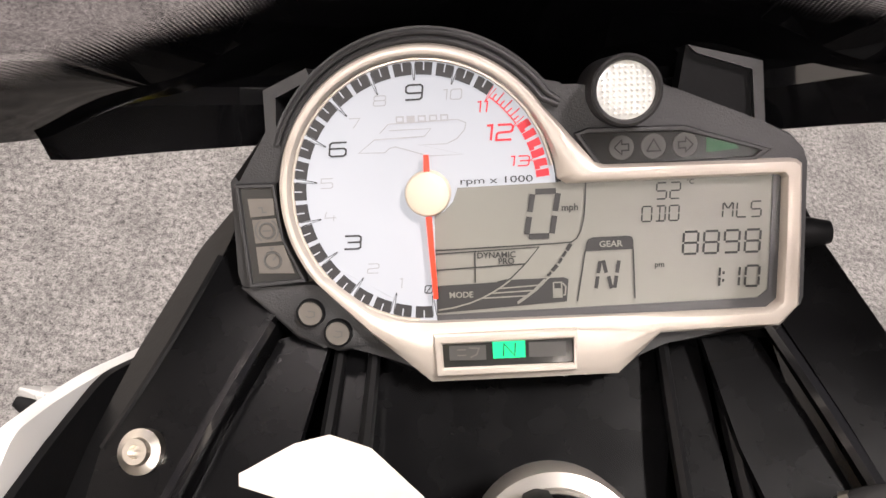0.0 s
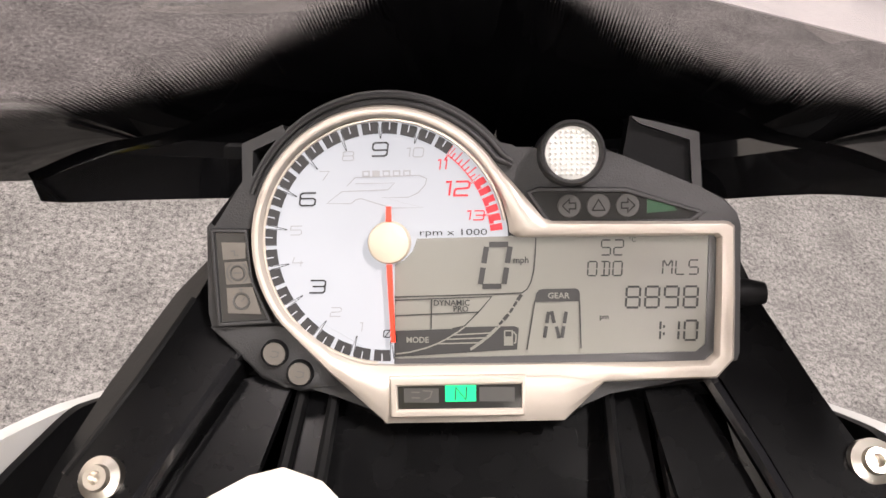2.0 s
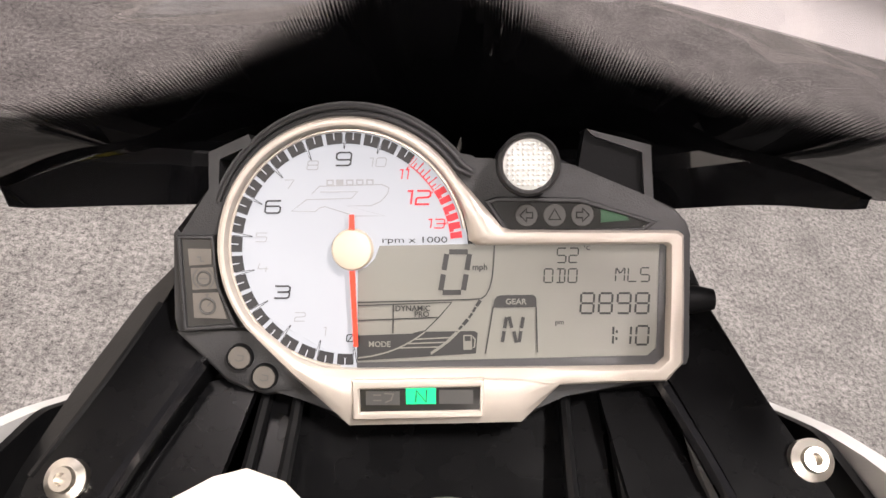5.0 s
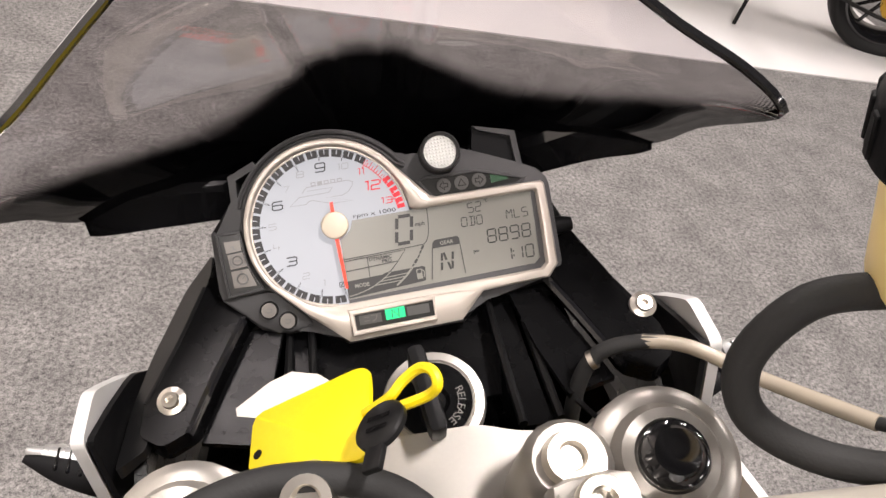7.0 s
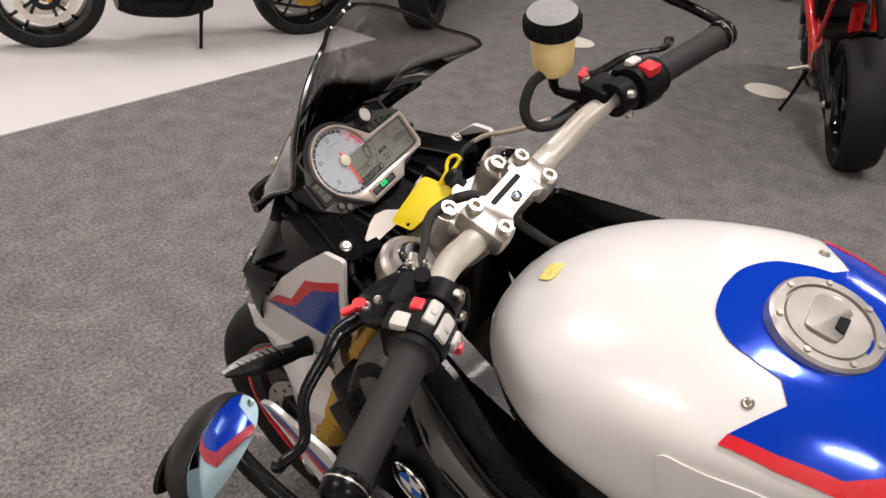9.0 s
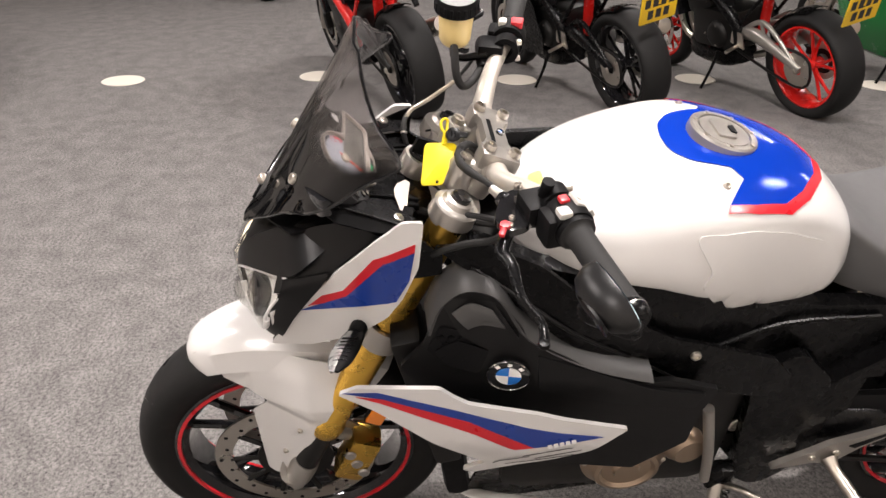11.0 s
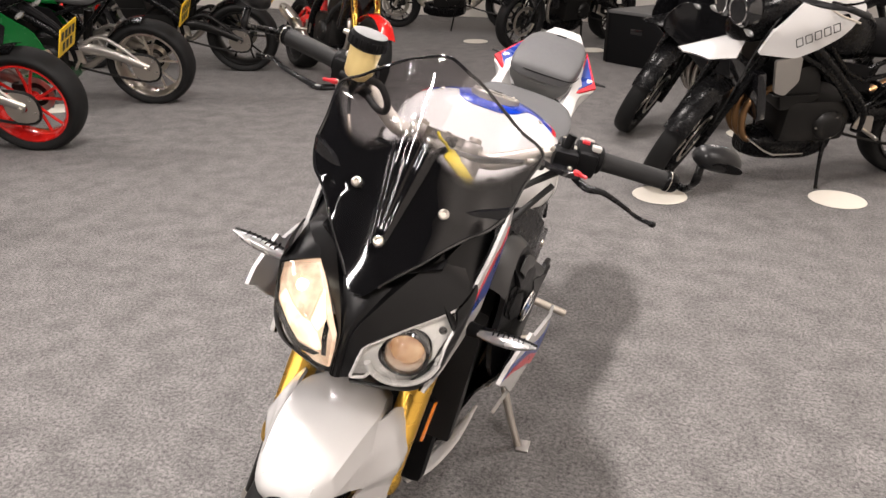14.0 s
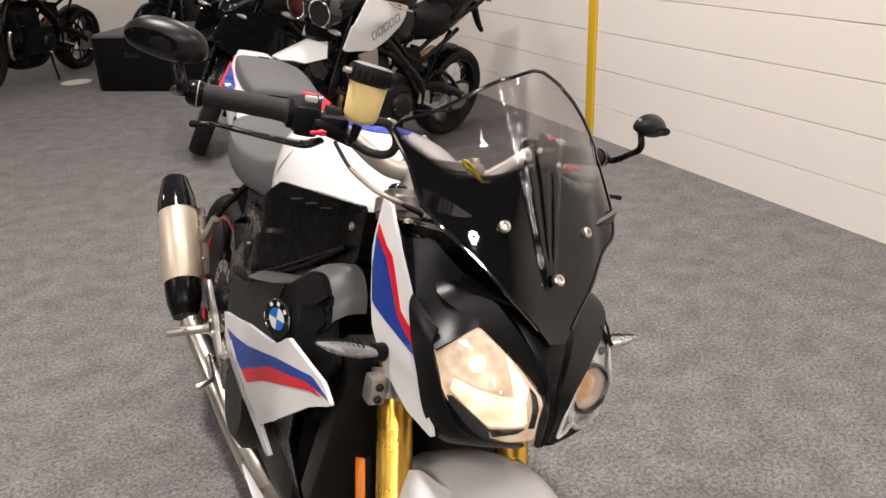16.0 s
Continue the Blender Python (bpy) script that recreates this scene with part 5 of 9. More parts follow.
flat("pump_fill", [(43.3, -34.2), (46.0, -34.2), (46.0, -37.0), (43.3, -37.0)], 1.6, LCD, parent=lcd, depth=0.0003)

# warning lights, shift light and shades
flat("warning_field", [(-62.0, 4.8), (-50.2, 4.6), (-48.6, -13.2), (-42.2, -27.6), (-44, -28.6), (-60.6, -29.2)], 1.5, WARN_FIELD, "dark warning light field")
part("field_frame", ring_slab(mm([(-63.2, 5.8), (-49.4, 5.6), (-47.8, -13.2), (-41.2, -28.8), (-61.6, -30.4)]), mm([(-61.6, 4.4), (-50.4, 4.2), (-48.9, -13.2), (-43.0, -27.4), (-60.3, -28.6)]), 0.003, Matrix.Translation((0, 0, 0.002)), 0.0006), HOUSING, cluster)
for shape in ([(-59.2, 0.8), (-50.3, 0.6), (-50.5, -5.1), (-58.8, -5.6)], [(-58.4, -6.5), (-50.0, -6.2), (-48.7, -14.2), (-57.9, -14.7)], [(-57.9, -15.9), (-48.2, -15.6), (-45.2, -25.6), (-57.6, -25.2)]):
    flat("warning_light", shape, 2.0, WARN_PANE, "unlit grey warning pane")
part("brake_symbol", lathe([(0.0022, 0.0), (0.0024, 0.0002), (0.0029, 0.0002), (0.0030, 0.0)], Matrix.Translation((-0.0535, -0.0104, 0.0022)), 24, closed=True), SYMBOL, cluster)
ribbon([arc(4.0, 30, 150, 8, (-53.5, -10.4)), arc(4.0, 210, 330, 8, (-53.5, -10.4)), [(-55, -10.4), (-52, -10.4)], [(-55.8, -2.4), (-54.4, -2.4), (-54.4, -4.0), (-53, -4.0)]], 0.5, 2.2, SYMBOL, "pane_symbol", cluster)
part("timer_symbol", lathe([(0.0024, 0.0), (0.0026, 0.0002), (0.0032, 0.0002), (0.0033, 0.0)], Matrix.Translation((-0.0524, -0.0208, 0.0022)), 24, closed=True), SYMBOL, cluster)
ribbon([[(-52.4, -20.8), (-51.0, -19.4)], [(-52.4, -17.4), (-52.4, -16.4)], [(-53.2, -16.4), (-51.6, -16.4)]], 0.5, 2.2, SYMBOL, "timer_symbol", cluster)
for a, b in ((-41.3, -40.5), (-32.1, -48.0)):
    part("round_light", lathe([(0.0, 0.0006), (0.0042, 0.0006), (0.0044, -0.0006)], Matrix.Translation((a * MM, b * MM, 0.0002)), 32), WARN_PANE, cluster, "unlit round warning light")
    part("light_collar", lathe([(0.0043, -0.001), (0.0044, 0.0012), (0.0049, 0.0012), (0.0051, -0.001)], Matrix.Translation((a * MM, b * MM, 0.0)), 32, closed=True), BLACK, cluster)
    ribbon([[(a - 1.6, b - 0.8), (a - 0.4, b - 1.4), (a + 1.4, b - 1.0), (a + 1.6, b + 0.6), (a - 0.8, b + 1.0)]], 0.4, 0.95, SYMBOL, "light_symbol", cluster)
part("console", slab(mm([(-66.0, -31), (-46.6, -50.2), (-37.5, -53.2), (-32.5, -55.2), (-18.2, -52.6), (-20, -48), (-36.8, -31.6), (-40, -29.4), (-62, -31)]), 0.004, Matrix.Translation((0, 0, -0.0012)), 0.0012), HOUSING, cluster)
flat("signal_window", [(53.4, 17.2), (56, 17.6), (85.6, 17.0), (110.6, 9.6), (108, 7.6), (60.0, 6.4)], 1.4, WARN_FIELD, "dark indicator window")
part("window_frame", ring_slab(mm([(51.0, 17.6), (55.6, 19.2), (86.4, 18.6), (113.6, 9.8), (108.6, 6.4), (59.4, 4.8)]), mm([(53.4, 17.0), (56, 17.4), (85.6, 16.8), (110.2, 9.6), (107.8, 7.8), (60.2, 6.7)]), 0.003, Matrix.Translation((0, 0, 0.0018)), 0.0006), HOUSING, cluster)
for k, a in enumerate((66.3, 76.5, 86.6)):
    part("signal_symbol", lathe([(0.0, 0.0), (0.0039, 0.0002), (0.0041, 0.0)], Matrix.Translation((a * MM, 0.0124, 0.0015)), 28), SYMBOL, cluster)
    line = [(a - 2.4, 12.4), (a, 14.8), (a, 13.4), (a + 2.2, 13.4), (a + 2.2, 11.4), (a, 11.4), (a, 10.0), (a - 2.4, 12.4)] if k != 1 else [(a - 2.2, 10.8), (a, 14.6), (a + 2.2, 10.8), (a - 2.2, 10.8)]
    ribbon([[(2 * a - p, q) for p, q in line] if k == 2 else line], 0.5, 1.9, WARN_FIELD, "signal_arrow", cluster)
flat("green_pane", [(93.2, 16.4), (100.8, 14.0), (103.6, 10.4), (93.2, 9.6)], 1.6, DARK_GREEN_PANE)
SHIFT = Matrix.Translation((0.0666, 0.0306, 0.0))
GLASS_WHITE = material("white_prismatic_lens", (0.74, 0.75, 0.72), 0.15, coat=0.8, grain=0.3, scale=900, bump=0.6)
shift_light = part("shift_light", lathe([(0.0090, 0.0095), (0.0095, 0.0118), (0.0103, 0.0124), (0.0110, 0.0118), (0.0113, 0.009), (0.0118, -0.03)], SHIFT, 40), HOUSING, cluster, "round shift light with a prismatic lens")
part("shift_lens", lathe([(0.0, 0.0103), (0.006, 0.0101), (0.0092, 0.0096)], SHIFT, 36), GLASS_WHITE, shift_light)
for k in range(-5, 6):
    for j in range(-5, 6):
        if k * k + j * j < 22:
            part("prism", box((0.0666 + k * 0.0018, 0.0306 + j * 0.0018, 0.0106), (0.0013, 0.0013, 0.0010), bevel=0.0005, segments=1), GLASS_WHITE, shift_light)
flat("side_hood", [(88.6, 44.0), (112.4, 37.8), (113.6, 18.0), (110.2, 19.2), (109.2, 35.2), (91.6, 41.2)], -5, HOUSING, "", None, 0.02)
flat("side_hood_back", [(88.6, 44.0), (112.4, 37.8), (113.6, 18.0), (86, 28.5)], -8, BLACK, "", None, 0.01)
flat("left_hood", [(-52.4, 36.6), (-37.0, 43.2), (-35.5, 39.5), (-48.2, 34.0), (-49.4, 16.0), (-52.8, 16.4)], -4, HOUSING, "", None, 0.02)
for r, z, w in ((52.2, -1.4, 1.1), (49.6, -0.6, 1.0)):
    part("housing_ridge", tube([Vector((a, b, z)) * MM for a, b in arc(r, -70, 54, 36, (0.7, 0.5)) + [(46.4, 28.6 - (52.2 - r) * 0.6)]], w * MM, 8, 1), HOUSING, cluster)
part("dash_knob", lathe([(0.0, 0.012), (0.004, 0.011), (0.0055, 0.004), (0.0055, 0.0)], Matrix.Translation((0.1270, -0.0205, -0.012)) @ Matrix.Rotation(radians(90), 4, "Y"), 16), BLACK, cluster)

# ---- wheels, fork, bars, engine and the rest of the bike ----
FRONT, REAR = Vector((0, 0.708, 0.308)), Vector((0, -0.735, 0.318))


def tyre_profile(r, w):
    """The tyre's section as (radius, across)."""
    h = w / 2
    return [(r - 0.085, -h * 0.62), (r - 0.055, -h * 0.92), (r - 0.030, -h), (r - 0.012, -h * 0.78), (r - 0.003, -h * 0.42), (r, 0), (r - 0.003, h * 0.42), (r - 0.012, h * 0.78), (r - 0.030, h), (r - 0.055, h * 0.92), (r - 0.085, h * 0.62)]


def wheel(parent, name, centre, r, w, rim_mat, stripe_mat=None, spokes=5, discs=(0.16,), disc_x=0.075, label="", wire=False, fine=True):
    """A wheel with its tyre, rim, hub, spokes and brake discs as pieces of one part."""
    m = Matrix.Translation(centre) @ AXLE
    tyre = part(name, lathe([tuple(p) for p in smooth_line(tyre_profile(r, w), 3)], m, 56, closed=True), TYRE, parent, label)
    rr = r - 0.083
    part("rim", lathe([(rr + 0.006, -w * 0.36), (rr + 0.010, -w * 0.40), (rr, -w * 0.41), (rr - 0.016, -w * 0.30), (rr - 0.022, 0), (rr - 0.016, w * 0.30), (rr, w * 0.41), (rr + 0.010, w * 0.40), (rr + 0.006, w * 0.36), (rr - 0.008, 0)], m, 48, closed=True), rim_mat, tyre)
    if stripe_mat:
        for s in (-1, 1):
            part("rim_stripe", lathe([(rr + 0.004, s * w * 0.41), (rr + 0.004, s * (w * 0.41 + 0.0025)), (rr - 0.003, s * (w * 0.40 + 0.0035)), (rr - 0.003, s * w * 0.39)], m, 48, closed=True), stripe_mat, tyre)
    part("hub", lathe([(0.012, -0.062), (0.030, -0.060), (0.036, -0.045), (0.030, -0.02), (0.030, 0.02), (0.036, 0.045), (0.030, 0.060), (0.012, 0.062)], m, 24), rim_mat, tyre)
    if wire:
        for k in range(28):
            a = math.tau * k / 28
            b = a + (0.35 if k % 2 else -0.35)
            s = 0.03 if k % 4 < 2 else -0.03
            part("spoke", tube([centre + Vector((s, 0.034 * math.cos(a), 0.034 * math.sin(a))), centre + Vector((0, (rr - 0.015) * math.cos(b), (rr - 0.015) * math.sin(b)))], 0.0022, 5, 1), STEEL, tyre)
    else:
        for k in range(spokes):
            for d in (-0.13, 0.13):
                a = math.tau * k / spokes + 0.4
                pts = [centre + Vector((0, q * math.cos(a + d * f), q * math.sin(a + d * f))) for q, f in ((0.028, 0.9), (0.09, 0.95), (rr - 0.012, 1.7))]
                part("spoke", tube(pts, [0.013, 0.010, 0.009], 8, 3), rim_mat, tyre)
    for x in ((-disc_x, disc_x) if len(discs) > 1 else (disc_x,)):
        dm = Matrix.Translation(Vector(centre) + Vector((x, 0, 0))) @ AXLE
        d = discs[0]
        part("brake_disc", lathe([(d - 0.034, -0.0025), (d, -0.0025), (d, 0.0025), (d - 0.034, 0.0025)], dm, 48, closed=True), STEEL, tyre, "drilled steel brake disc")
        part("disc_carrier", lathe([(0.045, -0.003), (0.075, -0.003), (0.075, 0.003), (0.045, 0.003)], dm, 32, closed=True), DARK_METAL, tyre)
        for k in range(10 if fine else 0):
            a = math.tau * k / 10
            c = Vector(centre) + Vector((x, 0.10 * math.cos(a), 0.10 * math.sin(a)))
            part("disc_bobbin", box(c, (0.006, 0.012, 0.06), Matrix.Translation(c) @ Matrix.Rotation(a - math.pi / 2, 4, "X") @ Matrix.Translation(-c), 0.002, None, 1), DARK_METAL, tyre)
        for k in range(24 if fine else 0):
            a = math.tau * k / 24
            q = d - 0.011 - 0.012 * (k % 2)
            c = Vector(centre) + Vector((x, q * math.cos(a), q * math.sin(a)))
            part("disc_hole", lathe([(0.0, -0.0032), (0.0042, -0.0032), (0.0042, 0.0032), (0.0, 0.0032)], Matrix.Translation(c) @ AXLE, 8), BLACK, tyre)
    return tyre


front_wheel = wheel(bike, "front_wheel", FRONT, 0.310, 0.12, GLOSS, DECAL_RED, 5, (0.158, 0.158), 0.062, "front wheel with a black rim and thin red stripe")
rear_wheel = wheel(bike, "rear_wheel", REAR, 0.320, 0.19, GLOSS, DECAL_RED, 5, (0.11,), 0.07, "rear wheel with a black rim and wide tyre")
for k in range(26):
    a = math.tau * k / 26
    for s in (-1, 1):
        r = 0.3105
        p0 = FRONT + Vector((s * 0.012, (r - 0.0005) * math.cos(a), (r - 0.0005) * math.sin(a)))
        p1 = FRONT + Vector((s * 0.045, (r - 0.013) * math.cos(a + 0.10), (r - 0.013) * math.sin(a + 0.10)))
        if k % 2 == (s > 0):
            part("tread_groove", tube([p0, (p0 + p1) / 2 * 1.0 + Vector((s * 0.002, 0, 0)), p1], 0.0018, 5, 2), GLOSS, front_wheel)

# fork
FORK_DIR = Vector((0, 0.391, -0.920)).normalized()
for side in (-1, 1):
    top = Vector((side * 0.106 + 0.003, 0.4317, 0.9414))
    down = lambda d: top + FORK_DIR * d
    leg = part("fork_tube", tube([down(-0.02), down(0.0), down(0.5), down(0.505), down(0.515), down(0.53), down(0.535)], [0.027, 0.0275, 0.0275, 0.031, 0.031, 0.0285, 0.026], 24, 1), GOLD, bike, "gold anodised fork tube")
    part("stanchion", tube([down(0.52), down(0.66)], 0.0225, 20, 1), DARK_METAL, leg)
    part("axle_clamp", tube([down(0.635), down(0.66), down(0.70), (side * 0.098, 0.708, 0.315), (side * 0.095, 0.712, 0.285)], [0.025, 0.027, 0.026, 0.03, 0.022], 16, 2), SILVER, leg, "cast axle clamp")
    caliper = part("brake_caliper", box((side * 0.078, 0.585, 0.335), (0.055, 0.06, 0.125), Matrix.Translation((0, 0.585, 0.335)) @ Matrix.Rotation(radians(22), 4, "X") @ Matrix.Translation((0, -0.585, -0.335)), 0.012), GOLD, bike, "gold radial brake caliper")
    for dz in (-0.03, 0.0, 0.03):
        part("piston_cover", lathe([(0.0, 0.004), (0.010, 0.004), (0.012, 0.0)], Matrix.Translation((side * 0.106, 0.585 + dz * 0.4, 0.335 + dz)) @ Matrix.Rotation(radians(90 * side), 4, "Y"), 16), SILVER, caliper)
    part("caliper_link", tube([(side * 0.08, 0.600, 0.40), (side * 0.095, 0.63, 0.43)], 0.012, 10, 1), SILVER, bike)
    part("side_reflector", box((side * 0.138, 0.535, 0.545), (0.008, 0.03, 0.075), Matrix.Translation((0, 0.535, 0.545)) @ Matrix.Rotation(radians(25), 4, "X") @ Matrix.Translation((0, -0.535, -0.545)), 0.003), AMBER, bike, "amber side reflector")
    part("reflector_mount", box((side * 0.131, 0.535, 0.545), (0.012, 0.034, 0.08), Matrix.Translation((0, 0.535, 0.545)) @ Matrix.Rotation(radians(25), 4, "X") @ Matrix.Translation((0, -0.535, -0.545)), 0.003), BLACK, bike)
    lower = down(0.245)
    part("lower_yoke_clamp", lathe([(0.0285, -0.022), (0.037, -0.022), (0.038, 0.022), (0.0285, 0.022)], along(lower, lower + FORK_DIR), 28, closed=True), SILVER, bike, "cast lower yoke clamp")
    part("clamp_boss", box(lower + Vector((side * 0.005, 0.036, 0.014)), (0.034, 0.032, 0.042), bevel=0.008), SILVER, bike)
    for dz in (-0.012, 0.012):
        screw("clamp_bolt", lower + Vector((side * 0.005, 0.053, 0.016 + dz)), (0, 1, 0.3), 0.007)
    up = top - FORK_DIR * 0.02
    part("fork_clamp", lathe([(0.0, 0.017), (0.016, 0.017), (0.018, 0.019), (0.029, 0.018), (0.0345, 0.013), (0.036, -0.008), (0.0285, -0.010)], along(up, up - FORK_DIR), 32), SILVER, bike, "silver top yoke clamp")
    part("fork_cap", lathe([(0.0, 0.036), (0.010, 0.036), (0.0125, 0.033), (0.0148, 0.032), (0.0148, 0.016)], along(up, up - FORK_DIR), 24), GLOSS, bike, "black fork cap")
    part("cap_ring", lathe([(0.0150, 0.026), (0.0165, 0.0275), (0.0215, 0.0255), (0.0255, 0.018)], along(up, up - FORK_DIR), 28), SILVER, bike)
part("lower_yoke", tube([(-0.10, 0.505, 0.725), (0, 0.46, 0.735), (0.10, 0.505, 0.725)], [0.02, 0.03, 0.02], 12, 4, flat=1.4), SILVER, bike)

# top yoke with the ignition barrel
yoke_m = Matrix.Translation((0.007, 0.412, 0.964)) @ Matrix.Rotation(radians(23.5), 4, "X")
yoke = [(-0.135, 0.012), (-0.128, 0.036), (-0.100, 0.042), (-0.072, 0.030), (-0.040, 0.034), (-0.024, 0.040), (0.024, 0.040), (0.040, 0.034), (0.072, 0.030), (0.100, 0.042), (0.128, 0.036), (0.135, 0.012), (0.128, -0.020), (0.100, -0.034), (0.06, -0.034), (0.032, -0.042), (-0.032, -0.042), (-0.06, -0.034), (-0.100, -0.034), (-0.128, -0.020)]
top_yoke = part("top_yoke", slab(round_corners(yoke, 0.014), 0.026, yoke_m, 0.005), SILVER, bike, "bright cast aluminium top yoke")
for side in (-1, 1):
    part("yoke_slit", box((side * 0.083, 0.028, 0.0005), (0.0018, 0.04, 0.003), yoke_m @ Matrix.Translation((side * 0.083, 0.028, 0)) @ Matrix.Rotation(radians(side * 38), 4, "Z") @ Matrix.Translation((-side * 0.083, -0.028, 0))), BLACK, top_yoke)
    part("yoke_boss", tube([yoke_m @ Vector((side * 0.0516, 0.002, -0.01)), Vector((0.0082 + side * 0.0516, 0.406, 1.004)), Vector((0.0082 + side * 0.0516, 0.404, 1.010))], [0.024, 0.019, 0.015], 20, 1), SILVER, top_yoke)
    part("riser_web", tube([Vector((0.0082 + side * 0.0516, 0.406, 0.996)), Vector((0.0082 + side * 0.0516, 0.366, 0.996))], 0.016, 14, 1, flat=0.8), SILVER, top_yoke)
    part("yoke_bolt", lathe([(0.0, 0.004), (0.005, 0.004), (0.006, 0.008), (0.010, 0.008), (0.0115, 0.0)], along((0.0082 + side * 0.0516, 0.404, 1.010), (0.0082 + side * 0.0516, 0.386, 1.051)), 22), STEEL, top_yoke)
part("stem_nut", lathe([(0.0, 0.006), (0.012, 0.006), (0.013, 0.010), (0.022, 0.009), (0.024, 0.0)], yoke_m @ Matrix.Translation((0, -0.028, 0)), 24), SILVER, top_yoke)
IGN = Matrix.Translation((0.0125, 0.4705, 0.9690)) @ Matrix.Rotation(radians(25.5), 4, "X") @ Matrix.Scale(0.88, 4)
ignition = part("ignition_switch", lathe([(0.0, 0.010), (0.008, 0.011), (0.0085, 0.014), (0.020, 0.0155), (0.0215, 0.014), (0.0225, 0.0155), (0.027, 0.0145), (0.0285, 0.008), (0.029, -0.02)], IGN, 40), SILVER, bike, "ignition switch ringed in bright aluminium")
part("ignition_face", lathe([(0.0062, 0.0125), (0.0085, 0.0152), (0.0205, 0.0168), (0.021, 0.012)], IGN, 36), SATIN, ignition, "black lettered face")
for text, a in (("ON", 35), ("RELEASE", -75)):
    for k, c in enumerate(text):
        b = radians(a - k * (12 if text != "ON" else 16))
        lettering("ignition_letter", c, 0.0062, IGN @ Matrix.Rotation(b, 4, "Z") @ Matrix.Translation((0, 0.0145, 0.0166)), WARN_OFF, ignition)
part("key_bow", box((0, 0, 0), (0.0095, 0.046, 0.032), IGN @ Matrix.Translation((-0.004, 0.0, 0.036)) @ Matrix.Rotation(radians(8), 4, "Z"), 0.0042), BLACK, bike, "black key in the ignition")

# bar clamps and risers
BAR_Y, BAR_Z = 0.3596, 1.0010
clamp_m = Matrix.Translation((0.0102, BAR_Y, BAR_Z)) @ Matrix.Rotation(radians(2), 4, "Z") @ Matrix.Rotation(radians(-1.6), 4, "Y") @ Matrix.Rotation(radians(22), 4, "X")
bridge = [(-0.032, 0.020), (0.032, 0.020), (0.040, 0.030), (0.040, -0.028), (0.026, -0.017), (-0.026, -0.017), (-0.040, -0.028), (-0.040, 0.030)]
clamp = part("bar_clamp", slab(round_corners(bridge, 0.006), 0.014, clamp_m @ Matrix.Translation((0, 0, 0.0225)), 0.003), SILVER, bike, "cast silver handlebar clamp bridge")
part("clamp_slot", slab(round_corners([(-0.030, 0.005), (0.030, 0.005), (0.030, 0.012), (-0.030, 0.012)], 0.0034), 0.003, clamp_m @ Matrix.Translation((0, 0, 0.0232))), BLACK, clamp)
for x in (-0.0515, 0.0515):
    part("clamp_cap", box((x, 0, 0.008), (0.034, 0.064, 0.032), clamp_m, 0.009), SILVER, clamp)
    part("riser", tube([clamp_m @ Vector((x, 0, 0.0)), clamp_m @ Vector((x, 0.004, -0.02)), Vector((x * 1.05 + 0.01, 0.388, 0.955))], [0.026, 0.024, 0.022], 18, 2), SILVER, clamp)
    for y in (-0.0202, 0.0202):
        b = part("clamp_bolt", lathe([(0.0, 0.002), (0.0045, 0.002), (0.005, 0.008), (0.0085, 0.008), (0.0095, 0.005), (0.0095, 0.0)], clamp_m @ Matrix.Translation((x, y, 0.024)), 22), STEEL, clamp)
ROUNDEL_WHITE = material("roundel_white", (0.8, 0.8, 0.8), 0.25, coat=0.5)
ROUNDEL_BLUE = material("roundel_blue", (0.02, 0.16, 0.55), 0.25, coat=0.5)


def roundel(m, r, parent, name="roundel"):
    """A round badge: a black ring round four quarters."""
    base = part(name, lathe([(0.0, 0.002), (r * 0.6, 0.002), (r * 0.62, 0.0028), (r * 0.93, 0.0024), (r * 0.96, 0.0034), (r, 0.002), (r, -0.002)], m, 40), GLOSS, parent, "round black, white and blue badge")
    for k in range(4):
        bm = bmesh.new()
        a0 = k * math.pi / 2
        bm.faces.new([bm.verts.new(m @ Vector(p)) for p in [(0, 0, 0.0032)] + [(r * 0.58 * math.cos(a0 + s * math.pi / 16), r * 0.58 * math.sin(a0 + s * math.pi / 16), 0.0032) for s in range(9)]])
        link("badge_quarter", bm, ROUNDEL_BLUE if k % 2 else ROUNDEL_WHITE, base)
    part("badge_rim", lathe([(r * 0.94, 0.002), (r * 0.97, 0.0042), (r, 0.002)], m, 40), CHROME, base)
    for k in (-1, 0, 1):
        bars([(0, 0, r * 0.22, r * 0.20)], m @ Matrix.Rotation(-k * 0.75, 4, "Z") @ Matrix.Translation((0, r * 0.78, 0.0038)), ROUNDEL_WHITE, "badge_mark", base)
    return base


roundel(clamp_m @ Matrix.Translation((0, -0.006, 0.0228)), 0.0062, clamp)

# handlebar
bar = [(-0.262, 0.2876, 1.0487), (-0.205, 0.305, 1.0515), (-0.155, 0.331, 1.036), (-0.105, 0.351, 1.012), (-0.06, BAR_Y - 0.002, BAR_Z - 0.002), (0.08, BAR_Y + 0.002, BAR_Z + 0.002), (0.125, 0.354, 1.016), (0.170, 0.336, 1.045), (0.215, 0.312, 1.0615), (0.262, 0.2956, 1.0654)]
part("handlebar", tube(bar, [0.0125, 0.0125, 0.0135, 0.0155, 0.016, 0.016, 0.0155, 0.0135, 0.0125, 0.0125], 20, 5), BAR_SILVER, bike, "silver tapered handlebar")


def bar_at(side, x):
    """A point of the bar's outer stretch."""
    s = (x - 0.215) / 0.19
    return Vector((side * x, (0.308 if side > 0 else 0.300) - s * 0.050, 1.057 + side * x * 0.032))


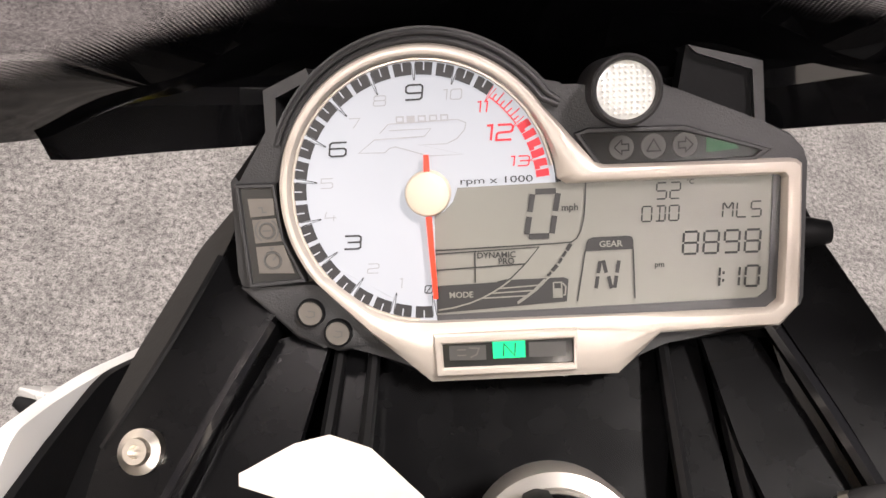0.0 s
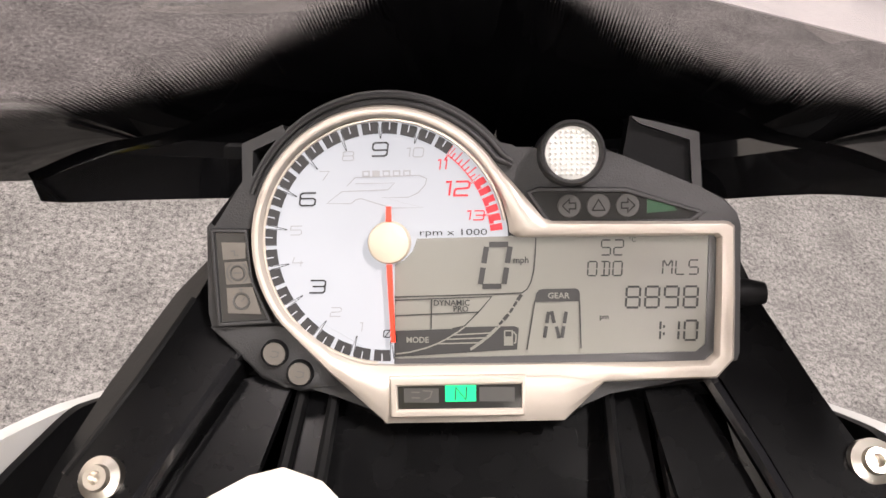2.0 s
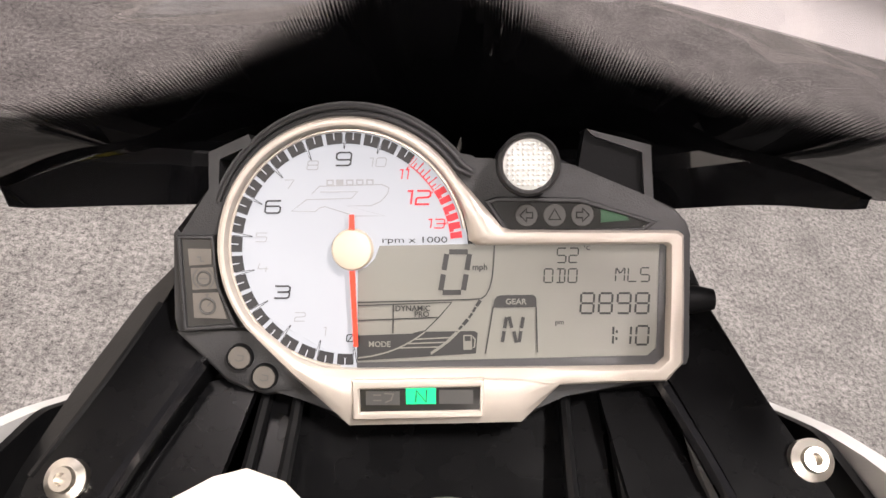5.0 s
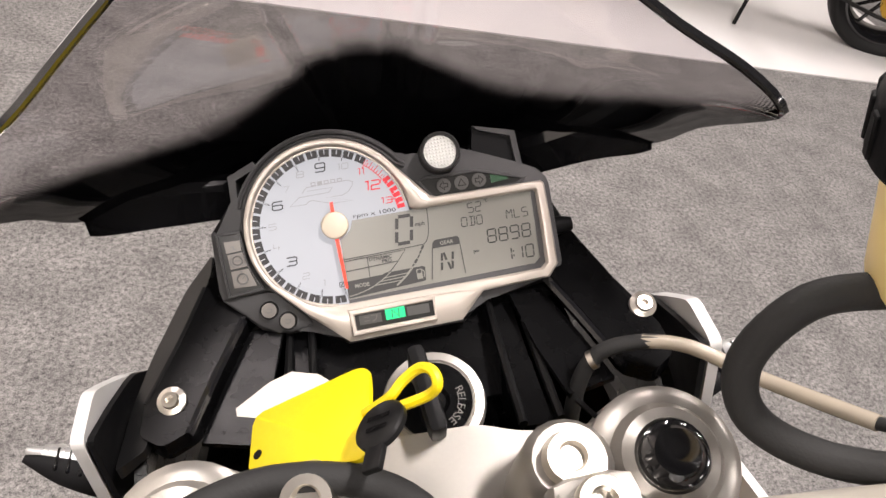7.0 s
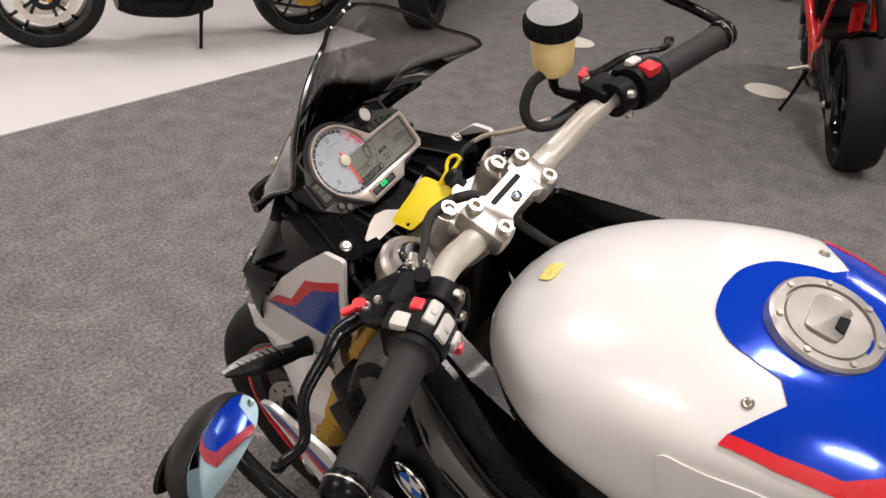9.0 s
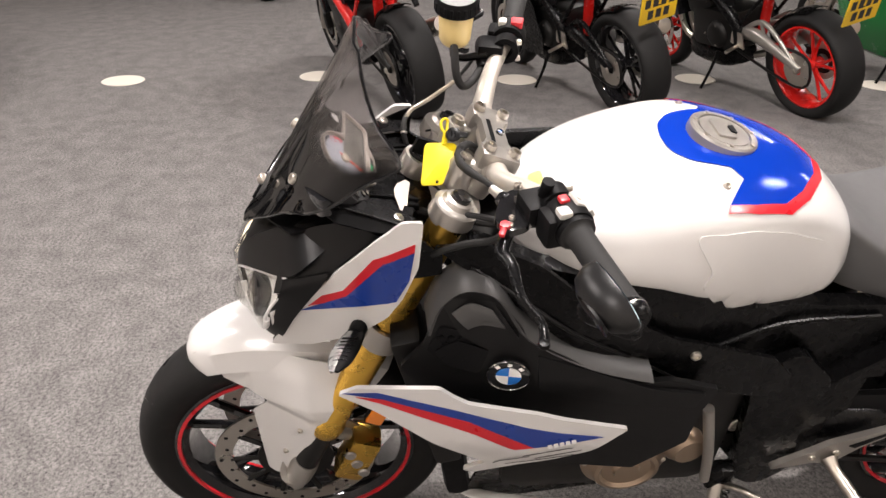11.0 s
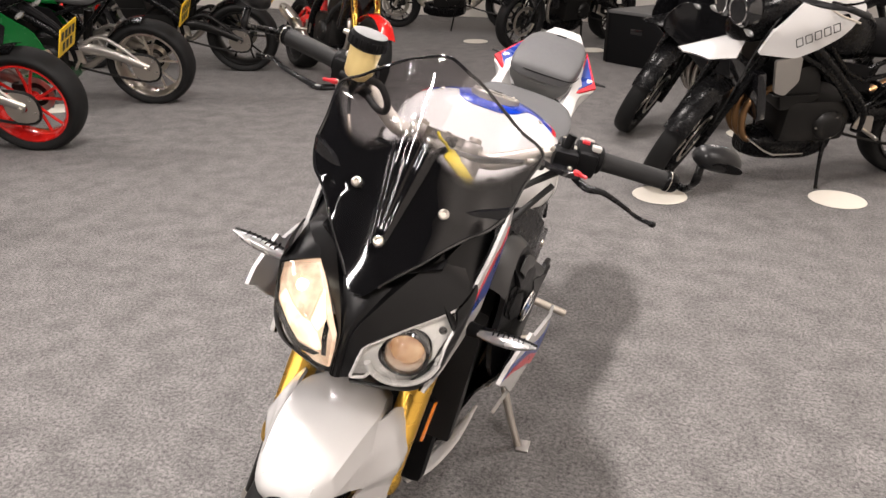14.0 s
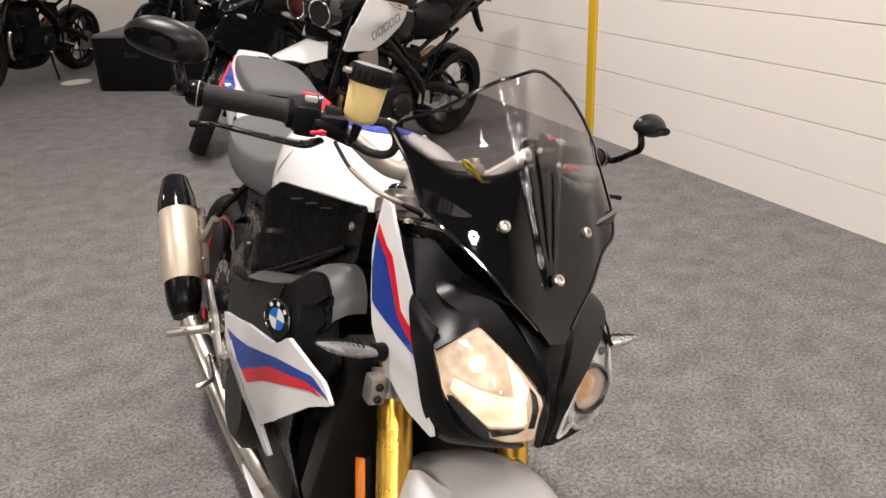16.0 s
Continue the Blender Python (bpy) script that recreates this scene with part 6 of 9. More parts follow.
SWITCH = material("grey_switch", (0.48, 0.47, 0.44), 0.5, grain=0.1, scale=400)
CARBON = material("carbon_look_shell", (0.006, 0.006, 0.0063), 0.36, grain=1.2, scale=260, stain=0.2, shine=0.3)
RED_SWITCH = material("red_switch", (0.55, 0.02, 0.03), 0.4, grain=0.05, scale=300)
for side in (-1, 1):
    a, b = bar_at(side, 0.262), bar_at(side, 0.385)
    grip = part("grip", tube([bar_at(side, x) for x in (0.258, 0.262, 0.266, 0.285, 0.380, 0.386)], [0.024, 0.0245, 0.019, 0.0172, 0.0172, 0.0165], 24, 2), RUBBER, bike, "black rubber grip")
    part("grip_flange", tube([bar_at(side, 0.252), bar_at(side, 0.262)], 0.025, 24, 1), BLACK, grip)
    end = part("bar_end", tube([bar_at(side, x) for x in (0.384, 0.387, 0.396, 0.404, 0.408)], [0.0175, 0.0195, 0.0195, 0.018, 0.014], 24, 1), SATIN, bike, "black bar end")
    part("end_groove", tube([bar_at(side, 0.391), bar_at(side, 0.3925)], 0.0198, 24, 1), STEEL, end)
    # bar-end mirror
    out = bar_at(side, 0.402)
    tip = Vector((0.438, 0.345, 1.118)) if side > 0 else Vector((-0.426, 0.312, 1.118))
    elbow = Vector((0.432, 0.362, 1.090)) if side > 0 else Vector((-0.428, 0.324, 1.086))
    arm = part("mirror_arm", tube([out, out + Vector((side * 0.022, 0.010, 0.0)), (out + elbow) / 2 + Vector((side * 0.014, 0.008, 0)), elbow, tip], [0.009, 0.0085, 0.008, 0.008, 0.007], 12, 5, flat=0.8), SATIN, bike, "black mirror arm")
    screw("arm_screw", out + Vector((0, 0.010, 0.004)), (0, 1, 0.4), 0.005, STEEL, arm)
    c = Vector((0.447, 0.315, 1.146)) if side > 0 else Vector((-0.446, 0.306, 1.130))
    mm_ = Matrix.Translation(c) @ Matrix.Rotation(radians(side * -30), 4, "Z") @ Matrix.Rotation(radians(side * -4), 4, "Y") @ Matrix.Rotation(radians(82), 4, "X")
    if side < 0:
        mm_ = Matrix.Translation(c) @ Matrix.Rotation(radians(17.4), 4, "Z") @ Matrix.Rotation(radians(69.6), 4, "X")
    shape = [(-0.056, -0.008), (-0.046, 0.018), (-0.010, 0.029), (0.034, 0.025), (0.060, 0.006), (0.056, -0.016), (0.020, -0.026), (-0.034, -0.024)]
    shape = smooth_line([(p[0] * side * (1 if side > 0 else 0.76), p[1] * (1 if side > 0 else 0.76)) for p in shape], 4, True)
    shell = loft([[mm_ @ Vector((p[0] * k, p[1] * k, h)) for p in shape] for k, h in ((0.97, 0.004), (1.0, 0.0), (0.98, -0.010), (0.80, -0.022), (0.45, -0.029), (0.1, -0.031))])
    mirror = part("mirror", shell, CARBON, bike, "black bar-end mirror with a carbon-look shell")
    part("mirror_glass", slab([(p[0] * 0.94, p[1] * 0.94) for p in shape], 0.001, mm_ @ Matrix.Translation((0, 0, 0.0052))), MIRROR, mirror)
    part("mirror_pocket", loft([[mm_ @ Vector((p[0] * k * 0.6 + side * 0.012, p[1] * k * 0.42 + 0.002, h)) for p in shape] for k, h in ((1.0, -0.026), (1.05, -0.0295), (0.9, -0.030))]), SATIN, mirror)
    # switch housing
    hm = Matrix.Translation(bar_at(side, 0.235)) @ Matrix.Rotation(radians(side * -14), 4, "Z")
    house = part("switch_housing", lathe([(0.014, -0.021), (0.027, -0.020), (0.029, -0.012), (0.029, 0.012), (0.026, 0.02), (0.014, 0.021)], hm @ AXLE, 28), BLACK, bike, "black switch housing with grey buttons")
    part("housing_back", box((0, 0.018, -0.006), (0.038, 0.036, 0.046), hm, 0.009), BLACK, house)
    if side > 0:
        part("kill_switch", box((-0.002, -0.012, 0.027), (0.022, 0.020, 0.012), hm, 0.003), RED_SWITCH, house, "red kill switch")
        part("start_button", box((-0.004, 0.012, 0.027), (0.020, 0.014, 0.010), hm, 0.004), SWITCH, house)
    else:
        part("hazard_button", box((0.008, 0.006, 0.0275), (0.014, 0.013, 0.008), hm, 0.003), RED_SWITCH, house, "red hazard button")
        part("beam_trigger", box((-0.012, 0.014, 0.024), (0.018, 0.018, 0.010), hm, 0.004), SWITCH, house, "pale grey trigger")
        for x, y, z, w, d, tilt in ((0.004, -0.010, 0.0265, 0.026, 0.013, -30), (-0.002, -0.0225, 0.0165, 0.028, 0.014, -62), (0.004, -0.029, -0.004, 0.018, 0.012, -95)):
            spot = hm @ Matrix.Translation((x, y, z)) @ Matrix.Rotation(radians(-tilt), 4, "X")
            part("button", box((0, 0, 0), (w, d, 0.008), spot, 0.003), SWITCH, house, "pale grey rocker button")
            part("button_ridge", box((0, 0, 0.004), (w * 0.3, d * 0.5, 0.003), spot, 0.001, None, 1), SWITCH, house)
        for k in range(3):
            bars([(-0.006 + k * 0.007, 0, 0.0035, 0.0025)], hm @ Matrix.Translation((0, -0.0285, 0.004)) @ Matrix.Rotation(radians(90), 4, "X"), ROUNDEL_WHITE, "switch_mark", house)
        part("thumb_tab", box((0.012, -0.028, -0.022), (0.011, 0.012, 0.010), hm, 0.003), RED_SWITCH, house, "red thumb button")
    # lever, perch and adjuster
    perch = bar_at(side, 0.196)
    pm = Matrix.Translation(perch) @ Matrix.Rotation(radians(side * -14), 4, "Z")
    master = part("lever_perch", box((0, 0.024, -0.004), (0.046, 0.042, 0.030), pm, 0.007), BLACK, bike, "black lever perch")
    part("perch_clamp", lathe([(0.0125, -0.012), (0.022, -0.012), (0.0225, 0.012), (0.0125, 0.012)], pm @ AXLE, 24, closed=True), BLACK, master)
    for dz in (-0.014, 0.014):
        screw("perch_bolt", pm @ Vector((-side * 0.002, -0.021, dz)), (0, -1, 0.2), 0.0055, STEEL, master)
    piv = perch + Vector((side * 0.035, 0.062, -0.022))
    ltip = Vector((0.407, 0.335, 1.037)) if side > 0 else Vector((-0.387, 0.345, 0.989))
    lever = part("lever", tube([piv, piv + Vector((side * 0.028, 0.012, -0.006)), piv + Vector((side * 0.055, 0.004, -0.006)), (piv + ltip) / 2 + Vector((side * 0.02, 0.008, 0)), ltip + Vector((-side * 0.03, -0.003, 0.002)), ltip], [0.008, 0.010, 0.008, 0.0065, 0.0058, 0.0066], 12, 5, flat=0.62), SATIN, bike, "black adjustable lever")
    part("lever_knob", lathe([(0.0, 0.005), (0.006, 0.004), (0.0075, 0.0), (0.006, -0.004), (0.0, -0.005)], Matrix.Translation(ltip), 16), SATIN, lever)
    adj = part("lever_adjuster", box((0, 0, 0), (0.020, 0.008, 0.006), Matrix.Translation(piv + Vector((side * 0.012, 0.010, 0.012))) @ Matrix.Rotation(radians(side * 20), 4, "Z"), 0.003), RED_SWITCH, lever, "red lever adjuster")
    part("adjuster_boss", lathe([(0.0, 0.003), (0.003, 0.003), (0.0068, 0.0025), (0.007, -0.004)], Matrix.Translation(piv + Vector((side * 0.002, 0.006, 0.013))), 18), RED_SWITCH, lever)
    screw("pivot_screw", piv + Vector((0, 0, 0.011)), (0, 0, 1), 0.0055, STEEL, lever)

# clutch-side perch post and cable
for x, y, z, r in ((-0.178, 0.352, 1.062, 0.0045), (-0.218, 0.362, 1.040, 0.0045), (-0.160, 0.345, 1.050, 0.004)):
    screw("perch_screw", (x, y, z), (0, 0.2, 1), r)
part("perch_plate", slab(round_corners([(-0.150, 0.335), (-0.205, 0.322), (-0.235, 0.345), (-0.245, 0.372), (-0.215, 0.385), (-0.165, 0.368)], 0.008), 0.010, Matrix.Translation((0, 0, 1.040)), 0.002), GLOSS, bike, "black machined perch plate")
part("cable_wheel", lathe([(0.005, -0.004), (0.0105, -0.004), (0.0115, 0.0), (0.0105, 0.004), (0.005, 0.004)], along((-0.168, 0.366, 1.032), (-0.148, 0.378, 1.031)), 14, closed=True), GLOSS, bike, "knurled cable adjuster wheel")
part("wire_bundle", tube([(-0.205, 0.330, 1.020), (-0.165, 0.355, 0.990), (-0.130, 0.400, 0.975), (-0.10, 0.44, 0.955)], 0.0045, 8, 5), RUBBER, bike)
part("mirror_boss", tube([(-0.196, 0.322, 1.045), (-0.202, 0.317, 1.086)], [0.008, 0.0085], 14, 1), BLACK, bike, "short black capped post")
cable = part("clutch_cable", tube([(-0.165, 0.358, 1.030), (-0.148, 0.366, 1.028), (-0.116, 0.383, 1.024), (-0.086, 0.402, 1.020), (-0.057, 0.412, 1.016), (-0.022, 0.408, 1.012), (0.003, 0.392, 1.004), (0.03, 0.365, 0.965), (0.06, 0.33, 0.92), (0.09, 0.29, 0.88)], [0.004, 0.004, 0.0045, 0.0062, 0.0065, 0.0065, 0.0065, 0.0065, 0.006, 0.006], 10, 5), RUBBER, bike, "black clutch cable")
part("cable_adjuster", tube([(-0.160, 0.365, 1.030), (-0.142, 0.378, 1.031)], [0.008, 0.006], 10, 1), STEEL, cable)
part("brake_hose", tube([(-0.02, 0.46, 0.72), (-0.12, 0.47, 0.88), (-0.16, 0.42, 0.945), (-0.18, 0.38, 0.97), (-0.20, 0.36, 1.0)], 0.0055, 8, 5), RUBBER, bike)
part("wire_loom", tube([(-0.215, 0.30, 1.03), (-0.17, 0.33, 0.99), (-0.125, 0.37, 0.955), (-0.10, 0.43, 0.95), (-0.06, 0.47, 0.93)], 0.006, 8, 5), RUBBER, bike)

# brake reservoir with hose
RES = Matrix.Translation((0.187, 0.400, 1.070)) @ Matrix.Rotation(radians(-6), 4, "Y") @ Matrix.Scale(1.2, 4)
res = part("brake_reservoir", lathe([(0.0, 0.006), (0.010, 0.006), (0.0175, 0.0095), (0.0212, 0.016), (0.0225, 0.038), (0.0238, 0.058), (0.0, 0.058)], RES, 32), FLUID, bike, "pale translucent brake fluid reservoir, half full")
cap_line = [(0.0, 0.078), (0.020, 0.078), (0.0255, 0.0765), (0.0285, 0.072), (0.029, 0.058), (0.024, 0.055)]
part("reservoir_cap", lathe(cap_line, RES, 40), BLACK, res, "black ribbed screw cap")
for k in range(20):
    a = math.tau * k / 20
    part("cap_rib", box((0.0288, 0, 0.065), (0.0018, 0.004, 0.013), RES @ Matrix.Rotation(a, 4, "Z"), 0.0005, None, 1), BLACK, res)
CAP_GREY = material("worn_grey_cap", (0.20, 0.20, 0.20), 0.6, grain=0.5, scale=300, stain=0.5)
part("cap_label", lathe([(0.0, 0.0792), (0.018, 0.0792), (0.0255, 0.0772)], RES, 36), CAP_GREY, res, "worn grey embossed lid")
part("cap_bolt", tube([RES @ Vector((0.026, 0.004, 0.066)), RES @ Vector((0.038, 0.006, 0.066))], [0.005, 0.004], 10, 1), STEEL, res)
part("reservoir_stalk", tube([RES @ Vector((0, 0, 0.004)), RES @ Vector((0.002, -0.004, -0.018)), (0.185, 0.345, 1.058)], [0.008, 0.006, 0.008], 12, 3), SATIN, bike)
part("reservoir_hose", tube([RES @ Vector((-0.012, 0.002, 0.012)), (0.140, 0.404, 1.082), (0.121, 0.402, 1.058), (0.124, 0.392, 1.036), (0.146, 0.374, 1.030), (0.180, 0.352, 1.042)], [0.0066, 0.0066, 0.0066, 0.0066, 0.0066, 0.006], 14, 6), RUBBER, bike, "black reservoir hose")
hose = part("front_brake_hose", tube([(0.205, 0.365, 1.040), (0.186, 0.398, 1.008), (0.162, 0.440, 0.990), (0.140, 0.470, 0.984), (0.118, 0.484, 0.977), (0.096, 0.486, 0.966), (0.085, 0.478, 0.93), (0.085, 0.47, 0.86)], [0.0034, 0.0030, 0.0030, 0.0030, 0.0042, 0.0044, 0.0044, 0.0044], 10, 5), RUBBER, bike, "black front brake hose in a clear sleeve")
SLEEVE = material("clear_hose_sleeve", (0.30, 0.26, 0.205), 0.2, grain=0.1, scale=120, coat=0.5, stain=0.3)
part("hose_sleeve", tube([(0.186, 0.398, 1.008), (0.162, 0.440, 0.990), (0.140, 0.470, 0.984), (0.121, 0.483, 0.9785)], 0.0037, 12, 6), SLEEVE, hose, "clear yellowish sleeve")
part("hose_clip", tube([(0.0955, 0.4860, 0.9656), (0.0980, 0.4858, 0.9672)], 0.0052, 12, 1), STEEL, hose)
part("master_cylinder", tube([(0.172, 0.352, 1.040), (0.215, 0.350, 1.056), (0.235, 0.348, 1.058)], [0.010, 0.012, 0.009], 14, 2), BLACK, bike)

# dash surround: black tray between yoke and screen
def bracket_top(x, y):
    """The slightly rising plane of the two dash brackets."""
    return Vector((x, y, 0.9648 + (y - 0.51) * 0.12))


for side in (-1, 1):
    side_skin("dash_rail", [(0.44, 0.915), (0.485, 0.950), (0.575, 0.950), (0.62, 0.93), (0.62, 0.89), (0.50, 0.87), (0.44, 0.88)], lambda y, z: 0.140 - max(0, y - 0.49) * 0.26 + (0.95 - z) * 0.12, SATIN, 0.006, side)
    slip = 0.007 if side > 0 else 0.0
    arm = [(0.107, 0.486), (0.097, 0.515), (0.084, 0.548), (0.068, 0.572), (0.066, 0.615), (0.095, 0.625), (0.104, 0.580), (0.118, 0.540), (0.133, 0.505), (0.134, 0.486), (0.122, 0.478)]
    part("dash_arm", skin(round_corners([(side * x + slip, y) for x, y in arm], 0.004), bracket_top, 0.014, 0.02), SATIN, bike, "satin black dash bracket")
    flank = [(0.104, 0.580), (0.118, 0.540), (0.133, 0.505), (0.137, 0.480), (0.152, 0.470), (0.150, 0.510), (0.143, 0.545), (0.128, 0.590), (0.112, 0.612)]
    if side < 0:
        part("bracket_flank", skin(round_corners([(side * (x - (0.007 if x > 0.136 or y > 0.585 else 0.0)) + slip, y) for x, y in flank], 0.004), lambda x, y: bracket_top(x, y) - Vector((0, 0, 0.002 + max(0, abs(x - slip) - 0.131 + (y - 0.505) * 0.38) * 0.55)), 0.006, 0.02), PLASTIC_GREY, bike, "satin black flank of the dash bracket")
        part("bracket_ridge", tube([bracket_top(side * x + slip, y) for x, y in ((0.106, 0.576), (0.118, 0.540), (0.1325, 0.504))], 0.0012, 6, 3), PLASTIC_GREY, bike)
    part("bracket_slot", tube([bracket_top(side * x + slip * 0.5, y) - Vector((0, 0, 0.002)) for x, y in ((0.084, 0.550), (0.0965, 0.520), (0.110, 0.484))], 0.0026, 6, 3), GLOSS, bike)
    side_wall = [(0.082, 0.548), (0.095, 0.516), (0.106, 0.484), (0.080, 0.478), (0.070, 0.510), (0.062, 0.555)]
    part("tray_panel", skin([(side * x + slip * 0.5, y) for x, y in side_wall], lambda x, y: bracket_top(x, y) - Vector((0, 0, 0.010)), 0.004, 0.02), SATIN, bike, "recessed black panel")
    for k, line in enumerate((((0.0600, 0.560), (0.0625, 0.516), (0.066, 0.470)), ((0.0480, 0.560), (0.0490, 0.513), (0.051, 0.470)))):
        pts = [Vector((side * x + slip * (0.9 if k else 1.6), y, 0.9475 + (y - 0.51) * 0.12)) for x, y in line]
        part("tray_rib", tube(pts, [0.0022, 0.0026, 0.0026], 8, 3, flat=1.6), PLASTIC_GREY, bike)
    channel = [(0.0600, 0.560), (0.0625, 0.516), (0.066, 0.470), (0.051, 0.470), (0.0490, 0.513), (0.0480, 0.560)]
    part("tray_channel", skin([(side * x + slip, y) for x, y in channel], lambda x, y: Vector((x, y, 0.9460 + (y - 0.51) * 0.12)), 0.006, 0.02), SATIN, bike)
    spot = (-0.1186, 0.5026, 0.9650) if side < 0 else (0.1345, 0.5175, 0.9665)
    washer_screw("bracket_screw", spot, (side * 0.05, -0.42, 0.90), 0.0074)
part("dash_tray", skin([(-0.13, 0.44), (0.13, 0.44), (0.11, 0.58), (0.09, 0.66), (-0.09, 0.66), (-0.11, 0.58)], lambda x, y: Vector((x, y, 0.885 + (y - 0.44) * 0.16)), 0.006, 0.03), SATIN, bike, "black tray under the instruments")
arch = [(-0.036, 0.486, 0.918), (-0.027, 0.527, 0.934), (-0.017, 0.5365, 0.937), (-0.004, 0.539, 0.938), (0.012, 0.539, 0.938), (0.024, 0.532, 0.936), (0.037, 0.522, 0.933), (0.046, 0.486, 0.918)]
patch("lock_cover", arch, [(0.005 + (x - 0.005) * 1.25, y + 0.020, z - 0.012) for x, y, z in arch], SATIN, "rounded black cover above the lock", (0, 0.3, 1), 0.004, 0.004)
patch("cover_lip", arch, [(0.005 + (x - 0.005) * 0.92, y - 0.006, z - 0.016) for x, y, z in arch], SATIN, "", (0, -0.6, 0.6), 0.002, 0.003)
part("lock_housing", box((0.008, 0.508, 0.915), (0.056, 0.034, 0.034), Matrix.Translation((0.008, 0.508, 0.915)) @ Matrix.Rotation(radians(18), 4, "X") @ Matrix.Translation((-0.008, -0.508, -0.915)), 0.005), PLASTIC_GREY, bike, "dark metal lock housing")
part("tray_back", skin([(-0.056, 0.555), (0.062, 0.555), (0.052, 0.500), (-0.046, 0.500)], lambda x, y: Vector((x, y, 0.934 + (y - 0.51) * 0.25)), 0.004, 0.03), SATIN, bike)
part("screen_liner", skin([(-0.10, 0.56), (0.10, 0.56), (0.10, 0.66), (0.05, 0.70), (-0.05, 0.70), (-0.10, 0.66)], lambda x, y: Vector((x, y, 0.945 - (y - 0.56) * 0.2)), 0.004, 0.03), BLACK, bike)

# front mudguard
GUARD = []
for a, w, r in ((58.7, 0.030, 0.331), (60.5, 0.047, 0.339), (65, 0.061, 0.346), (73, 0.073, 0.350), (84, 0.083, 0.351), (97, 0.088, 0.347), (110, 0.077, 0.339), (128, 0.070, 0.331)):
    t = radians(a)
    line = []
    for k in range(-6, 7):
        s = k / 6
        rr = r - 0.030 * abs(s) ** 2.6 - (0.028 if abs(k) == 6 else 0)
        turn = t - radians(1.5) * abs(s)
        line += [s * w, FRONT.y + rr * math.cos(turn), FRONT.z + rr * math.sin(turn)]
    GUARD.append(tuple(line))
guard = loft([[Vector(q[3 * k : 3 * k + 3]) for k in range(13)] for q in smooth_line(GUARD, 4)], False, False)
thicken(guard, 0.004, Vector((0, 0, 1)))
mudguard = part("front_mudguard", guard, WHITE, bike, "gloss white front mudguard")
CHEEK = [(0.866, 0.606), (0.848, 0.583), (0.820, 0.563), (0.785, 0.547), (0.750, 0.538), (0.737, 0.528), (0.741, 0.517), (0.772, 0.474), (0.768, 0.400), (0.762, 0.296), (0.745, 0.287), (0.715, 0.310), (0.688, 0.385), (0.648, 0.468), (0.622, 0.530), (0.590, 0.600), (0.62, 0.618), (0.70, 0.632), (0.78, 0.628), (0.835, 0.616)]


def cheek_width(y, z):
    """The cheek stands close to the tyre in front and swells out to the fork leg behind."""
    swell = min(0.050, max(0.0, 0.770 - y) * 0.46) * max(0.0, min(1.0, (0.665 - z) / 0.13))
    fold = 0.006 * max(0.0, min(1.0, (0.535 - z - (0.74 - y) * 0.25) / 0.02))
    return 0.078 - max(0, y - 0.76) * 0.33 - max(0, z - 0.590) * 0.30 + swell - fold


for side in (-1, 1):
    side_skin("mudguard_cheek", CHEEK, cheek_width, WHITE, 0.005, side, "white mudguard cheek", 0.012, rnd=0.008)
    for y, z in ((0.684, 0.462), (0.719, 0.378)):
        screw("guard_screw", (side * (cheek_width(y, z) + 0.001), y, z), (side, 0.3, 0), 0.0055)

# engine, radiator and frame
BRONZE = material("bronze_engine_paint", (0.34, 0.26, 0.19), 0.32, metal=0.75, grain=0.1, scale=300, stain=0.15)
part("engine_block", box((0, 0.10, 0.47), (0.34, 0.44, 0.34), bevel=0.05), DARK_METAL, bike, "dark engine block")
part("cylinder_head", box((0, 0.26, 0.68), (0.36, 0.26, 0.26), pose(0, 0, 0), 0.04), DARK_METAL, bike)
part("crankcase_cover", lathe([(0.0, 0.046), (0.022, 0.046), (0.026, 0.040), (0.046, 0.040), (0.052, 0.046), (0.060, 0.044), (0.070, 0.026), (0.080, 0.020), (0.084, -0.05)], Matrix.Translation((-0.165, 0.09, 0.425)) @ Matrix.Rotation(radians(-90), 4, "Y"), 36), BRONZE, bike, "bronze-silver engine cover")
for k in range(6):
    a = math.tau * k / 6
    screw("cover_bolt", (-0.187, 0.09 + 0.074 * math.cos(a), 0.425 + 0.074 * math.sin(a)), (-1, 0, 0), 0.006)
part("starter_housing", tube([(-0.15, 0.00, 0.46), (-0.18, -0.02, 0.46), (-0.20, -0.025, 0.46)], [0.045, 0.040, 0.030], 20, 2), BRONZE, bike)
part("clutch_cover", lathe([(0.0, 0.05), (0.07, 0.05), (0.095, 0.03), (0.105, -0.05)], Matrix.Translation((0.17, 0.06, 0.42)) @ Matrix.Rotation(radians(90), 4, "Y"), 36), DARK_METAL, bike)
part("radiator", box((0, 0.455, 0.60), (0.36, 0.05, 0.34), Matrix.Translation((0, 0.455, 0.6)) @ Matrix.Rotation(radians(-14), 4, "X") @ Matrix.Translation((0, -0.455, -0.6)), 0.01), DARK_METAL, bike, "black radiator")
part("lower_cooler", box((0, 0.40, 0.37), (0.30, 0.05, 0.20), Matrix.Translation((0, 0.40, 0.37)) @ Matrix.Rotation(radians(-8), 4, "X") @ Matrix.Translation((0, -0.40, -0.37)), 0.02), BLACK, bike)
PAN = [(0.375, 0.225), (0.36, 0.30), (0.34, 0.50), (0.42, 0.60), (0.47, 0.66), (0.40, 0.70), (0.25, 0.62), (0.10, 0.45), (0.02, 0.33), (0.08, 0.24), (0.25, 0.20)]


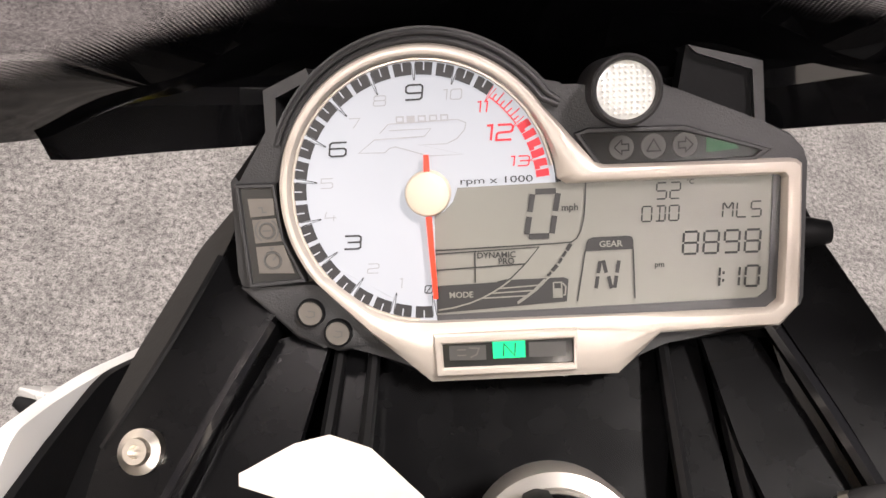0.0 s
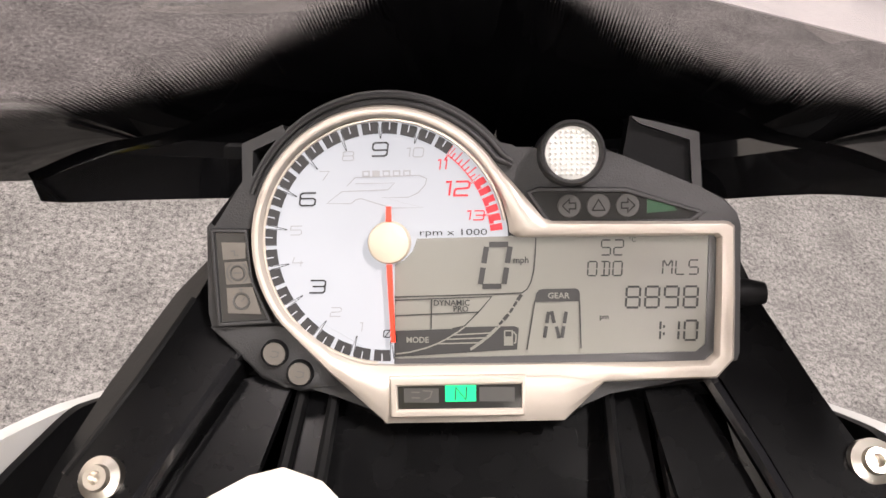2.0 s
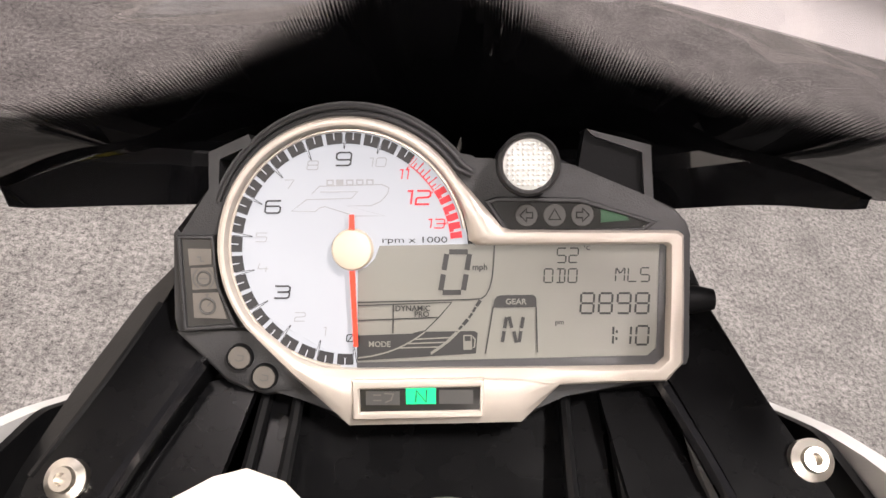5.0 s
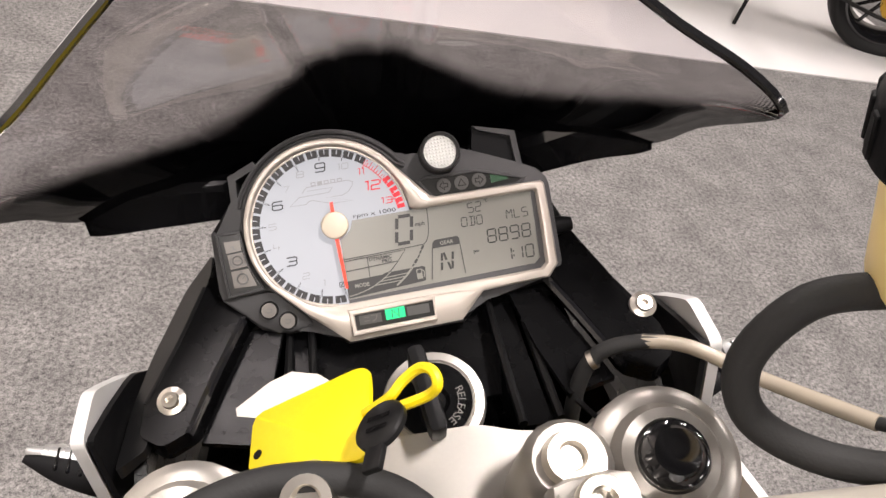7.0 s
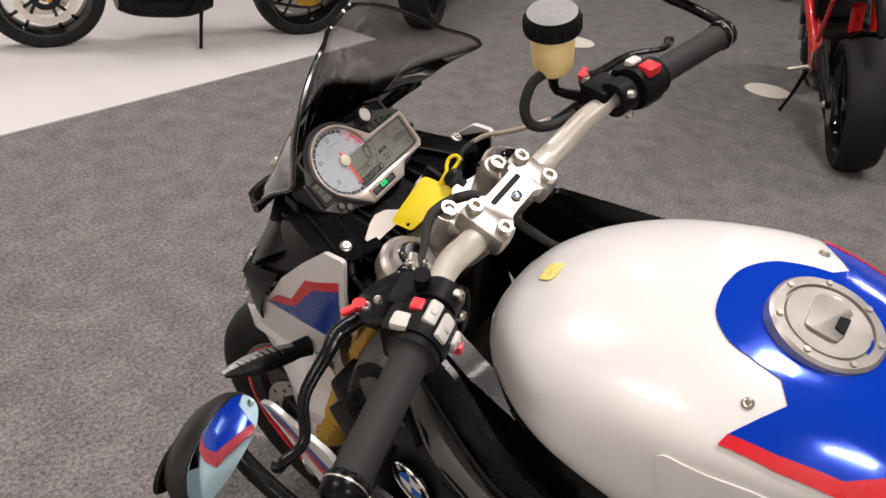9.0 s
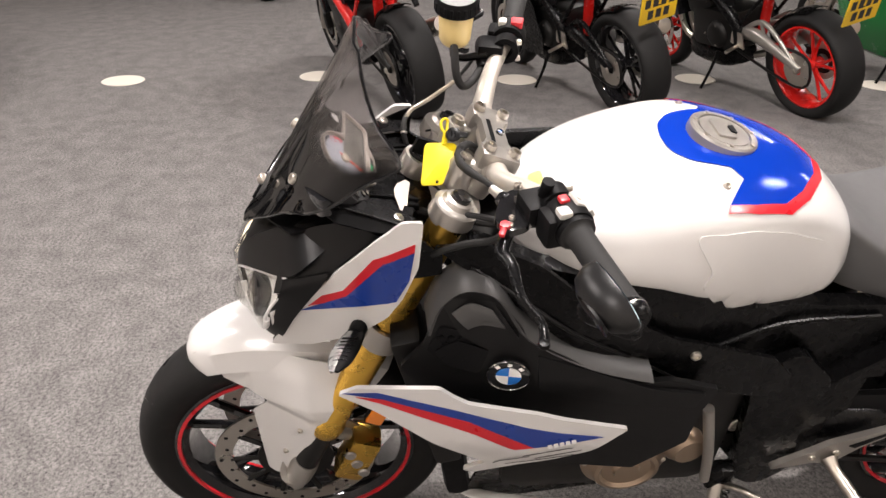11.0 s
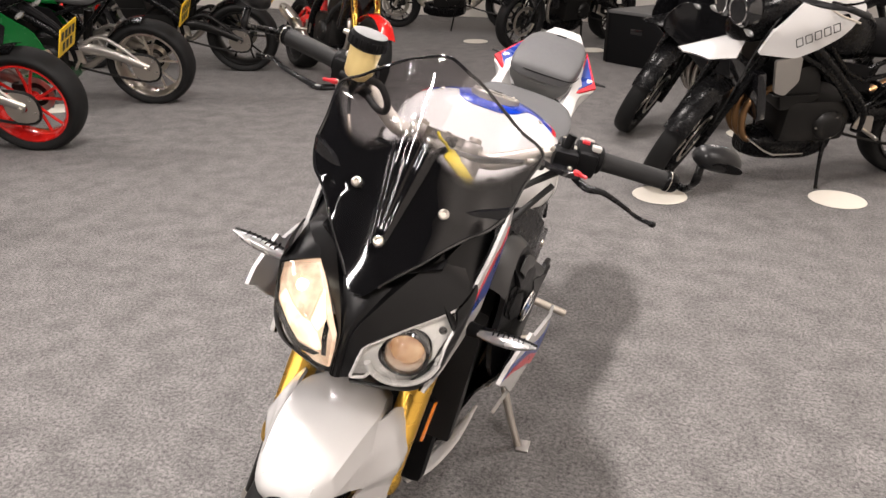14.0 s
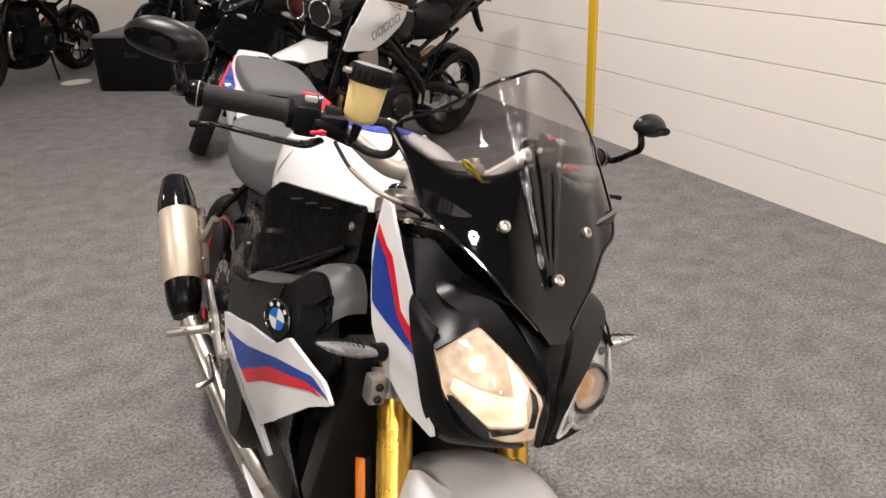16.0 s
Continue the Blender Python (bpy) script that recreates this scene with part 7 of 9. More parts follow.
def pan_width(y, z):
    return 0.11 + (z - 0.2) * 0.22 + max(0.0, min(z, 0.6) - 0.3) * 0.08


SPAR = [(0.405, 0.945), (0.300, 0.900), (0.100, 0.872), (0.030, 0.860), (0.0, 0.815), (-0.20, 0.775), (-0.36, 0.76), (-0.38, 0.70), (-0.25, 0.60), (-0.20, 0.45), (-0.27, 0.32), (-0.20, 0.28), (-0.10, 0.42), (-0.06, 0.62), (0.10, 0.66), (0.20, 0.72), (0.31, 0.80), (0.40, 0.86)]


def spar_width(y, z):
    return 0.150 + min(0.04, max(0, 0.25 - abs(y - 0.1)) * 0.2) - max(0, -0.05 - y) * 0.06


COVER = [(0.505, 0.735), (0.470, 0.782), (0.446, 0.852), (0.408, 0.886), (0.358, 0.873), (0.312, 0.806), (0.212, 0.748), (0.130, 0.714), (0.082, 0.720), (0.000, 0.696), (0.015, 0.640), (0.020, 0.556), (0.100, 0.480), (0.25, 0.50), (0.36, 0.56), (0.44, 0.64)]


def cover_width(y, z):
    return 0.232 - max(0, y - 0.30) * 0.16 - max(0, z - 0.74) * 0.18 + max(0, 0.2 - y) * 0.04


PANEL = [(0.600, 0.722), (0.571, 0.742), (0.450, 0.754), (0.428, 0.736), (0.405, 0.722), (0.300, 0.706), (0.152, 0.664), (0.204, 0.606), (0.315, 0.550), (0.384, 0.506), (0.402, 0.514), (0.366, 0.553), (0.441, 0.606), (0.544, 0.690)]


def panel_width(y, z):
    return 0.284 - max(0, y - 0.25) ** 1.2 * 0.16 - max(0, 0.62 - z) * 0.22


for side in (-1, 1):
    side_skin("belly_pan", PAN, pan_width, SATIN, 0.006, side, "satin black belly pan")
    lip = part("pan_lip", tube([(side * 0.112, 0.375, 0.235), (side * 0.145, 0.32, 0.25), (side * 0.175, 0.22, 0.27), (side * 0.195, 0.11, 0.30)], [0.010, 0.016, 0.014, 0.004], 12, 5, flat=0.35), WHITE, bike, "white lip of the belly pan")
    side_skin("frame_spar", SPAR, spar_width, SATIN, 0.03, side, "black frame spar")
    if side < 0:
        FLANK = [(0.455, 0.930), (0.385, 0.948), (0.302, 0.922), (0.202, 0.850), (0.083, 0.782), (-0.098, 0.724), (-0.140, 0.680), (-0.138, 0.618), (-0.030, 0.645), (0.030, 0.642), (0.096, 0.663), (0.175, 0.708), (0.292, 0.812), (0.384, 0.885)]

        def flank_width(y, z):
            """Bows out in the middle, with a long triangular fin pressed into it."""
            top = 0.640 + 0.53 * (y - 0.01)
            lower = 0.634 + 0.30 * y + 0.62 * max(0.0, y - 0.09)
            fin = max(0.0, min(1.0, (top + 0.05 - z) / 0.03, (z - lower - 0.004) / 0.03, (y - 0.03) / 0.03))
            return 0.206 - max(0, y - 0.24) * 0.24 - max(0, z - 0.86) * 0.12 - 0.008 * fin

        side_skin("frame_flank", FLANK, flank_width, SATIN, 0.008, side, "black frame cover with a pressed triangular fin", 0.0075)
        part("flank_crease", tube([(-flank_width(y, z) - 0.001, y, z) for y, z in ((0.400, 0.906), (0.338, 0.868), (0.246, 0.805), (0.140, 0.735), (0.040, 0.672))], [0.002, 0.0032, 0.0036, 0.0032, 0.002], 8, 4), PLASTIC_GREY, bike)
        screw("flank_bolt", (-0.208, 0.040, 0.742), (-1, 0, 0), 0.009)
    if side > 0:
        side_skin("tank_side_cover", [(0.055, 0.860), (0.118, 0.908), (0.20, 0.919), (0.36, 0.940), (0.38, 0.910), (0.22, 0.850), (0.065, 0.800)], lambda y, z: 0.212 - max(0, y - 0.08) * 0.25, SATIN, 0.012, side, "flat satin black cover below the tank", 0.03)
        side_skin("lower_side_cover", [(0.035, 0.770), (0.055, 0.788), (0.22, 0.838), (0.385, 0.898), (0.36, 0.850), (0.28, 0.795), (0.16, 0.72), (0.025, 0.668), (0.012, 0.69)], lambda y, z: 0.214 - max(0, y - 0.05) * 0.22, SATIN, 0.012, side, "flat satin black lower cover", 0.03)
        for k in range(3):
            y = 0.17 + k * 0.045
            part("cover_slot", tube([(0.214 - max(0, y - 0.08) * 0.25, y, 0.892 + k * 0.006), (0.205 - max(0, y - 0.08) * 0.25, y + 0.035, 0.903 + k * 0.006)], 0.005, 8, 1, flat=0.5), GLOSS, bike)
        part("cover_crease", tube([(0.216, 0.05, 0.700), (0.196, 0.16, 0.755), (0.160, 0.34, 0.860)], [0.002, 0.003, 0.002], 8, 4), PLASTIC_GREY, bike)

    def fall(z):
        """The cover on the bike's right ends lower than the one on its left."""
        return z - (0.046 * max(0.0, min(1.0, (z - 0.76) / 0.11)) if side > 0 else 0.0)

    cover = side_skin("radiator_cover", [(y, fall(z)) for y, z in COVER], cover_width, PLASTIC_GREY, 0.010, side, "matt black radiator side cover with an intake")
    side_skin("cover_facet", [(y, fall(z)) for y, z in ((0.442, 0.858), (0.410, 0.880), (0.372, 0.872), (0.330, 0.815), (0.372, 0.790), (0.415, 0.812))], lambda y, z: cover_width(y, z) + 0.010 - max(0, z - 0.83) * 0.25, PLASTIC_GREY, 0.02, side, "raised facet", 0.015, cover, 0.004)
    side_skin("cover_wing", [(0.300, 0.780), (0.200, 0.742), (0.110, 0.705), (0.020, 0.690), (0.030, 0.655), (0.160, 0.668), (0.290, 0.710)], lambda y, z: cover_width(y, z) + 0.006 - abs(z - 0.70) * 0.06, PLASTIC_GREY, 0.012, side, "raised lower wing", 0.02, cover, 0.006)
    side_skin("intake", [(0.465, 0.775), (0.445, 0.820), (0.405, 0.815), (0.385, 0.765), (0.43, 0.748)], lambda y, z: cover_width(y, z) + 0.003, BLACK, 0.002, side, "dark honeycomb intake", parent=cover)
    for k in range(4):
        for j in range(3):
            y, z = 0.405 + j * 0.016 + (k % 2) * 0.008, 0.762 + k * 0.013
            part("mesh_cell", lathe([(0.0045, -0.001), (0.0062, 0.0), (0.0062, -0.003)], Matrix.Translation((side * (cover_width(y, z) + 0.005), y, z)) @ Matrix.Rotation(radians(90 * side), 4, "Y"), 6), BLACK, cover)
    top_line = [(0.462, 0.800), (0.446, 0.850), (0.408, 0.884), (0.358, 0.871), (0.312, 0.806), (0.212, 0.748), (0.110, 0.716)]
    top_line = [(y, fall(z)) for y, z in top_line]
    # shoulder and fold coloured paler to paint the light caught on top
    patch("cover_shoulder", [(side * (cover_width(y, z) + 0.002), y, z) for y, z in top_line], [(side * (cover_width(y, z) - 0.050), y + 0.004, z + 0.016) for y, z in top_line], COVER_SHEEN, "rounded shoulder of the black cover, its sheen painted grey", (side * 0.4, 0, 0.9), 0.006, 0.004, cover)
    patch("cover_fold", [(side * (cover_width(y, z) + 0.011), y, fall(z)) for y, z in ((0.430, 0.852), (0.404, 0.872), (0.372, 0.864))], [(side * (cover_width(y, z) + 0.010), y, fall(z)) for y, z in ((0.405, 0.825), (0.385, 0.835), (0.352, 0.832))], COVER_SHEEN, "raised facet", (side, 0, 0.3), 0.004, 0.003, cover)
    side_skin("dark_slot", [(0.420, 0.800), (0.372, 0.786), (0.386, 0.742), (0.436, 0.752), (0.452, 0.778)], lambda y, z: cover_width(y, z) + 0.006, BLACK, 0.003, side, "deep black intake slot", 0.02, cover, 0.004)
    roundel(Matrix.Translation((side * (cover_width(0.341, 0.74) + (0.013 if side > 0 else 0.004)), 0.325 if side > 0 else 0.341, 0.728 if side > 0 else 0.742)) @ Matrix.Rotation(radians(90 * side), 4, "Y") @ Matrix.Rotation(radians(90 * side), 4, "Z") @ Matrix.Rotation(radians(22 if side > 0 else -10), 4, "Y"), 0.0335, bike, "badge")
    fin = side_skin("side_panel", PANEL, panel_width, WHITE, 0.007, side, "white side fin with blue and red stripes", 0.02)
    side_skin("fin_stripe_blue", [(0.592, 0.728), (0.540, 0.736), (0.425, 0.707), (0.309, 0.672), (0.190, 0.648), (0.297, 0.622), (0.404, 0.682), (0.532, 0.722)], panel_width, DECAL_BLUE, 0.001, side, "", 0.02, fin, 0, 0.0012)
    side_skin("fin_stripe_red", [(0.572, 0.722), (0.532, 0.722), (0.404, 0.682), (0.297, 0.622), (0.326, 0.612), (0.391, 0.650), (0.536, 0.712)], panel_width, DECAL_RED, 0.001, side, "", 0.02, fin, 0, 0.0014)
    outline = bmesh.new()
    mark = [((0.31, 0.590), (0.235, 0.625)), ((0.29, 0.583), (0.22, 0.616)), ((0.345, 0.567), (0.30, 0.590)), ((0.335, 0.556), (0.27, 0.585)), ((0.27, 0.585), (0.23, 0.600)), ((0.345, 0.567), (0.355, 0.556))]
    for (a0, b0), (a1, b1) in mark:
        p, q = Vector((side * (panel_width(a0, b0) + 0.002), a0, b0)), Vector((side * (panel_width(a1, b1) + 0.002), a1, b1))
        w = (q - p).normalized().cross(Vector((side, 0, 0))) * 0.0011
        outline.faces.new([outline.verts.new(v) for v in (p - w, q - w, q + w, p + w)])
    link("fin_outline", outline, DARK_METAL, fin)
    flip = Matrix.Rotation(radians(90 * side), 4, "Y") @ Matrix.Rotation(radians(90 * side), 4, "Z")
    bars([(k * 0.0095, 0, 0.007, 0.011) for k in range(-2, 3)], Matrix.Translation((side * (panel_width(0.255, 0.636) + 0.003), 0.255, 0.637)) @ flip @ Matrix.Rotation(radians(side * -16), 4, "Z"), ROUNDEL_WHITE, "fin_mark", fin)

    for y, z, r in ((0.008, 0.711, 0.011), (-0.165, 0.640, 0.010), (-0.123, 0.469, 0.015), (0.36, 0.905, 0.007)):
        screw("frame_bolt", (side * (spar_width(y, z) + 0.001), y, z), (side, 0, 0), r)
    part("pivot_plate", slab(round_corners([(-0.10, 0.66), (-0.17, 0.70), (-0.25, 0.62), (-0.235, 0.48), (-0.26, 0.36), (-0.20, 0.30), (-0.14, 0.34), (-0.12, 0.50)], 0.02), 0.02, Matrix(((0, 0, side, side * 0.178), (1, 0, 0, 0), (0, 1, 0, 0), (0, 0, 0, 1))), 0.005), SATIN, bike, "black cast pivot plate")
    part("crease_line", tube([(side * (spar_width(y, z) + 0.006), y, z) for y, z in ((0.36, 0.87), (0.24, 0.79), (0.12, 0.735), (0.02, 0.735), (-0.12, 0.755), (-0.30, 0.745))], 0.005, 8, 4), SATIN, bike)
    # foot rests
    peg_plate = part("footrest_plate", slab(round_corners([(-0.203, 0.380), (-0.208, 0.391), (-0.270, 0.432), (-0.300, 0.455), (-0.335, 0.468), (-0.415, 0.500), (-0.430, 0.492), (-0.362, 0.440), (-0.338, 0.412), (-0.318, 0.388), (-0.285, 0.398)], 0.006), 0.012, Matrix(((0, 0, side, side * 0.195), (1, 0, 0, 0), (0, 1, 0, 0), (0, 0, 0, 1))), 0.002), SILVER, bike, "machined silver footrest plate")
    part("plate_slot", slab(round_corners([(-0.335, 0.448), (-0.402, 0.486), (-0.408, 0.483), (-0.350, 0.441)], 0.003), 0.003, Matrix(((0, 0, side, side * 0.1965), (1, 0, 0, 0), (0, 1, 0, 0), (0, 0, 0, 1)))), BLACK, peg_plate)
    for y, z in ((-0.275, 0.415), (-0.318, 0.428)):
        screw("plate_bolt", (side * 0.196, y, z), (side, 0, 0), 0.008, STEEL, peg_plate)
    part("footrest", tube([(side * 0.198, -0.308, 0.414), (side * 0.218, -0.312, 0.408), (side * 0.245, -0.322, 0.400), (side * (0.328 if side < 0 else 0.288), -0.345, 0.384)], [0.016, 0.011, 0.012, 0.011], 14, 3), STEEL, peg_plate, "knurled silver footrest")
    if side < 0:
        part("foot_lever", tube([(-0.195, -0.128, 0.332), (-0.208, -0.128, 0.352), (-0.232, -0.146, 0.368), (-0.250, -0.166, 0.368), (-0.273, -0.188, 0.353)], [0.008, 0.007, 0.006, 0.007, 0.0085], 12, 4), STEEL, bike, "silver gear lever")
    else:
        part("foot_lever", tube([(0.195, -0.30, 0.34), (0.205, -0.20, 0.335), (0.222, -0.160, 0.345), (0.245, -0.155, 0.335)], [0.007, 0.007, 0.007, 0.009], 10, 4), STEEL, bike, "silver brake lever")

# side stand
stand = part("side_stand", tube([(-0.185, -0.115, 0.335), (-0.215, -0.105, 0.29), (-0.275, -0.085, 0.18), (-0.338, -0.066, 0.086)], [0.016, 0.012, 0.0105, 0.010], 14, 3), STEEL, bike, "silver side stand, folded out")
part("stand_foot", box((-0.348, -0.068, 0.096), (0.035, 0.05, 0.008), Matrix.Translation((-0.345, -0.066, 0.093)) @ Matrix.Rotation(radians(15), 4, "Y") @ Matrix.Translation((0.345, 0.066, -0.093)), 0.003), SILVER, stand)
part("stand_bracket", box((-0.182, -0.112, 0.355), (0.03, 0.05, 0.06), bevel=0.008), SATIN, stand)
for k in range(12):
    q = Vector((-0.196, -0.128, 0.350)).lerp(Vector((-0.243, -0.120, 0.235)), k / 11)
    part("spring_coil", lathe([(0.006, -0.002), (0.0085, 0.0), (0.006, 0.002)], along(q, q + Vector((-0.047, 0.008, -0.115))), 12, closed=True), DARK_METAL, stand)
part("gear_lever_rod", tube([(-0.205, -0.02, 0.60), (-0.21, -0.05, 0.48), (-0.205, -0.07, 0.38)], 0.010, 10, 3), SILVER, bike)

# swing arm, chain, exhaust, hugger
for side in (-1, 1):
    part("swing_arm", tube([(side * 0.10, -0.18, 0.42), (side * 0.125, -0.40, 0.43), (side * 0.125, -0.60, 0.37), (side * 0.115, -0.76, 0.32)], [0.04, 0.045, 0.035, 0.03], 12, 4, flat=1.2), SATIN, bike, "black swing arm")
    part("axle_block", box((side * 0.125, -0.745, 0.318), (0.03, 0.09, 0.05), bevel=0.008), STEEL, bike)
    part("tail_strut", tube([(side * 0.10, -0.42, 0.78), (side * 0.15, -0.55, 0.64), (side * 0.165, -0.66, 0.52)], 0.008, 8, 2), SATIN, bike)
part("chain_guard", tube([(-0.115, -0.30, 0.47), (-0.12, -0.55, 0.47), (-0.12, -0.80, 0.44)], [0.02, 0.022, 0.01], 10, 3, flat=1.6), BLACK, bike)
part("chain", tube([(-0.115, -0.20, 0.39), (-0.115, -0.72, 0.395), (-0.115, -0.81, 0.33), (-0.115, -0.72, 0.245), (-0.115, -0.20, 0.33)], 0.008, 6, 5, closed=True), DARK_METAL, bike)
part("rear_hugger", skin([(-0.08, 0.2), (0.08, 0.2), (0.08, 1.35), (-0.08, 1.35)], lambda x, a: REAR + Vector((x, 0.345 * math.cos(a + 0.3) * (1 - abs(x) * 0.4), 0.345 * math.sin(a + 0.3) * (1 - abs(x) * 0.4))), 0.004, 0.04), SATIN, bike, "black rear hugger")
part("shock", tube([(0, -0.28, 0.42), (0, -0.33, 0.72)], 0.03, 14, 1), DARK_METAL, bike)
pipe = part("exhaust_pipe", tube([(0.10, 0.32, 0.30), (0.12, 0.10, 0.22), (0.14, -0.15, 0.22), (0.17, -0.33, 0.28), (0.215, -0.45, 0.37)], [0.035, 0.035, 0.034, 0.032, 0.03], 18, 5), STEEL, bike, "steel exhaust pipe")
S0, S1 = Vector((0.225, -0.47, 0.370)), Vector((0.240, -0.745, 0.665))
sd = (S1 - S0).normalized()
silencer = part("silencer", tube([S0 + sd * 0.09, S0 + sd * 0.10, S0 + sd * 0.30, S0 + sd * 0.31], [0.046, 0.05, 0.052, 0.049], 28, 1, flat=1.15), CHAMPAGNE, bike, "champagne-silver exhaust silencer with black ends")
part("silencer_front", tube([S0, S0 + sd * 0.04, S0 + sd * 0.10], [0.032, 0.044, 0.0485], 24, 3, flat=1.15), SATIN, silencer)
part("silencer_end", tube([S0 + sd * 0.30, S0 + sd * 0.34, S0 + sd * 0.39, S0 + sd * 0.405], [0.0535, 0.050, 0.038, 0.034], 24, 3, flat=1.15), GLOSS, silencer)
part("silencer_strap", tube([S0 + sd * 0.20 + Vector((-0.052, 0, 0)), (0.16, -0.55, 0.62)], 0.012, 8, 1), SILVER, bike)
strap = [S0 + sd * d + Vector((-0.060, 0.012, 0.012)) for d in (0.11, 0.19, 0.27, 0.31)]
part("silencer_hanger", tube(strap, [0.008, 0.011, 0.012, 0.008], 10, 3, flat=1.8), STEEL, silencer, "cast steel silencer hanger")
for d in (0.16, 0.24):
    screw("hanger_bolt", S0 + sd * d + Vector((-0.055, 0.032, 0.020)), (0, 1, 0.2), 0.008, STEEL, silencer)

# speed sensor on the fork
sensor = part("sensor_block", box((0.150, 0.545, 0.715), (0.026, 0.03, 0.042), bevel=0.005), SILVER, bike, "cast sensor block on the fork")
for dz in (-0.010, 0.010):
    screw("sensor_bolt", (0.150, 0.561, 0.715 + dz), (0, 1, 0.2), 0.0065, GLOSS, sensor)

# ---- the tags tied to the key: things of their own ----
tag_x = Vector((0.839, -0.170, 0.516)).normalized()
tag_n = tag_x.cross(Vector((0.172, 0.984, 0.042))).normalized()
tag_y = tag_n.cross(tag_x)
tag_m = LEAN @ Matrix(((tag_x.x, tag_y.x, tag_n.x, -0.0355), (tag_x.y, tag_y.y, tag_n.y, 0.4483), (tag_x.z, tag_y.z, tag_n.z, 1.0088), (0, 0, 0, 1))) @ Matrix.Scale(1.06, 4)
tag_shape = [(-0.0385, -0.0165), (-0.0428, 0.009), (-0.040, 0.0125), (0.014, 0.0145), (0.0205, 0.0125), (0.0225, 0.003), (0.0255, -0.026), (0.022, -0.030), (-0.034, -0.0185)]
tag_top = thing("key_tag", "bright yellow plastic key tag hanging from the ignition key", "key tag", tag_m)
part("tag", slab(round_corners(tag_shape, 0.003), 0.0022, bevel=0.0006), YELLOW, tag_top)
part("tag_hole", lathe([(0.0, 0.0004), (0.0022, 0.0004), (0.0022, -0.0026), (0.0, -0.0026)], Matrix.Translation((-0.0350, -0.0095, 0)), 14), BLACK, tag_top)
part("tag_loop", tube([(0.022, -0.010, 0.0), (0.0367, -0.0105, 0.004), (0.0429, -0.0064, 0.005), (0.0513, -0.0043, 0.006), (0.0575, -0.0079, 0.006), (0.0578, -0.0126, 0.003), (0.051, -0.0130, 0.000), (0.036, -0.014, 0.001), (0.022, -0.014, 0.0)], 0.0021, 8, 5), YELLOW, tag_top, "yellow loop")
fob = tagged(link("key_fob", lathe([(0.0, 0.002), (0.0095, 0.002), (0.0108, 0.001), (0.0108, -0.001), (0.0095, -0.002), (0.0, -0.002)], n=32), PLASTIC_GREY), "round dark grey key fob beside the yellow tag", "key fob")
fob.matrix_basis = tag_m @ Matrix.Translation((0.0355, -0.0235, 0.006)) @ Matrix.Rotation(radians(-8), 4, "X")
bars([(0, 0.0025, 0.010, 0.002), (0, -0.0025, 0.009, 0.002)], Matrix.Translation((0, 0, 0.0024)), SATIN, "fob_mark", fob)
tail = part("fob_tail", box((0.0, -0.014, 0), (0.008, 0.012, 0.003), bevel=0.001), PLASTIC_GREY, fob)
paper = tagged(link("paper_label", skin([(-0.046, -0.008), (-0.024, 0.004), (-0.010, 0.008), (0.006, 0.004), (0.026, -0.012), (0.026, -0.022), (-0.046, -0.022)], lambda a, b: Vector((a, b, 0.10 * a * a * 8 - 0.002)), 0.0006, 0.012), PAPER), "white paper label folded behind the yellow key tag", "label")
paper.matrix_basis = LEAN @ Matrix.Translation((-0.0488, 0.4995, 0.9668)) @ Matrix.Scale(0.88, 4) @ Matrix.Rotation(radians(38), 4, "X") @ Matrix.Rotation(radians(-12), 4, "Y")

STICKER = material("yellow_sticker", (0.72, 0.66, 0.20), 0.4, grain=0.9, scale=140, stain=0.5)
stick = tagged(link("tank_sticker", skin(round_corners([(-0.016, -0.010), (0.016, -0.010), (0.016, 0.010), (-0.016, 0.010)], 0.008), lambda x, y: tank_point(x - 0.008, y + 0.285, 0.002), 0.0008, 0.008), STICKER), "small yellow and grey sticker on the white tank", "sticker")
stick.matrix_basis = LEAN

# ---- the other motorcycles of the showroom ----
BRASS = material("heat_browned_steel", (0.30, 0.17, 0.08), 0.35, metal=0.9, grain=0.1, scale=200, stain=0.3)
def ground_frame(rear, front, lean=-12):
    """A bike's frame from where its wheels touch the floor; leaning on its stand to its left."""
    d = Vector((front[0] - rear[0], front[1] - rear[1], 0)).normalized()
    mid = Vector((rear[0], rear[1], 0)) + d * 0.72
    turn = math.degrees(math.atan2(d.y, d.x)) - 90
    return pose(mid.x, mid.y, rear[2] if len(rear) > 2 else 0, 0, 0, turn) @ pose(0, 0, 0, 0, lean, 0)


def body_loft(rows):
    """rows: y, half width, top, bottom; a rounded body."""
    rings = []
    for y, w, top, low in smooth_line(rows, 4):
        m = (top + low) / 2
        half = smooth_line([(0, top), (w * 0.6, top - 0.012), (w * 0.95, m + (top - m) * 0.5), (w, m), (w * 0.9, low + (m - low) * 0.3), (w * 0.5, low)], 3)
        rings.append([Vector((x, y, z)) for x, z in half] + [Vector((-x, y, z)) for x, z in reversed(half[1:])])
    return loft(rings)


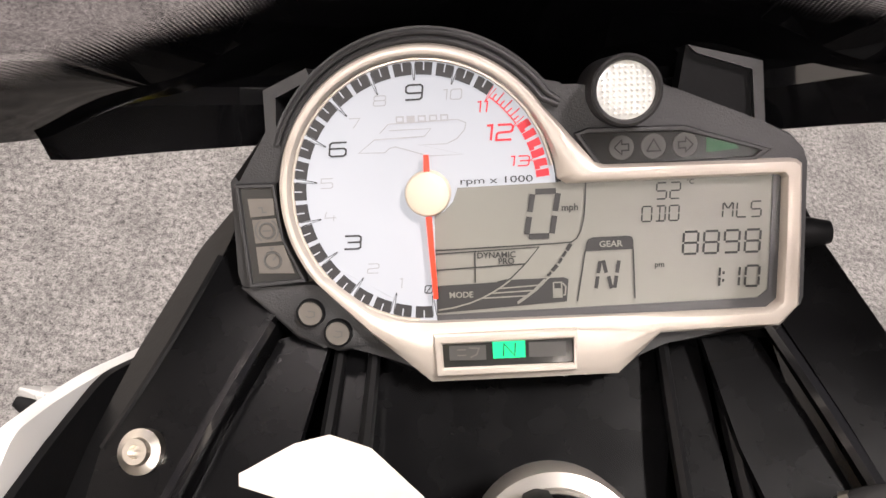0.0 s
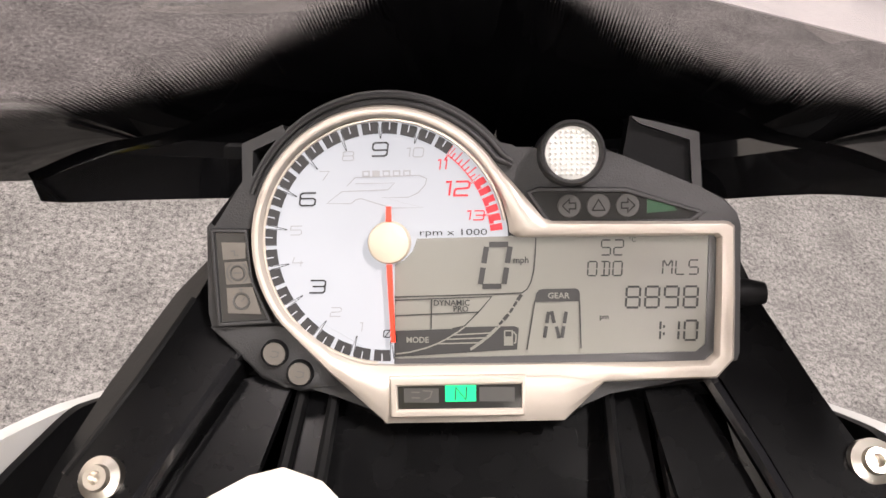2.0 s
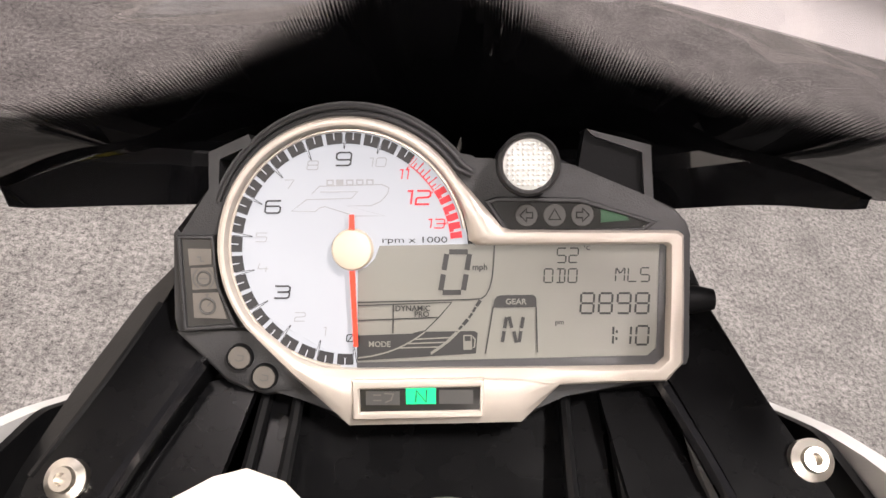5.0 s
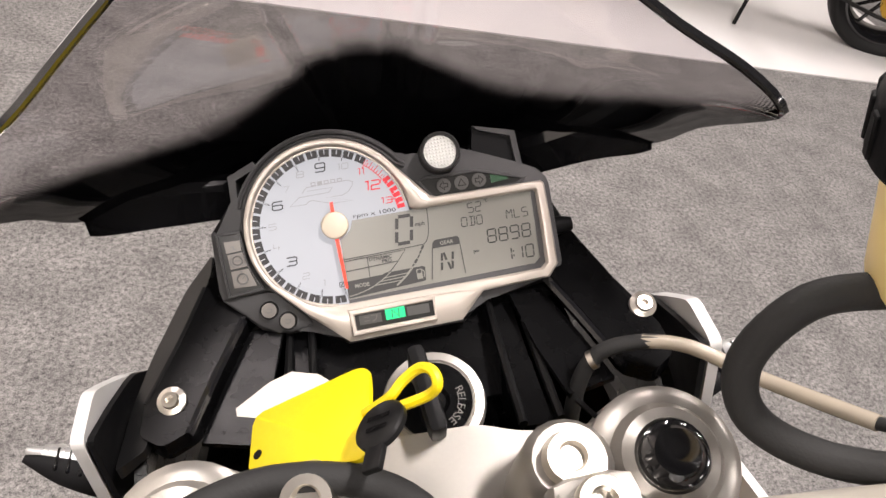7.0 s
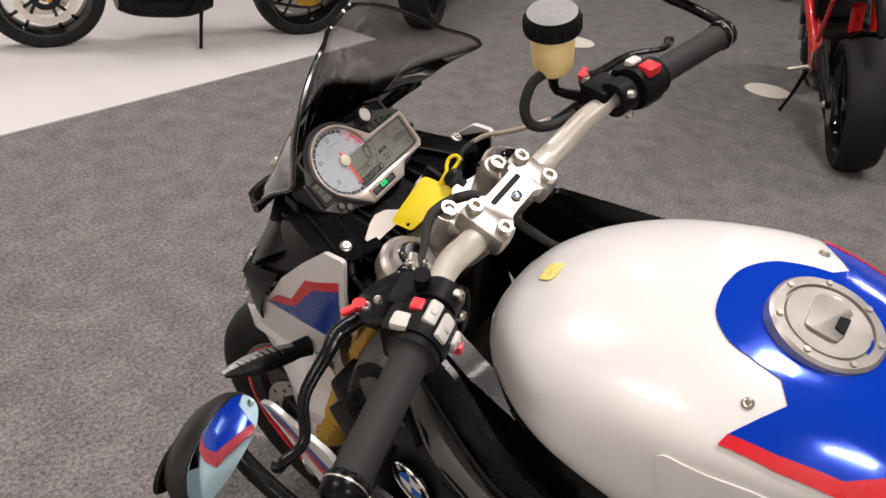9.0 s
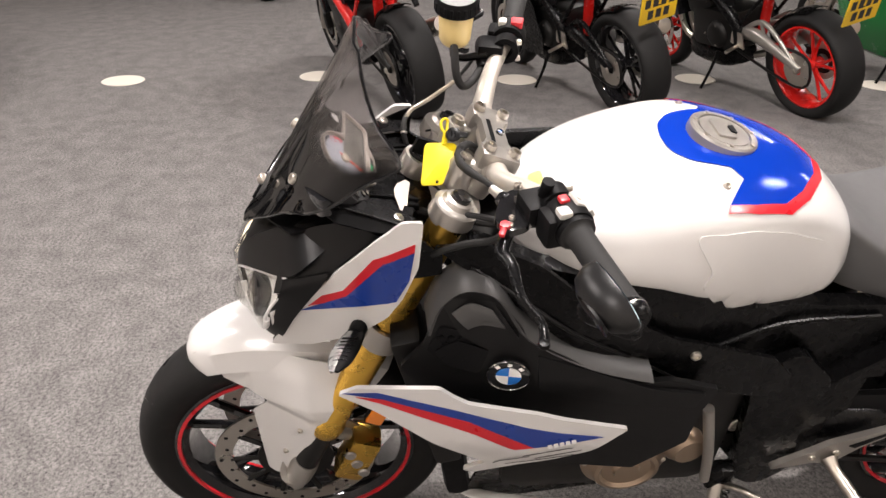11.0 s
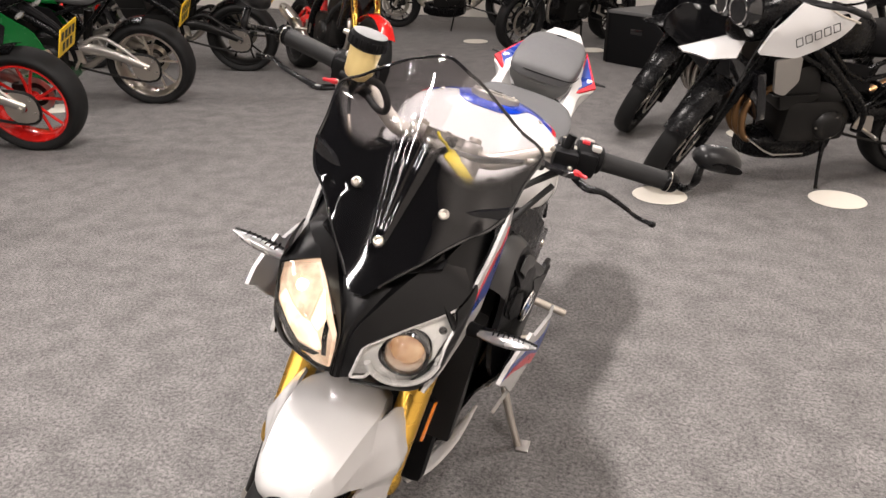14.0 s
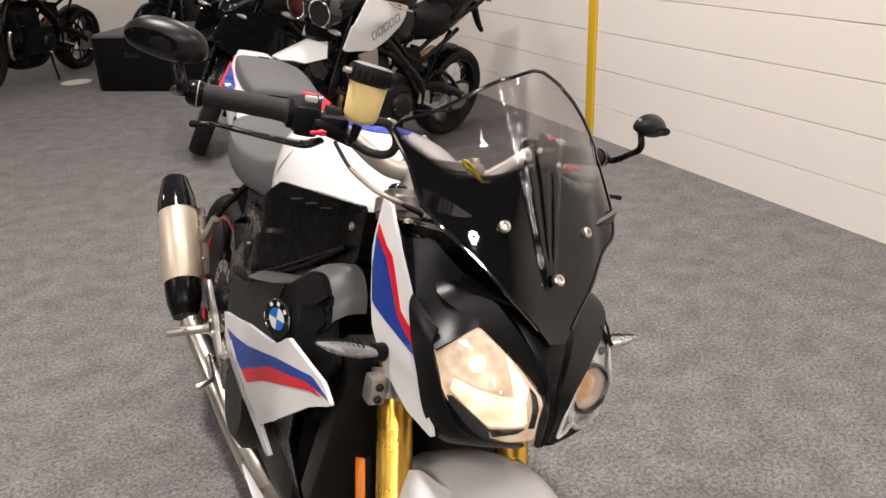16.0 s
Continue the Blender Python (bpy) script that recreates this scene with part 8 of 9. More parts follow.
def show_bike(label, m, paint, rim=GLOSS, arm=SATIN, seat=SEAT, forks=STEEL, fairing=None, plate=False, wire=False, tall=0.0, accent=None, frame_mat=SATIN, wide=0.185, pipes=STEEL, screen=True, stripe=None, guard=None, steer=0):
    """A parked motorcycle built of its main parts."""
    b = thing("motorcycle", label, "motorcycle", m, "parked motorcycles")
    f, r = Vector((0, 0.71, 0.305 + tall * 0.15)), Vector((0, -0.72, 0.315))
    wheel(b, "front_wheel", f, 0.305 + tall * 0.15, 0.11, rim, stripe, 5, (0.155, 0.155), 0.06, "", wire, False)
    wheel(b, "rear_wheel", r, 0.318, wide, rim, stripe, 5, (0.11,), 0.075, "", wire, False)
    t = tall * 0.5
    # fork, yokes and bar
    for s in (-1, 1):
        part("fork_leg", tube([(s * 0.10, 0.36, 0.96 + t), (s * 0.10, 0.58, 0.52 + t * 0.5), (s * 0.10, 0.582, 0.515 + t * 0.5), (s * 0.10, 0.71, 0.30)], [0.026, 0.026, 0.021, 0.021], 12, 1), forks, b)
        part("caliper", box((s * 0.085, 0.60, 0.36), (0.05, 0.05, 0.11), bevel=0.012), GOLD if forks is GOLD else DARK_METAL, b)
        part("handlebar", tube([(0, 0.32, 1.02 + t), (s * 0.10, 0.32, 1.03 + t), (s * 0.24, 0.28, 1.06 + t), (s * 0.38, 0.22, 1.05 + t)], 0.012, 10, 4), SATIN, b)
        part("grip", tube([(s * 0.27, 0.272, 1.06 + t), (s * 0.385, 0.218, 1.05 + t)], 0.017, 12, 1), RUBBER, b)
        part("lever", tube([(s * 0.22, 0.34, 1.05 + t), (s * 0.28, 0.33, 1.04 + t), (s * 0.37, 0.28, 1.03 + t)], 0.006, 8, 3), STEEL, b)
        part("mirror", box((s * 0.36, 0.33, 1.20 + t), (0.11, 0.03, 0.06), bevel=0.014), SATIN, b)
        part("mirror_stalk", tube([(s * 0.22, 0.31, 1.06 + t), (s * 0.30, 0.35, 1.13 + t), (s * 0.35, 0.335, 1.18 + t)], 0.006, 8, 3), SATIN, b)
        part("footrest", tube([(s * 0.16, -0.26, 0.38), (s * 0.27, -0.28, 0.37)], 0.011, 8, 1), STEEL, b)
        part("foot_plate", slab(round_corners([(-0.05, -0.05), (0.05, -0.03), (0.06, 0.06), (-0.02, 0.08)], 0.012), 0.008, Matrix.Translation((s * 0.165, -0.27, 0.41)) @ Matrix.Rotation(radians(90 * s), 4, "Y")), STEEL, b)
        part("indicator", tube([(s * 0.12, 0.58, 0.86 + t), (s * 0.19, 0.59, 0.865 + t), (s * 0.22, 0.595, 0.865 + t)], [0.008, 0.016, 0.006], 10, 3), INDICATOR_CLEAR, b)
        part("frame_spar", tube([(s * 0.07, 0.36, 0.88 + t), (s * 0.15, 0.18, 0.80 + t * 0.6), (s * 0.16, -0.05, 0.66), (s * 0.14, -0.22, 0.50), (s * 0.14, -0.24, 0.36)], [0.03, 0.034, 0.032, 0.036, 0.03], 10, 4), frame_mat, b)
        part("subframe", tube([(s * 0.13, -0.12, 0.70), (s * 0.12, -0.40, 0.78 + t * 0.4), (s * 0.09, -0.80, 0.90 + t * 0.4)], 0.014, 8, 3), frame_mat, b)
        part("subframe_brace", tube([(s * 0.14, -0.22, 0.48), (s * 0.12, -0.50, 0.77 + t * 0.4)], 0.012, 8, 1), frame_mat, b)
        part("swing_arm", tube([(s * 0.09, -0.18, 0.42), (s * 0.125, -0.36, 0.46), (s * 0.13, -0.56, 0.40), (s * 0.12, -0.74, 0.315)], [0.028, 0.033, 0.026, 0.020], 12, 4, flat=1.3), arm, b)
        part("arm_brace", tube([(s * 0.105, -0.24, 0.46), (s * 0.12, -0.42, 0.545), (s * 0.125, -0.56, 0.48), (s * 0.122, -0.70, 0.345)], [0.014, 0.016, 0.014, 0.012], 10, 4), arm, b)
        part("arm_web", tube([(s * 0.12, -0.42, 0.535), (s * 0.126, -0.46, 0.44)], [0.010, 0.012], 8, 1), arm, b)
        part("axle_nut", lathe([(0.0, 0.012), (0.014, 0.012), (0.018, 0.0)], Matrix.Translation((s * 0.142, -0.72, 0.315)) @ Matrix.Rotation(radians(90 * s), 4, "Y"), 6), STEEL, b)
    part("top_yoke", box((0, 0.36, 0.97 + t), (0.26, 0.07, 0.025), bevel=0.008), DARK_METAL, b)
    part("front_guard", skin([(-0.062, 0.55), (0.062, 0.55), (0.07, 2.3), (-0.07, 2.3)], lambda x, a: f + Vector((x, (0.335 + tall * 0.16 - x * x * 5) * math.cos(a), (0.335 + tall * 0.16 - x * x * 5) * math.sin(a))), 0.005, 0.06), guard or (paint if not tall else SATIN), b)
    # tank, seat and tail
    part("fuel_tank", body_loft([(0.30, 0.07, 0.93 + t, 0.84), (0.24, 0.14, 0.99 + t, 0.82), (0.10, 0.17, 1.02 + t, 0.80), (-0.05, 0.15, 0.97 + t, 0.77), (-0.18, 0.10, 0.88 + t, 0.76)]), paint, b)
    part("filler_cap", lathe([(0.0, 0.012), (0.038, 0.01), (0.042, 0.0)], Matrix.Translation((0, 0.10, 1.015 + t)), 24), STEEL, b)
    part("seat", body_loft([(-0.16, 0.09, 0.87 + t, 0.78), (-0.28, 0.13, 0.845 + t, 0.77), (-0.42, 0.145, 0.85 + t, 0.77), (-0.50, 0.12, 0.88 + t, 0.80)]), seat, b)
    part("pillion_seat", body_loft([(-0.49, 0.10, 0.93 + t, 0.86), (-0.56, 0.115, 0.955 + t, 0.87), (-0.74, 0.09, 0.985 + t, 0.92), (-0.80, 0.06, 0.98 + t, 0.94)]), seat, b)
    part("tail_unit", body_loft([(-0.40, 0.11, 0.84 + t, 0.74), (-0.55, 0.12, 0.90 + t, 0.80), (-0.78, 0.085, 0.965 + t, 0.88), (-0.93, 0.045, 0.985 + t, 0.94)]), paint if not tall else SATIN, b)
    part("tail_light", box((0, -0.93, 0.955 + t), (0.085, 0.03, 0.03), bevel=0.008), DECAL_RED, b)
    part("plate_hanger", tube([(0, -0.84, 0.88 + t), (0, -0.97, 0.78), (0, -1.04, 0.70)], [0.03, 0.022, 0.016], 8, 3), BLACK, b)
    if plate:
        pm = Matrix.Translation((0, -1.045, 0.70)) @ Matrix.Rotation(radians(108), 4, "X") @ Matrix.Rotation(radians(180), 4, "Y")
        pl = part("number_plate", slab(round_corners([(-0.115, -0.085), (0.115, -0.085), (0.115, 0.085), (-0.115, 0.085)], 0.01), 0.004, pm @ Matrix.Rotation(radians(180), 4, "Y"), 0.001), PLATE_YELLOW, b, "yellow rear number plate")
        rows = [(-0.075 + 0.05 * k, 0.032, 0.034, 0.052) for k in range(4)] + [(-0.05 + 0.05 * k, -0.036, 0.034, 0.052) for k in range(3)]
        bars(rows, pm @ Matrix.Rotation(radians(180), 4, "Y") @ Matrix.Translation((0, 0, 0.0012)), DIAL_INK, "plate_mark", pl)
    part("hugger", skin([(-0.08, 0.5), (0.08, 0.5), (0.08, 1.6), (-0.08, 1.6)], lambda x, a: r + Vector((x, (0.342 - x * x * 3) * math.cos(a), (0.342 - x * x * 3) * math.sin(a))), 0.005, 0.06), SATIN, b)
    # engine
    part("crankcase", box((0, 0.02, 0.43), (0.30, 0.40, 0.26), bevel=0.05), DARK_METAL, b)
    part("cylinder_block", box((0, 0.18, 0.64), (0.28, 0.24, 0.24), Matrix.Translation((0, 0.18, 0.64)) @ Matrix.Rotation(radians(-18), 4, "X") @ Matrix.Translation((0, -0.18, -0.64)), 0.035), DARK_METAL, b)
    for s in (-1, 1):
        part("engine_cover", lathe([(0.0, 0.035), (0.055, 0.035), (0.08, 0.02), (0.09, 0.0), (0.095, -0.04)], Matrix.Translation((s * 0.15, 0.0 + s * 0.05, 0.41)) @ Matrix.Rotation(radians(90 * s), 4, "Y"), 28), DARK_METAL, b)
    part("radiator", box((0, 0.40, 0.60), (0.32, 0.05, 0.28), Matrix.Translation((0, 0.40, 0.60)) @ Matrix.Rotation(radians(-14), 4, "X") @ Matrix.Translation((0, -0.40, -0.60)), 0.01), GLOSS, b)
    for k in range(3):
        x = -0.08 + 0.08 * k
        part("header_pipe", tube([(x, 0.30, 0.62), (x, 0.42, 0.52), (x * 0.8, 0.38, 0.32), (x * 0.4 + 0.04, 0.15, 0.22), (0.06, -0.10, 0.22)], 0.020, 10, 4), pipes, b)
    part("belly", body_loft([(0.36, 0.06, 0.32, 0.20), (0.25, 0.11, 0.34, 0.17), (0.0, 0.12, 0.34, 0.16), (-0.15, 0.08, 0.32, 0.20)]), fairing or SATIN, b)
    can0, can1 = Vector((0.17, -0.36, 0.36)), Vector((0.21, -0.80, 0.50 + tall * 0.15))
    part("silencer", tube([can0, can0.lerp(can1, 0.1), can0.lerp(can1, 0.85), can1], [0.03, 0.052, 0.055, 0.045], 18, 1), pipes, b)
    part("link_pipe", tube([(0.06, -0.10, 0.22), (0.12, -0.24, 0.26), can0], 0.026, 10, 3), pipes, b)
    part("sprocket", lathe([(0.03, -0.004), (0.105, -0.004), (0.105, 0.004), (0.03, 0.004)], Matrix.Translation((-0.115, -0.72, 0.315)) @ AXLE, 36, closed=True), GOLD if forks is GOLD else STEEL, b)
    part("chain", tube([(-0.115, -0.16, 0.40), (-0.115, -0.70, 0.42), (-0.115, -0.82, 0.33), (-0.115, -0.72, 0.21), (-0.115, -0.16, 0.34)], 0.009, 6, 5, closed=True), DARK_METAL, b)
    part("shock", tube([(0.02, -0.26, 0.40), (0.02, -0.34, 0.70)], 0.032, 12, 1), accent or DARK_METAL, b)
    for s in (-1, 1):
        part("brake_hose", tube([(s * 0.09, 0.36, 0.94 + t), (s * 0.13, 0.47, 0.80 + t), (s * 0.115, 0.56, 0.58), (s * 0.095, 0.60, 0.42)], 0.005, 6, 4), RUBBER, b)
        part("rear_indicator", tube([(s * 0.04, -0.86, 0.86 + t), (s * 0.10, -0.87, 0.86 + t), (s * 0.15, -0.87, 0.86 + t)], [0.006, 0.014, 0.008], 8, 3), INDICATOR_CLEAR, b)
        for k in range(3):
            part("cover_bolt", lathe([(0.0, 0.006), (0.006, 0.006), (0.007, 0.0)], Matrix.Translation((s * 0.176, 0.02 + s * 0.05 + 0.07 * math.cos(2.1 * k), 0.41 + 0.07 * math.sin(2.1 * k))) @ Matrix.Rotation(radians(90 * s), 4, "Y"), 8), STEEL, b)
    part("engine_fins", join(box((0, 0.20, 0.60), (0.30, 0.26, 0.008), bevel=0.002, segments=1), None), DARK_METAL, b)
    part("coolant_hose", tube([(0.13, 0.38, 0.68), (0.17, 0.28, 0.60), (0.16, 0.16, 0.50), (0.12, 0.10, 0.46)], 0.016, 8, 4), RUBBER, b)
    part("rear_caliper", box((0.085, -0.63, 0.36), (0.045, 0.08, 0.05), bevel=0.01), GOLD if forks is GOLD else DARK_METAL, b)
    part("air_box_side", skin(round_corners([(0.05, 0.80), (-0.16, 0.76), (-0.22, 0.62), (-0.08, 0.60), (0.08, 0.70)], 0.02), lambda y, z: Vector((-0.155, y, z)), 0.012, 0.05, None, (-1, 0, 0)), BLACK, b)
    part("side_stand", tube([(-0.15, -0.06, 0.30), (-0.20, -0.04, 0.18), (-0.265, -0.02, 0.065)], [0.014, 0.010, 0.010], 8, 2), SATIN, b)
    # nose
    if fairing:
        outline = [(0.74, 0.88), (0.66, 0.98), (0.45, 0.98), (0.32, 0.90), (0.15, 0.74), (-0.02, 0.62), (-0.10, 0.42), (0.0, 0.26), (0.28, 0.22), (0.40, 0.36), (0.46, 0.55), (0.62, 0.70), (0.74, 0.80)]
        for s in (-1, 1):
            part("fairing", skin(round_corners(outline, 0.03), lambda y, z: Vector((s * (0.22 - max(0, y - 0.3) * 0.30 - max(0, 0.45 - z) * 0.30), y, z)), 0.006, 0.05, None, (s, 0, 0)), fairing, b)
            part("fairing_vent", skin(round_corners([(0.40, 0.62), (0.30, 0.74), (0.16, 0.66), (0.22, 0.52)], 0.02), lambda y, z: Vector((s * (0.224 - max(0, y - 0.3) * 0.30 - max(0, 0.45 - z) * 0.30), y, z)), 0.004, 0.05, None, (s, 0, 0)), GLOSS, b)
    far_in, slim = (0.16, 0.7) if tall > 0.2 else (0.0, 1.0)
    part("nose", body_loft([(y - far_in, w * slim, a, c) for y, w, a, c in [(0.76, 0.05, 0.88 + t, 0.80 + t), (0.70, 0.10, 0.94 + t, 0.76 + t), (0.55, 0.15, 1.00 + t, 0.78 + t), (0.42, 0.13, 1.00 + t, 0.86 + t)]]), fairing or accent or paint, b)
    for s in (-1, 1) if tall <= 0.2 else ():
        part("headlight", lathe([(0.0, 0.012), (0.03, 0.009), (0.044, 0.0), (0.046, -0.03)], along((s * 0.055, 0.705, 0.862 + t), (s * 0.075, 0.80, 0.875 + t)), 20), CHROME, b)
    if screen:
        part("screen", skin([(-0.10, 0.98), (0.10, 0.98), (0.13, 1.08), (0.08, 1.18 + tall * 0.35), (-0.08, 1.18 + tall * 0.35), (-0.13, 1.08)], lambda x, z: Vector((x, 0.62 - (z - 0.98) * 0.55 - x * x * 4, z + t)), 0.003, 0.03, None, (0, 1, 0)), DARK_LENS, b)
    part("dash", box((0, 0.46, 1.02 + t), (0.15, 0.03, 0.09), Matrix.Translation((0, 0.46, 1.02)) @ Matrix.Rotation(radians(-40), 4, "X") @ Matrix.Translation((0, -0.46, -1.02)), 0.01), GLOSS, b)
    if steer:
        head = Vector((0, 0.37, 0.90 + t))
        turn = Matrix.Translation(head) @ Matrix.Rotation(radians(steer), 4, Vector((0, -0.42, 0.91))) @ Matrix.Translation(-head)
        for piece in b.children:
            if piece.name.split(".")[0] in ("front_wheel", "fork_leg", "caliper", "front_guard", "handlebar", "grip", "lever", "mirror", "mirror_stalk", "top_yoke"):
                piece.matrix_basis = turn
    return b


def adventure_trim(b, beak, tank_panel, marked=False, lamps=True):
    """Beak, tank panels, luggage rack, bash plate and bars of a tall travel bike."""
    part("beak", skin([(-0.03, 0.77), (0.03, 0.77), (0.10, 0.66), (0.12, 0.52), (0.06, 0.46), (-0.06, 0.46), (-0.12, 0.52), (-0.10, 0.66)], lambda x, y: Vector((x, y + 0.06, 0.90 - (y - 0.46) * 0.22 - x * x * 5)), 0.01, 0.03), beak, b, "white front beak" if beak is WHITE else "")
    for s in (-1, 1):
        p = part("tank_panel", skin(round_corners([(0.50, 0.85), (0.45, 0.97), (0.22, 1.19), (0.03, 1.19), (-0.05, 1.07), (0.08, 0.94), (0.30, 0.83)], 0.02), lambda y, z: Vector((s * (0.20 - abs(y - 0.2) * 0.12 - max(0, z - 0.98) * 0.4), y, z)), 0.02, 0.04, None, (s, 0, 0)), tank_panel, b, "white tank panel with dark outlined lettering" if marked else "")
        part("radiator_shroud", skin(round_corners([(0.40, 0.82), (0.26, 0.84), (0.24, 0.70), (0.30, 0.62), (0.36, 0.64)], 0.015), lambda y, z: Vector((s * 0.19, y, z)), 0.02, 0.05, None, (s, 0, 0)), SILVER, b)
        if marked:
            flip = Matrix.Rotation(radians(90 * s), 4, "Y") @ Matrix.Rotation(radians(90 * s), 4, "Z")
            for k in range(5):
                at_m = Matrix.Translation((s * 0.214, 0.235, 0.965)) @ flip @ Matrix.Rotation(radians(-s * 22), 4, "Z") @ Matrix.Translation(((k - 2) * 0.048, 0, 0))
                bars([(0, 0.022, 0.036, 0.005), (0, -0.022, 0.036, 0.005), (-0.016, 0, 0.005, 0.04), (0.016, 0, 0.005, 0.04)], at_m, DARK_METAL, "tank_mark", p)
        part("frame_tube", tube([(s * 0.15, 0.30, 0.86), (s * 0.17, 0.05, 0.72), (s * 0.15, -0.20, 0.45)], 0.016, 8, 3), SATIN, b)
        part("frame_tube", tube([(s * 0.15, 0.10, 0.88), (s * 0.16, -0.15, 0.68), (s * 0.14, -0.55, 0.82)], 0.014, 8, 3), SATIN, b)
        part("pannier_rail", tube([(s * 0.12, -0.45, 0.86), (s * 0.16, -0.70, 0.96), (s * 0.10, -0.98, 1.05)], 0.012, 8, 3), SATIN, b)
        part("hand_guard", tube([(s * 0.40, 0.24, 1.16), (s * 0.36, 0.36, 1.17), (s * 0.22, 0.40, 1.16)], [0.02, 0.035, 0.02], 8, 4, flat=0.4), BLACK, b)
    part("luggage_rack", slab(round_corners([(-0.09, -0.14), (0.09, -0.14), (0.11, 0.12), (-0.11, 0.12)], 0.03), 0.02, Matrix.Translation((0, -0.92, 1.09)), 0.006), BLACK, b)
    part("bash_plate", skin([(-0.12, 0.0), (0.12, 0.0), (0.12, 0.34), (-0.12, 0.34)], lambda x, y: Vector((x, y + 0.02, 0.22 + max(0, y - 0.2) * 0.7)), 0.008, 0.06), SILVER, b, "drilled aluminium bash plate")
    for x in (-0.07, 0.0, 0.07):
        part("plate_hole", lathe([(0.0, 0.0), (0.018, 0.0), (0.018, -0.012)], Matrix.Translation((x, 0.14, 0.2125)) @ Matrix.Rotation(radians(180), 4, "X"), 14), BLACK, b)
    for s in (-1, 1) if lamps else ():
        lamp = part("round_headlight", lathe([(0.0, 0.004), (0.03, 0.008), (0.062, 0.020), (0.070, 0.026), (0.076, 0.02), (0.08, -0.04)], along((s * 0.085, 0.60, 1.06), (s * 0.10, 0.75, 1.05)), 28), CHROME, b, "round chrome headlight")
        part("lamp_shell", lathe([(0.078, 0.022), (0.088, 0.01), (0.090, -0.05), (0.05, -0.09)], along((s * 0.085, 0.60, 1.06), (s * 0.10, 0.75, 1.05)), 28), GLOSS, lamp)
    part("tall_screen", skin([(-0.14, 1.08), (0.14, 1.08), (0.17, 1.22), (0.12, 1.42), (-0.12, 1.42), (-0.17, 1.22)], lambda x, z: Vector((x, 0.60 - (z - 1.08) * 0.55 - x * x * 4, z)), 0.004, 0.04, None, (0, 1, 0)), LENS, b)


show_bike("red and black sports motorcycle with a black rear wheel", ground_frame((3.15, 0.26), (4.50, 0.72)), RED, accent=RED, frame_mat=RED, arm=DARK_METAL, stripe=None)
show_bike("red and black sports motorcycle with a yellow plate", ground_frame((3.10, -1.02), (4.48, -0.58)), RED, rim=GLOSS, seat=SEAT, plate=True, fairing=SATIN, accent=RED)
show_bike("black motorcycle with bright red rims and silver swing arm", ground_frame((3.03, -2.12), (4.42, -1.72)), SATIN, rim=RED, arm=SILVER, plate=True, accent=RED)
show_bike("dark green motorcycle with a silver swing arm", ground_frame((3.10, -3.40), (4.48, -3.02)), DARK_GREEN, rim=STEEL, arm=SILVER, plate=True, fairing=DARK_GREEN)
show_bike("black motorcycle with a red seat cover and dark wheels", ground_frame((3.10, -4.75), (4.48, -4.40)), RED, rim=DARK_METAL, arm=DARK_METAL, plate=True)
show_bike("red naked motorcycle with gold forks and gold discs", ground_frame((2.70, -5.02), (1.61, -3.95)), RED, rim=DARK_METAL, forks=GOLD, arm=RED, accent=RED)
show_bike("bright green sports motorcycle against the back wall", ground_frame((1.30, -7.95), (2.72, -7.85)), GREEN, accent=GREEN, rim=GLOSS)
show_bike("orange touring motorcycle with black wheels", ground_frame((0.15, -7.75), (0.97, -6.60)), ORANGE, accent=ORANGE, rim=GLOSS, tall=0.1, forks=SATIN)
travel_bike = show_bike("white adventure motorcycle with wire wheels and black seat", ground_frame((-1.95, -3.20), (-0.58, -2.50)) @ Matrix.Diagonal((0.94, 0.97, 0.92, 1.0)), SATIN, rim=SATIN, wire=True, tall=0.22, wide=0.15, pipes=BRASS, screen=False, steer=46, forks=SATIN, seat=BLACK, accent=SATIN)
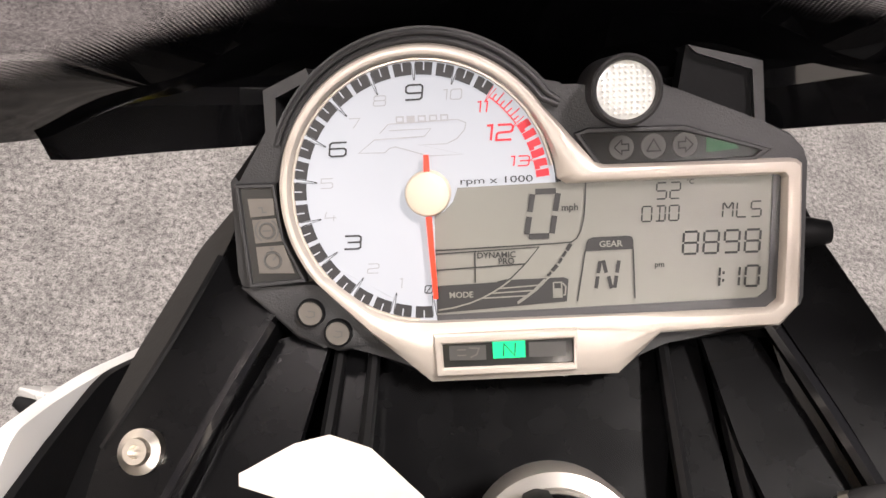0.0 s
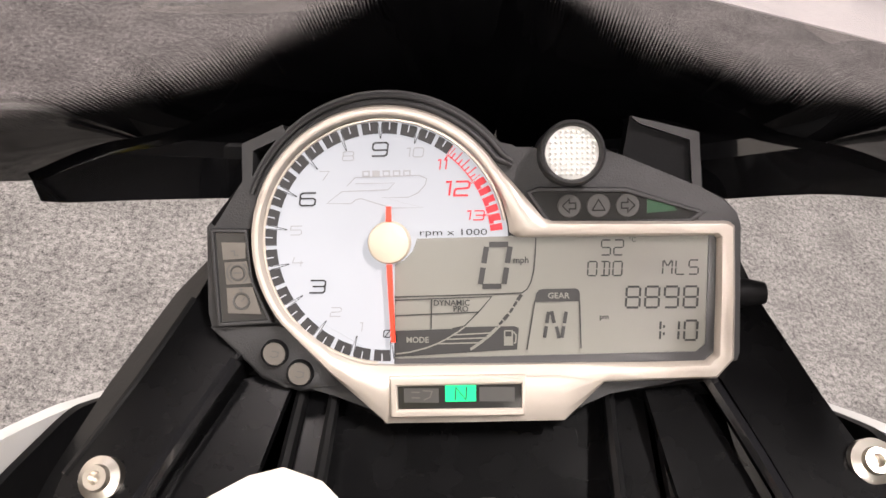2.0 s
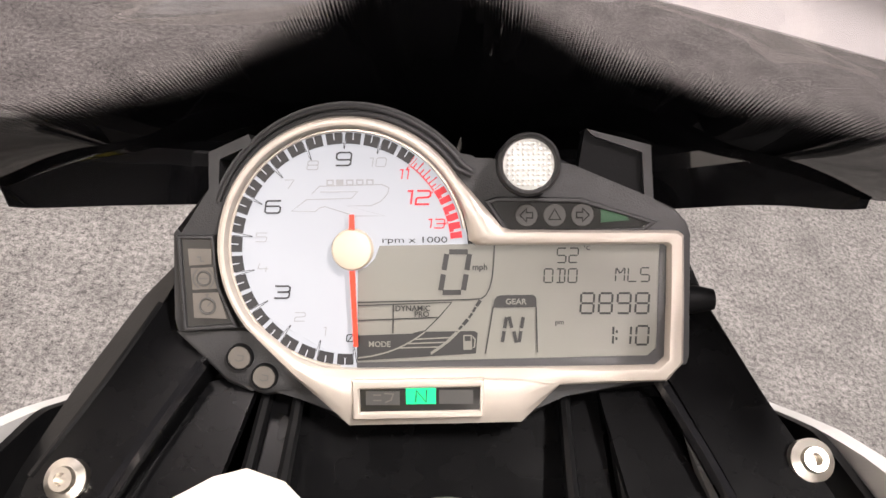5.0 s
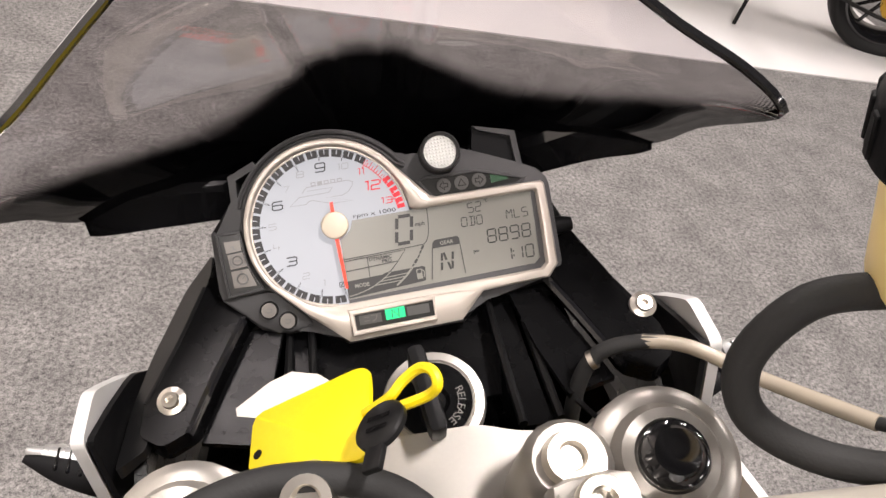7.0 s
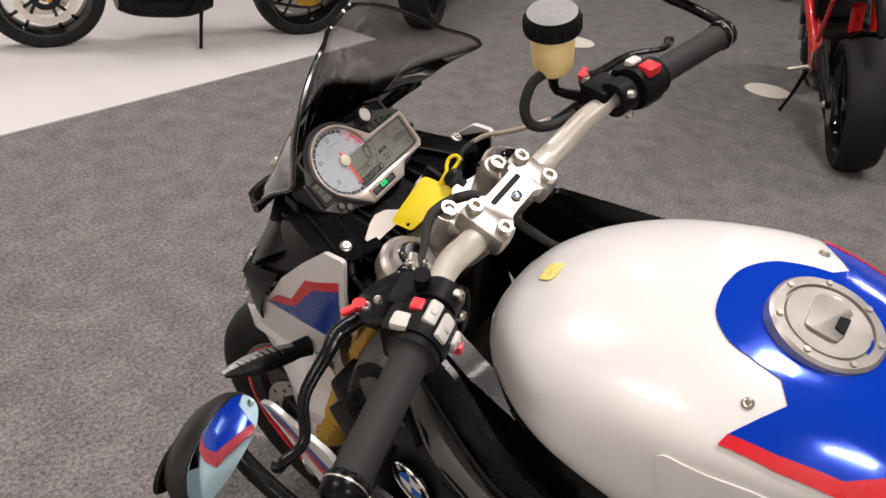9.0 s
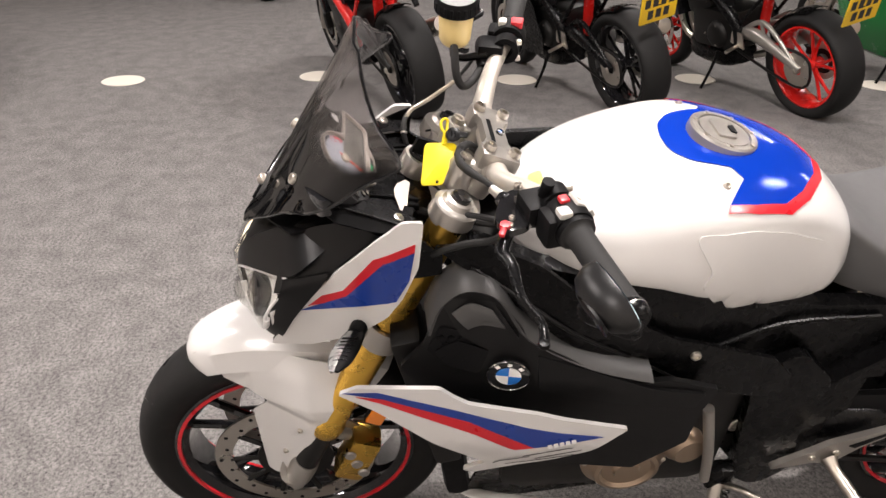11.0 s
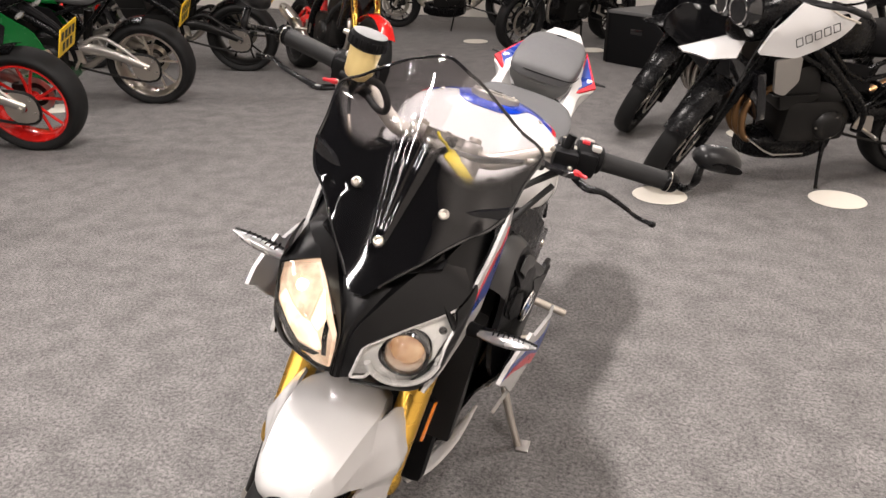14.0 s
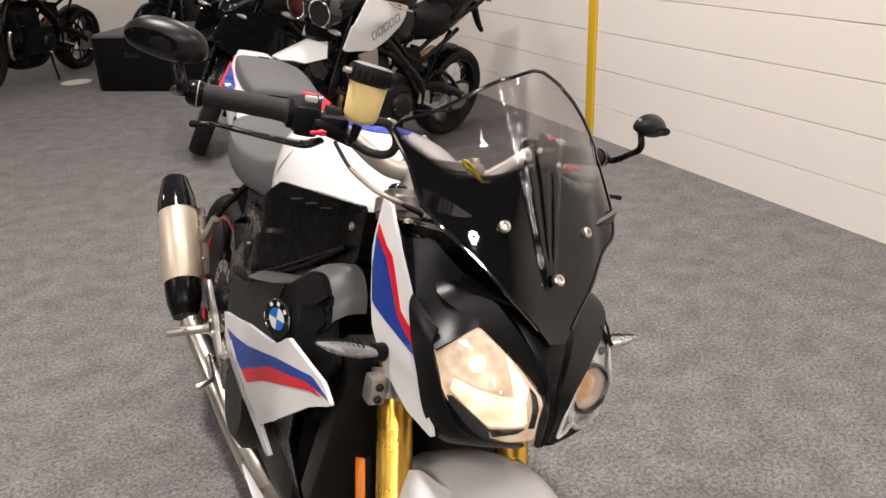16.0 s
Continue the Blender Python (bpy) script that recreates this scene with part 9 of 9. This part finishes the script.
adventure_trim(travel_bike, WHITE, WHITE, True)
dark_tourer = show_bike("dark adventure motorcycle with a tall clear screen", ground_frame((-1.68, -4.30), (-0.33, -3.52)) @ Matrix.Diagonal((0.94, 0.97, 0.92, 1.0)), SATIN, rim=SATIN, wire=True, tall=0.22, wide=0.15, screen=False, fairing=GLOSS, steer=46, forks=SATIN, accent=SATIN, seat=BLACK)
adventure_trim(dark_tourer, SATIN, SATIN, lamps=False)
show_bike("black motorcycle on the white display floor", ground_frame((2.60, 3.46), (1.28, 4.0), -10), SATIN, rim=GLOSS, arm=DARK_METAL, forks=GOLD)
show_bike("black motorcycle beside the white display floor", ground_frame((3.42, 3.05), (4.75, 3.55)), SATIN, rim=GLOSS)
show_bike("red motorcycle in the far row", ground_frame((7.45, 1.62), (8.8, 2.1)), RED, rim=GLOSS)
show_bike("black motorcycle in the far row", ground_frame((7.85, 3.0), (9.2, 3.5)), SATIN, rim=GLOSS, accent=RED)

show_bike("black motorcycle parked behind the flight case", ground_frame((-1.35, -8.25), (-0.50, -7.05)), SATIN, rim=GLOSS, forks=SATIN, tall=0.1)

# black flight case behind the white tail
case_turn = math.degrees(math.atan2(-5.74 + 6.14, -0.54 - 0.01))
flight_case = thing("flight_case", "black plywood flight case with a recessed handle", "case", pose(-0.27, -5.94, 0, 0, 0, case_turn) @ pose(0, 0.42, 0))
part("case_body", box((0, 0, 0.235), (0.72, 0.80, 0.47), bevel=0.012), BLACK, flight_case)
CASE_TOP = material("grey_case_top", (0.10, 0.10, 0.10), 0.6, grain=0.2, scale=120, stain=0.3)
part("case_lid", box((0, 0, 0.48), (0.74, 0.82, 0.03), bevel=0.008), CASE_TOP, flight_case)
for s in (-1, 1):
    part("case_handle", box((0, s * 0.402, 0.32), (0.14, 0.008, 0.05), bevel=0.004), GLOSS, flight_case)
    for e in (-1, 1):
        part("case_edge", box((s * 0.355, e * 0.395, 0.26), (0.03, 0.03, 0.5), bevel=0.006), DARK_METAL, flight_case)
